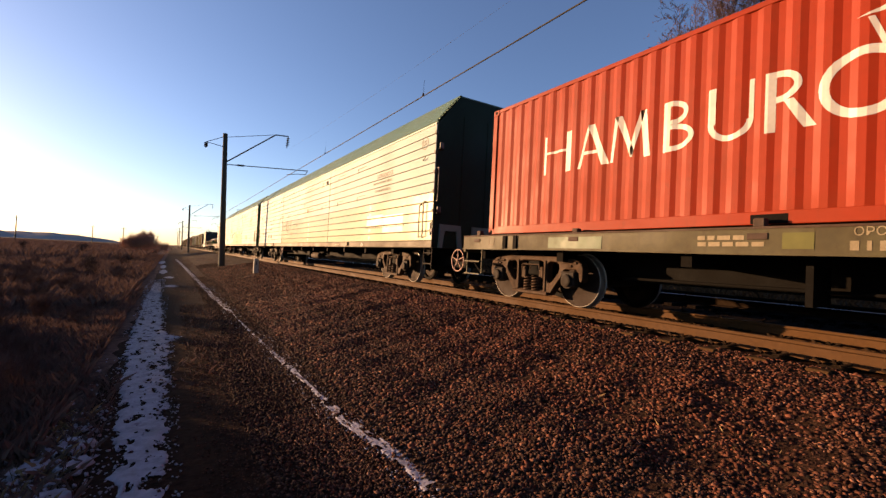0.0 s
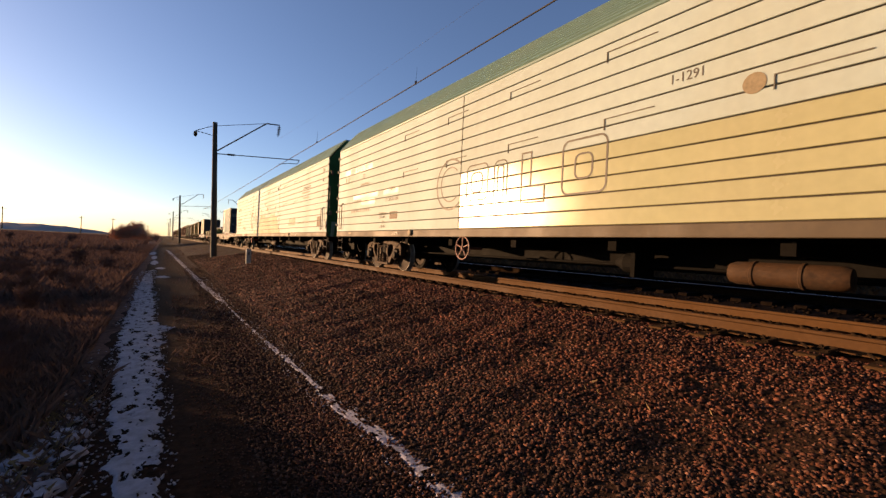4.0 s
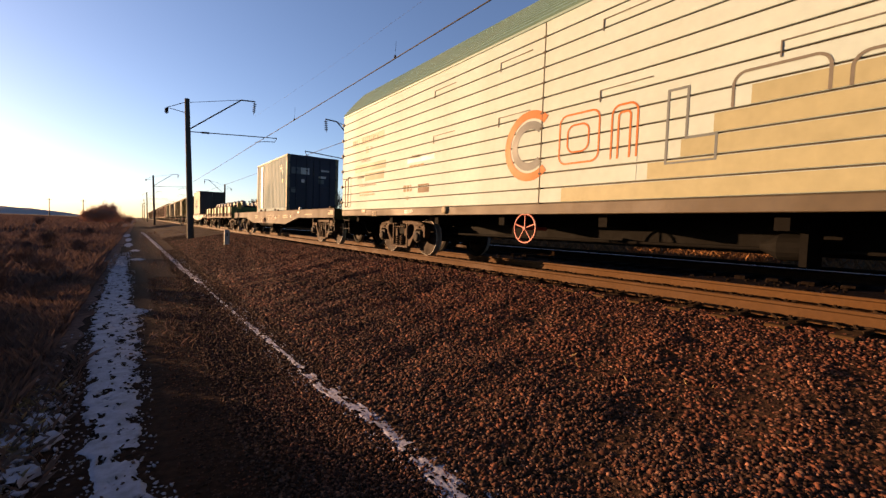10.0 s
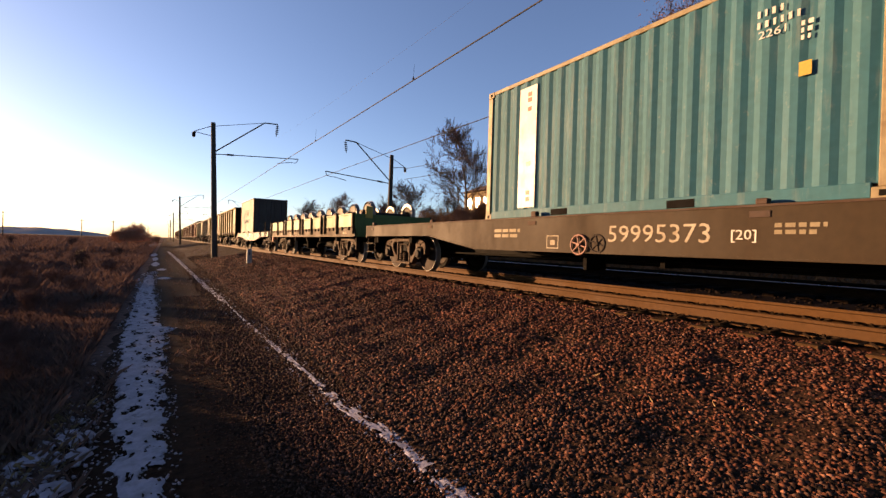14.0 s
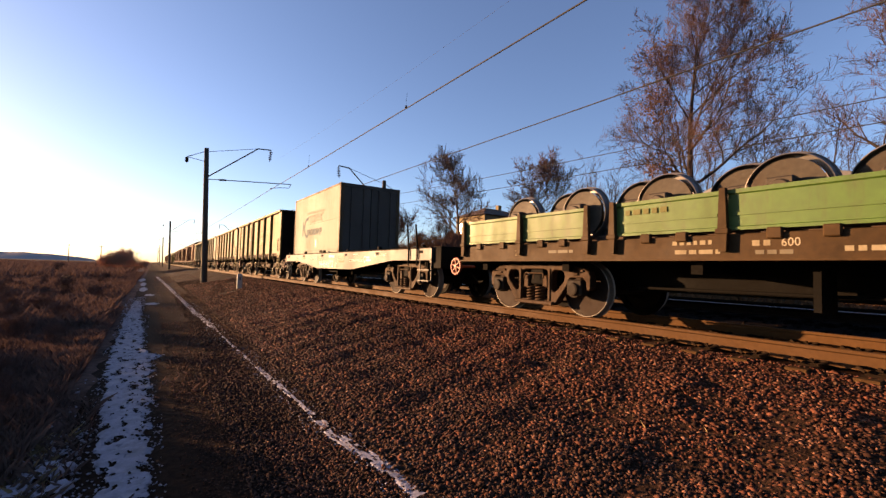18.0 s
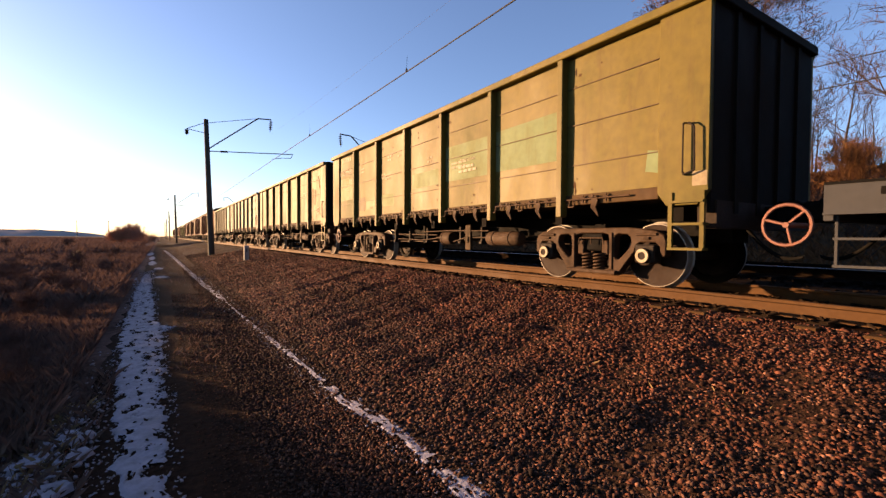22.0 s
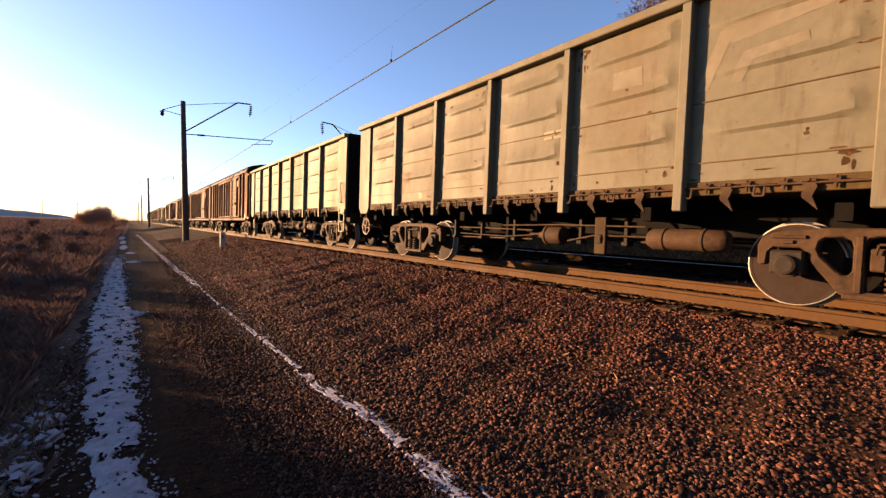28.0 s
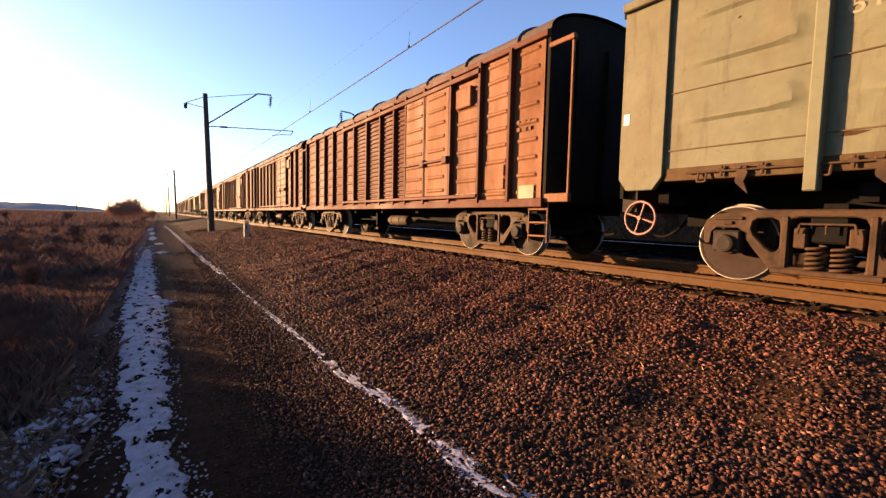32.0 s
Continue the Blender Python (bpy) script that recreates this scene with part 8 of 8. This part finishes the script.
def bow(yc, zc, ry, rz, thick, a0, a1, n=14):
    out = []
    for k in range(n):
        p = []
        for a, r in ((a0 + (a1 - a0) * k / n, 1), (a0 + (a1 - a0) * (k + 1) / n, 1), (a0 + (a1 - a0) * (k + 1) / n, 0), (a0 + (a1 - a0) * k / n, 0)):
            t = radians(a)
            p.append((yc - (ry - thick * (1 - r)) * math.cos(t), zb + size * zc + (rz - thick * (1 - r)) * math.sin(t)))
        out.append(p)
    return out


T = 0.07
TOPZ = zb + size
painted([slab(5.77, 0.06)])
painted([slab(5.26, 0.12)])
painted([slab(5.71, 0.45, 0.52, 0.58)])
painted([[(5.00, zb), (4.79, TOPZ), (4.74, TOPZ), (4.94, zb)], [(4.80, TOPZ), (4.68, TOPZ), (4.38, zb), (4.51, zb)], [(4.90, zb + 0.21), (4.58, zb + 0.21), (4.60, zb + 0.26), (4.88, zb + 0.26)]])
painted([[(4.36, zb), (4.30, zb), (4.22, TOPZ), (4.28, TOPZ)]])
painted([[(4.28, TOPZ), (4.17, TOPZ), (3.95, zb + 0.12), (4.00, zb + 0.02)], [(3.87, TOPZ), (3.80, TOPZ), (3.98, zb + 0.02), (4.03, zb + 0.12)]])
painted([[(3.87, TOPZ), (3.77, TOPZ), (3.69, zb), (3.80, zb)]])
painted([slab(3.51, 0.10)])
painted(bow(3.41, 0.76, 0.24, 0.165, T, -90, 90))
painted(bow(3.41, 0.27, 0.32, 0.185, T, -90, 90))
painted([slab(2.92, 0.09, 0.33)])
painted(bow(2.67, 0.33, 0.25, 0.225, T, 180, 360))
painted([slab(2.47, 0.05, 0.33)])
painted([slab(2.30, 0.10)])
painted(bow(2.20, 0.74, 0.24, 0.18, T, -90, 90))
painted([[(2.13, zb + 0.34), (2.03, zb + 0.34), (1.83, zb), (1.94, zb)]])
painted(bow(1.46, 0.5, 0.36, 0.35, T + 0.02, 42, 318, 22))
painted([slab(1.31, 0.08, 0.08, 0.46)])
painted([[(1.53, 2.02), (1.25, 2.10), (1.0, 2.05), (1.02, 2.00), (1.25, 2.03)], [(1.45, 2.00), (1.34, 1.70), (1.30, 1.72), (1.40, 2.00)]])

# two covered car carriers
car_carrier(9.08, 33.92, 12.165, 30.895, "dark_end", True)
car_carrier(35.16, 60.0, 38.105, 57.065, "green_end", False)

# long flat with a blue container
w = flat_wagon("long grey-brown flat wagon with a worn deck", 61.06, 79.43, 62.985, 77.395, M["grey_flat"], M["deck"], 1.40, 1.22, 0.64, 0.92, (3.9, 5.8))
m = (61.06 + 79.43) / 2
fitted("59995373", w, -1.405, 70.43 - m, 0.82, 1.40, 0.235, M["chalk"])
fitted("[20]", w, -1.405, 68.80 - m, 0.86, 0.25, 0.11, M["white"])
bars(w, -1.402, 68.37 - m, 0.99, 0.50, 0.045, M["faded"], 2, 0.6, 5, 50)
fitted("60", w, -1.405, 66.25 - m, 0.93, 0.22, 0.13, M["white"])
patch(w, -1.402, 65.5 - m, 65.72 - m, 0.97, 1.09, M["deck"], "data_plate")
bars(w, -1.402, 67.4 - m, 0.99, 0.9, 0.05, M["faded"], 2, 0.6, 4, 51)
bars(w, -1.402, 64.2 - m, 1.02, 0.9, 0.05, M["faded"], 1, 0.6, 4, 52)
bars(w, -1.402, 73.0 - m, 0.98, 0.8, 0.06, M["faded"], 2, 0.6, 4, 53)
bm = bmesh.new()                                       # a stencilled square
for y_, w_, z_, h_ in ((71.36, 0.26, 0.90, 0.015), (71.36, 0.26, 0.70, 0.015), (71.36, 0.015, 0.715, 0.185), (71.605, 0.015, 0.715, 0.185), (71.44, 0.10, 0.76, 0.08)):
    box(bm, -1.404, -1.401, y_ - m, y_ + w_ - m, z_, z_ + h_)
part("stencil", bm, M["chalk"], w)
patch(w, -1.402, 61.15 - m, 61.65 - m, 1.02, 1.18, M["faded"], "data_plate")
handwheel(w, -1.43, 70.92 - m, 0.77, 0.15, M["faded_red"], 6, label="small faded red hand wheel")
handwheel(w, -1.40, 70.60 - m, 0.79, 0.13, M["iron"], 6)
c = container("shipping_container", "weathered blue corrugated shipping container with dark blue doors", 67.50, 73.53, 1.25, 2.59, M["blue"], M["pale_post"], M["navy"], depth=0.027)
cm = (67.50 + 73.53) / 2
X = -1.219 - 0.003
patch(c, X, 72.13 - cm, 72.57 - cm, 0.19, 2.40, M["white"], "white_panel")
for z in (0.30, 0.42, 0.95, 1.95, 2.12, 2.22):
    patch(c, X - 0.003, 72.26 - cm, 72.36 - cm, z, z + 0.08, M["signal_red"], "red_mark")
for k, (n_, w_) in enumerate(((9, 0.30), (13, 0.46))):
    bars(c, X, 68.67 - cm, 2.10 - 0.125 * k, w_, 0.075, M["white"], 1, 0.5, n_, 60 + k)
fitted("2261", c, X, 68.66 - cm, 1.86, 0.26, 0.085, M["white"])
bars(c, X, 68.26 - cm, 1.86, 0.13, 0.05, M["white"], 3, 0.5, 3, 63)
patch(c, X, 68.16 - cm, 68.27 - cm, 1.33, 1.48, M["yellow"], "warning_label")
L_ = (73.53 - 67.50) / 2
for (x0, x1, z0, z1, mt) in ((-1.02, -0.62, 1.72, 2.02, "slate"), (-0.60, -0.2, 1.72, 2.02, "white"), (-1.02, -0.82, 0.85, 1.08, "slate"), (-0.56, -0.42, 1.34, 1.48, "white"), (0.35, 0.75, 1.92, 2.0, "white"), (0.25, 0.6, 1.6, 1.7, "white"), (0.25, 0.5, 1.35, 1.55, "slate")):
    bm = bmesh.new()
    box(bm, x0, x1, -L_ - 0.004, -L_ + 0.004, z0, z1)
    part("door_label", bm, M[mt], c)

# green drop-side wagon with wheelsets
dropside_wagon(80.24, 93.64, 82.235, 91.895)

# grey flat with a white container
w = flat_wagon("steel-grey flat wagon with white lettering", 94.9, 108.25, 96.785, 106.255, M["steel_grey"], M["black"], 1.42, 1.22, 0.65, 0.93, (2.0, 4.9))
m = (94.9 + 108.25) / 2
fitted("94464872", w, -1.424, 103.20 - m, 0.71, 1.62, 0.24, M["white"])
fitted("20", w, -1.424, 101.42 - m, 0.72, 0.20, 0.14, M["white"])
bars(w, -1.423, 102.05 - m, 1.05, 0.85, 0.09, M["white"], 1, 0.6, 7, 72)
fitted("КР", w, -1.424, 104.12 - m, 1.07, 0.10, 0.07, M["white"])
fitted("03.04.36", w, -1.424, 104.27 - m, 0.97, 0.36, 0.07, M["white"])
fitted("ДР", w, -1.424, 103.66 - m, 1.07, 0.10, 0.07, M["white"])
fitted("03.04.22", w, -1.424, 103.81 - m, 0.97, 0.36, 0.07, M["white"])
bars(w, -1.423, 103.35 - m, 1.04, 0.5, 0.045, M["chalk"], 2, 0.8, 5, 71)
bars(w, -1.423, 101.15 - m, 1.04, 0.75, 0.045, M["chalk"], 3, 0.8, 5, 70)
fitted("ПРИПИСАН", w, -1.424, 99.70 - m, 1.08, 0.41, 0.065, M["white"])
fitted("СТ. ГРЯЗИ-ОРЛОВСКИЕ ЮВС", w, -1.424, 100.02 - m, 0.90, 1.07, 0.075, M["white"])
bars(w, -1.423, 106.5 - m, 0.98, 0.45, 0.06, M["chalk"], 2, 0.6, 2, 73)
bars(w, -1.423, 105.6 - m, 1.02, 0.55, 0.05, M["chalk"], 1, 0.6, 4, 74)
fitted("АВТОРЕЖИМ", w, -1.424, 97.72 - m, 1.06, 0.45, 0.06, M["white"])
bm = bmesh.new()                                       # company mark, kept as plain shapes
ring(bm, -1.423, 98.74 - m, 0.97, 0.06, 0.10, 60, 300)
part("emblem", bm, M["white"], w)
for z_, a_, b_ in ((1.00, 98.40, 98.66), (0.91, 98.28, 98.66)):
    bm = bmesh.new()
    box(bm, -1.426, -1.423, a_ - m, b_ - m, z_, z_ + 0.055)
    part("emblem", bm, M["cream_patch"], w)
bm = bmesh.new()
ring(bm, -1.423, 98.0 - m, 1.07, 0.035, 0.05)
part("emblem", bm, M["white"], w)
for k in (0.62, 1.05):
    bm = bmesh.new()
    pipe(bm, [(-1.45, 94.9 + k - m, 0.80), (-1.45, 94.9 + k - m, 1.30), (-1.45, 95.0 + k - m, 1.82)], 0.022)
    part("stanchion", bm, M["black"], w)
handwheel(w, -1.40, 108.55 - m, 0.84, 0.21, M["faded_red"], 3, label="worn red hand-brake wheel")
bm = bmesh.new()
box(bm, -1.35, 1.35, 94.6 - m, 94.9 - m, 0.75, 1.25)
part("end_platform", bm, M["black"], w)
c = container("shipping_container", "cream-white smooth-sided shipping container with rusty edges", 101.62, 107.72, 1.25, 2.59, M["box_white"], M["umber"], M["box_end"], True)
cm = (101.62 + 107.72) / 2
X = -1.2095
bm = bmesh.new()                                       # company mark, kept as plain shapes
strip(bm, [(1.08, 1.84), (-1.42, 1.78), (-1.30, 1.70), (0.98, 1.74)], X - 0.003, X)
part("emblem", bm, M["logo_teal"], c)
for k, (yc, w_) in enumerate(((0.63, 0.10), (0.36, 0.34), (-0.06, 0.30), (-0.44, 0.30), (-0.84, 0.32))):
    bm = bmesh.new()
    if k == 0:
        box(bm, X - 0.003, X, yc - w_, yc, 1.33, 1.66)
    else:
        box(bm, X - 0.003, X, yc - 0.07, yc, 1.33 - (0.06 if k == 1 else 0), 1.66)
        box(bm, X - 0.003, X, yc - w_, yc - w_ + 0.07, 1.33 if k != 4 else 1.58, 1.66 if k != 4 else 1.66)
        box(bm, X - 0.003, X, yc - w_ + 0.07, yc - 0.07, 1.60 if k in (1, 4) else 1.47, 1.66 if k in (1, 4) else 1.53)
        if k in (1, 4):
            box(bm, X - 0.003, X, yc - w_ + 0.07, yc - 0.07, 1.33, 1.39)
    part("emblem", bm, M["logo_teal"], c)
bm = bmesh.new()
ring(bm, X, 1.02 - 0.0, 1.16, 0.33, 0.45, 70, 290)
strip(bm, [(1.72, 0.80), (1.60, 0.80), (1.60, 1.46), (1.72, 1.44)], X - 0.003, X)
strip(bm, [(1.02, 1.57), (0.74, 1.68), (0.80, 1.60), (1.02, 1.48)], X - 0.003, X)
part("emblem", bm, M["logo_blue"], c)
for k in range(8):
    yc = 1.00 - 0.255 * k
    bm = bmesh.new()
    box(bm, X - 0.003, X, yc - 0.055, yc, 0.80 if k < 7 else 0.72, 1.06)
    box(bm, X - 0.003, X, yc - 0.19, yc - 0.135, 0.80 if k != 7 else 0.88, 1.06)
    z_ = 0.905 if k in (1, 3, 5, 6) else 1.005
    box(bm, X - 0.003, X, yc - 0.135, yc - 0.055, z_, z_ + 0.055)
    if k in (0, 4, 7):
        box(bm, X - 0.003, X, yc - 0.135, yc - 0.055, 0.80 if k != 7 else 0.88, 0.855 if k != 7 else 0.93)
    part("emblem", bm, M["logo_blue"], c)
patch(c, X, -0.35, -0.19, 0.28, 0.58, M["cream_patch"], "label")
bm = bmesh.new()
box(bm, X - 0.002, X, -3.0, 3.0, 1.275, 1.283)
part("seam", bm, M["umber"], c)

# four open wagons
gondola("ochre open wagon with green repainted patches", 109.27, 122.28, 111.205, 119.975, M["ochre"], False,
        ((-4.20, -2.64, 1.93, 2.70, "ochre_green"), (-2.42, -0.92, 1.93, 2.68, "ochre_green"), (-0.72, 0.62, 1.90, 2.28, "ochre_green"), (1.66, 2.41, 1.58, 1.88, "ochre_green"), (2.80, 3.60, 1.52, 1.82, "green_tint"),
         (5.03, 5.86, 1.95, 2.70, "ochre_green"), (4.48, 5.02, 1.93, 2.63, "green_tint"), (3.62, 4.16, 1.52, 1.94, "brown_tint"), (-5.86, -5.70, 1.55, 1.83, "ochre_green")), ("62095864", 5.86, 2.80, 1.30, 0.21), 3, white=True)
ob = MOVERS[-1][0]
XS = -1.457
patch(ob, -1.506, -6.49, -6.32, 1.32, 1.49, M["faded"], "corner_label")
bars(ob, XS, 5.66, 3.24, 0.85, 0.13, M["faded"], 1, 0.5, 7, 84)
fitted("20", ob, XS - 0.004, 4.82, 2.45, 0.21, 0.14, M["faded"])
fitted("ТАРА 22.0 Т", ob, XS, 3.33, 1.55, 0.48, 0.075, M["faded"])
fitted("СОБСТВЕННИК", ob, XS - 0.004, -1.46, 2.28, 0.52, 0.06, M["chalk"])
bars(ob, XS - 0.004, -1.40, 2.15, 0.72, 0.05, M["chalk"], 2, 0.7, 5, 85)
for y_, z_, w_ in ((3.99, 2.80, 0.3), (2.06, 2.90, 0.30), (1.45, 2.93, 0.25), (2.45, 2.45, 0.30), (2.20, 2.40, 0.35), (-0.10, 2.55, 0.3)):
    bars(ob, XS, y_, z_, w_, 0.055, M["faded"], 2, 0.7, 3, int(90 + 7 * y_))
gondola("dusty ochre-brown open wagon with dented sides", 123.15, 136.16, 125.175, 133.915, M["drab"], False,
        ((-5.10, -4.90, 2.0, 2.62, "rust_tint"), (-4.78, -4.62, 2.05, 2.70, "rust_tint")), ("62174902", 5.75, 2.9, 1.2, 0.18), 5)
ob = MOVERS[-1][0]
for z_ in (2.42, 2.60):                                # two pale lines with worn writing between them
    patch(ob, XS, -4.17, -3.26, z_, z_ + 0.022, M["faded"], "painted_line")
bars(ob, XS, -3.55, 2.49, 0.55, 0.06, M["faded"], 1, 0.5, 6, 81)
bars(ob, XS, -2.75, 2.50, 0.36, 0.05, M["faded"], 2, 0.6, 4, 82)
rnd = random.Random(83)
for k in range(20):                                    # peeled paint at the leading end
    yc, zc, r_ = rnd.uniform(-5.68, -5.0), rnd.uniform(1.56, 1.90), rnd.uniform(0.025, 0.075)
    bm = bmesh.new()
    strip(bm, [(yc + r_ * rnd.uniform(0.6, 1.3) * math.cos(a), zc + 0.6 * r_ * rnd.uniform(0.6, 1.3) * math.sin(a)) for a in (0.2, 1.1, 2.0, 3.0, 3.9, 4.8, 5.6)], XS - 0.002 - 0.0002 * k, XS)
    part("peeled_patch", bm, M["faded"] if k % 3 else M["umber"], ob)
bm = bmesh.new()                                       # a long rust run beside the corner
strip(bm, [(-5.93, 1.50), (-5.82, 1.52), (-5.77, 2.05), (-5.62, 2.58), (-5.38, 3.10), (-5.46, 3.14), (-5.72, 2.62), (-5.86, 2.05)], XS - 0.002, XS)
part("rust_run", bm, M["rust_tint"], ob)
gondola("grey-beige open wagon with pressed ribs on its sides", 137.0, 150.01, 139.035, 147.645, M["beige"], True,
        ((3.78, 4.14, 1.60, 2.06, "umber"), (3.22, 3.38, 1.42, 1.54, "faded"), (1.50, 2.30, 1.72, 1.84, "pale_tint"), (-1.98, -1.55, 2.68, 2.92, "pale_tint")), ("60650132", 5.80, 2.78, 1.15, 0.17), 7)
ob = MOVERS[-1][0]
bars(ob, XS - 0.008, 5.35, 2.45, 0.28, 0.06, M["faded"], 1, 0.5, 3, 86)
for pts in (((-2.66, 2.40), (-2.80, 2.40), (-3.05, 3.02), (-2.90, 3.04)), ((-3.02, 2.42), (-3.14, 2.42), (-3.24, 2.62), (-3.72, 2.68), (-3.70, 2.78), (-3.14, 2.74)), ((-3.02, 2.86), (-3.95, 2.98), (-3.98, 3.14), (-2.92, 3.06))):
    decal(ob, pts, M["pale_tint"])                     # a worn company mark, kept as plain slanted shapes
gondola("pale khaki open wagon with pressed ribs on its sides", 151.01, 164.02, 152.985, 161.845, M["khaki"], True, (), ("61343570", 4.22, 2.62, 1.15, 0.18), 9)
ob = MOVERS[-1][0]
patch(ob, -1.506, 6.38, 6.46, 1.98, 2.12, M["white"], "corner_label")
circle = [(math.cos(2 * math.pi * k / 16), math.sin(2 * math.pi * k / 16)) for k in range(17)]
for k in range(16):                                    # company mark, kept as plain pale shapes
    (c0, s0), (c1, s1) = circle[k], circle[k + 1]
    decal(ob, [(-4.60 + 0.11 * c0, 2.72 + 0.13 * s0), (-4.60 + 0.17 * c0, 2.72 + 0.19 * s0), (-4.60 + 0.17 * c1, 2.72 + 0.19 * s1), (-4.60 + 0.11 * c1, 2.72 + 0.13 * s1)], M["faded"])
for y0_, y1_, z0_, z1_ in ((-4.63, -4.57, 2.44, 2.98), (-5.02, -4.96, 2.46, 2.90), (-5.22, -5.02, 2.83, 2.90), (-5.37, -5.31, 2.44, 2.90)):
    decal(ob, [(y0_, z0_), (y1_, z0_), (y1_, z1_), (y0_, z1_)], M["faded"])
decal(ob, [(-5.37, 2.62), (-5.60, 2.90), (-5.67, 2.90), (-5.47, 2.66)], M["faded"])
decal(ob, [(-5.40, 2.66), (-5.47, 2.66), (-5.68, 2.44), (-5.60, 2.44)], M["faded"])

# flaked rust along the posts and under the top rails of the pressed and dented wagons
for ob, count, seed in ((MOVERS[-1][0], 60, 5), (MOVERS[-2][0], 80, 6), (MOVERS[-3][0], 70, 7), (MOVERS[-4][0], 50, 8)):
    rnd = random.Random(seed)
    posts = [q[0] for q in SKINS[ob.name]][1:]
    for k in range(count):
        near = rnd.random() < 0.6
        yc = rnd.choice(posts) + rnd.choice((-1, 1)) * rnd.uniform(0.12, 0.30) if near else rnd.uniform(-5.7, 5.7)
        zc = rnd.choice((rnd.uniform(1.36, 1.60), rnd.uniform(1.6, 3.3), rnd.uniform(3.1, 3.40)))
        a_, b_ = rnd.uniform(0.012, 0.045), rnd.uniform(0.015, 0.07 if near else 0.03)
        if rnd.random() < 0.25:
            a_, b_ = a_ * 3, b_ * 0.5
        decal(ob, [(yc + a_ * rnd.uniform(0.5, 1.2) * math.cos(g), zc + b_ * rnd.uniform(0.5, 1.2) * math.sin(g)) for g in (0.2, 1.0, 1.9, 2.8, 3.7, 4.6, 5.5)], M["flake"], "rust_flake", lift=0.002)

# brown boxcars and the far end of the train
RUSTY = "rust-brown boxcar with louvred and ribbed sides"
boxcar(RUSTY, 165.44, 179.31, 167.355, 177.355, M["oxide"], M["oxide_pale"])
boxcar(RUSTY, 180.17, 194.04, 182.1, 192.1, M["oxide"], M["oxide"], False)
u = 194.90
for k in range(12):
    last = u + 13.87
    if k in (3, 4, 7):
        gondola("distant dusty ochre open wagon in the train", u, last, u + 2.2, last - 2.2, M["drab"], False, (), None, 30 + k, False)
    else:
        boxcar("distant rust-brown boxcar near the train's end", u, last, u + 2.2, last - 2.2, M["oxide"], M["oxide"], False, False)
    u = last + 0.86


# ---------------------------------------------------------------- what moves
def motions():
    times = [k * 0.5 for k in range(65)]
    for ob, u, x, z in MOVERS:
        walk(ob, [(t, pose(XT + x, u - gone(t), z)) for t in times])
    # wheels roll: a row for each 0.55 m
    rows, t = [0.0], 0.0
    while t < 32.0:
        t += 0.55 / (4.589 + 0.01805 * t + 0.00038 * t * t)
        rows.append(min(t, 32.0))
    rows = [0.0] + [r for r in [round(x * FPS) / FPS for x in rows[1:-1]]] + [32.0]
    for ws, y, phase in SPINNERS:
        walk(ws, [(t, Matrix.Translation((0, y, WR)) @ Matrix.Rotation(gone(t) / WR + phase, 4, "X")) for t in rows])


motions()
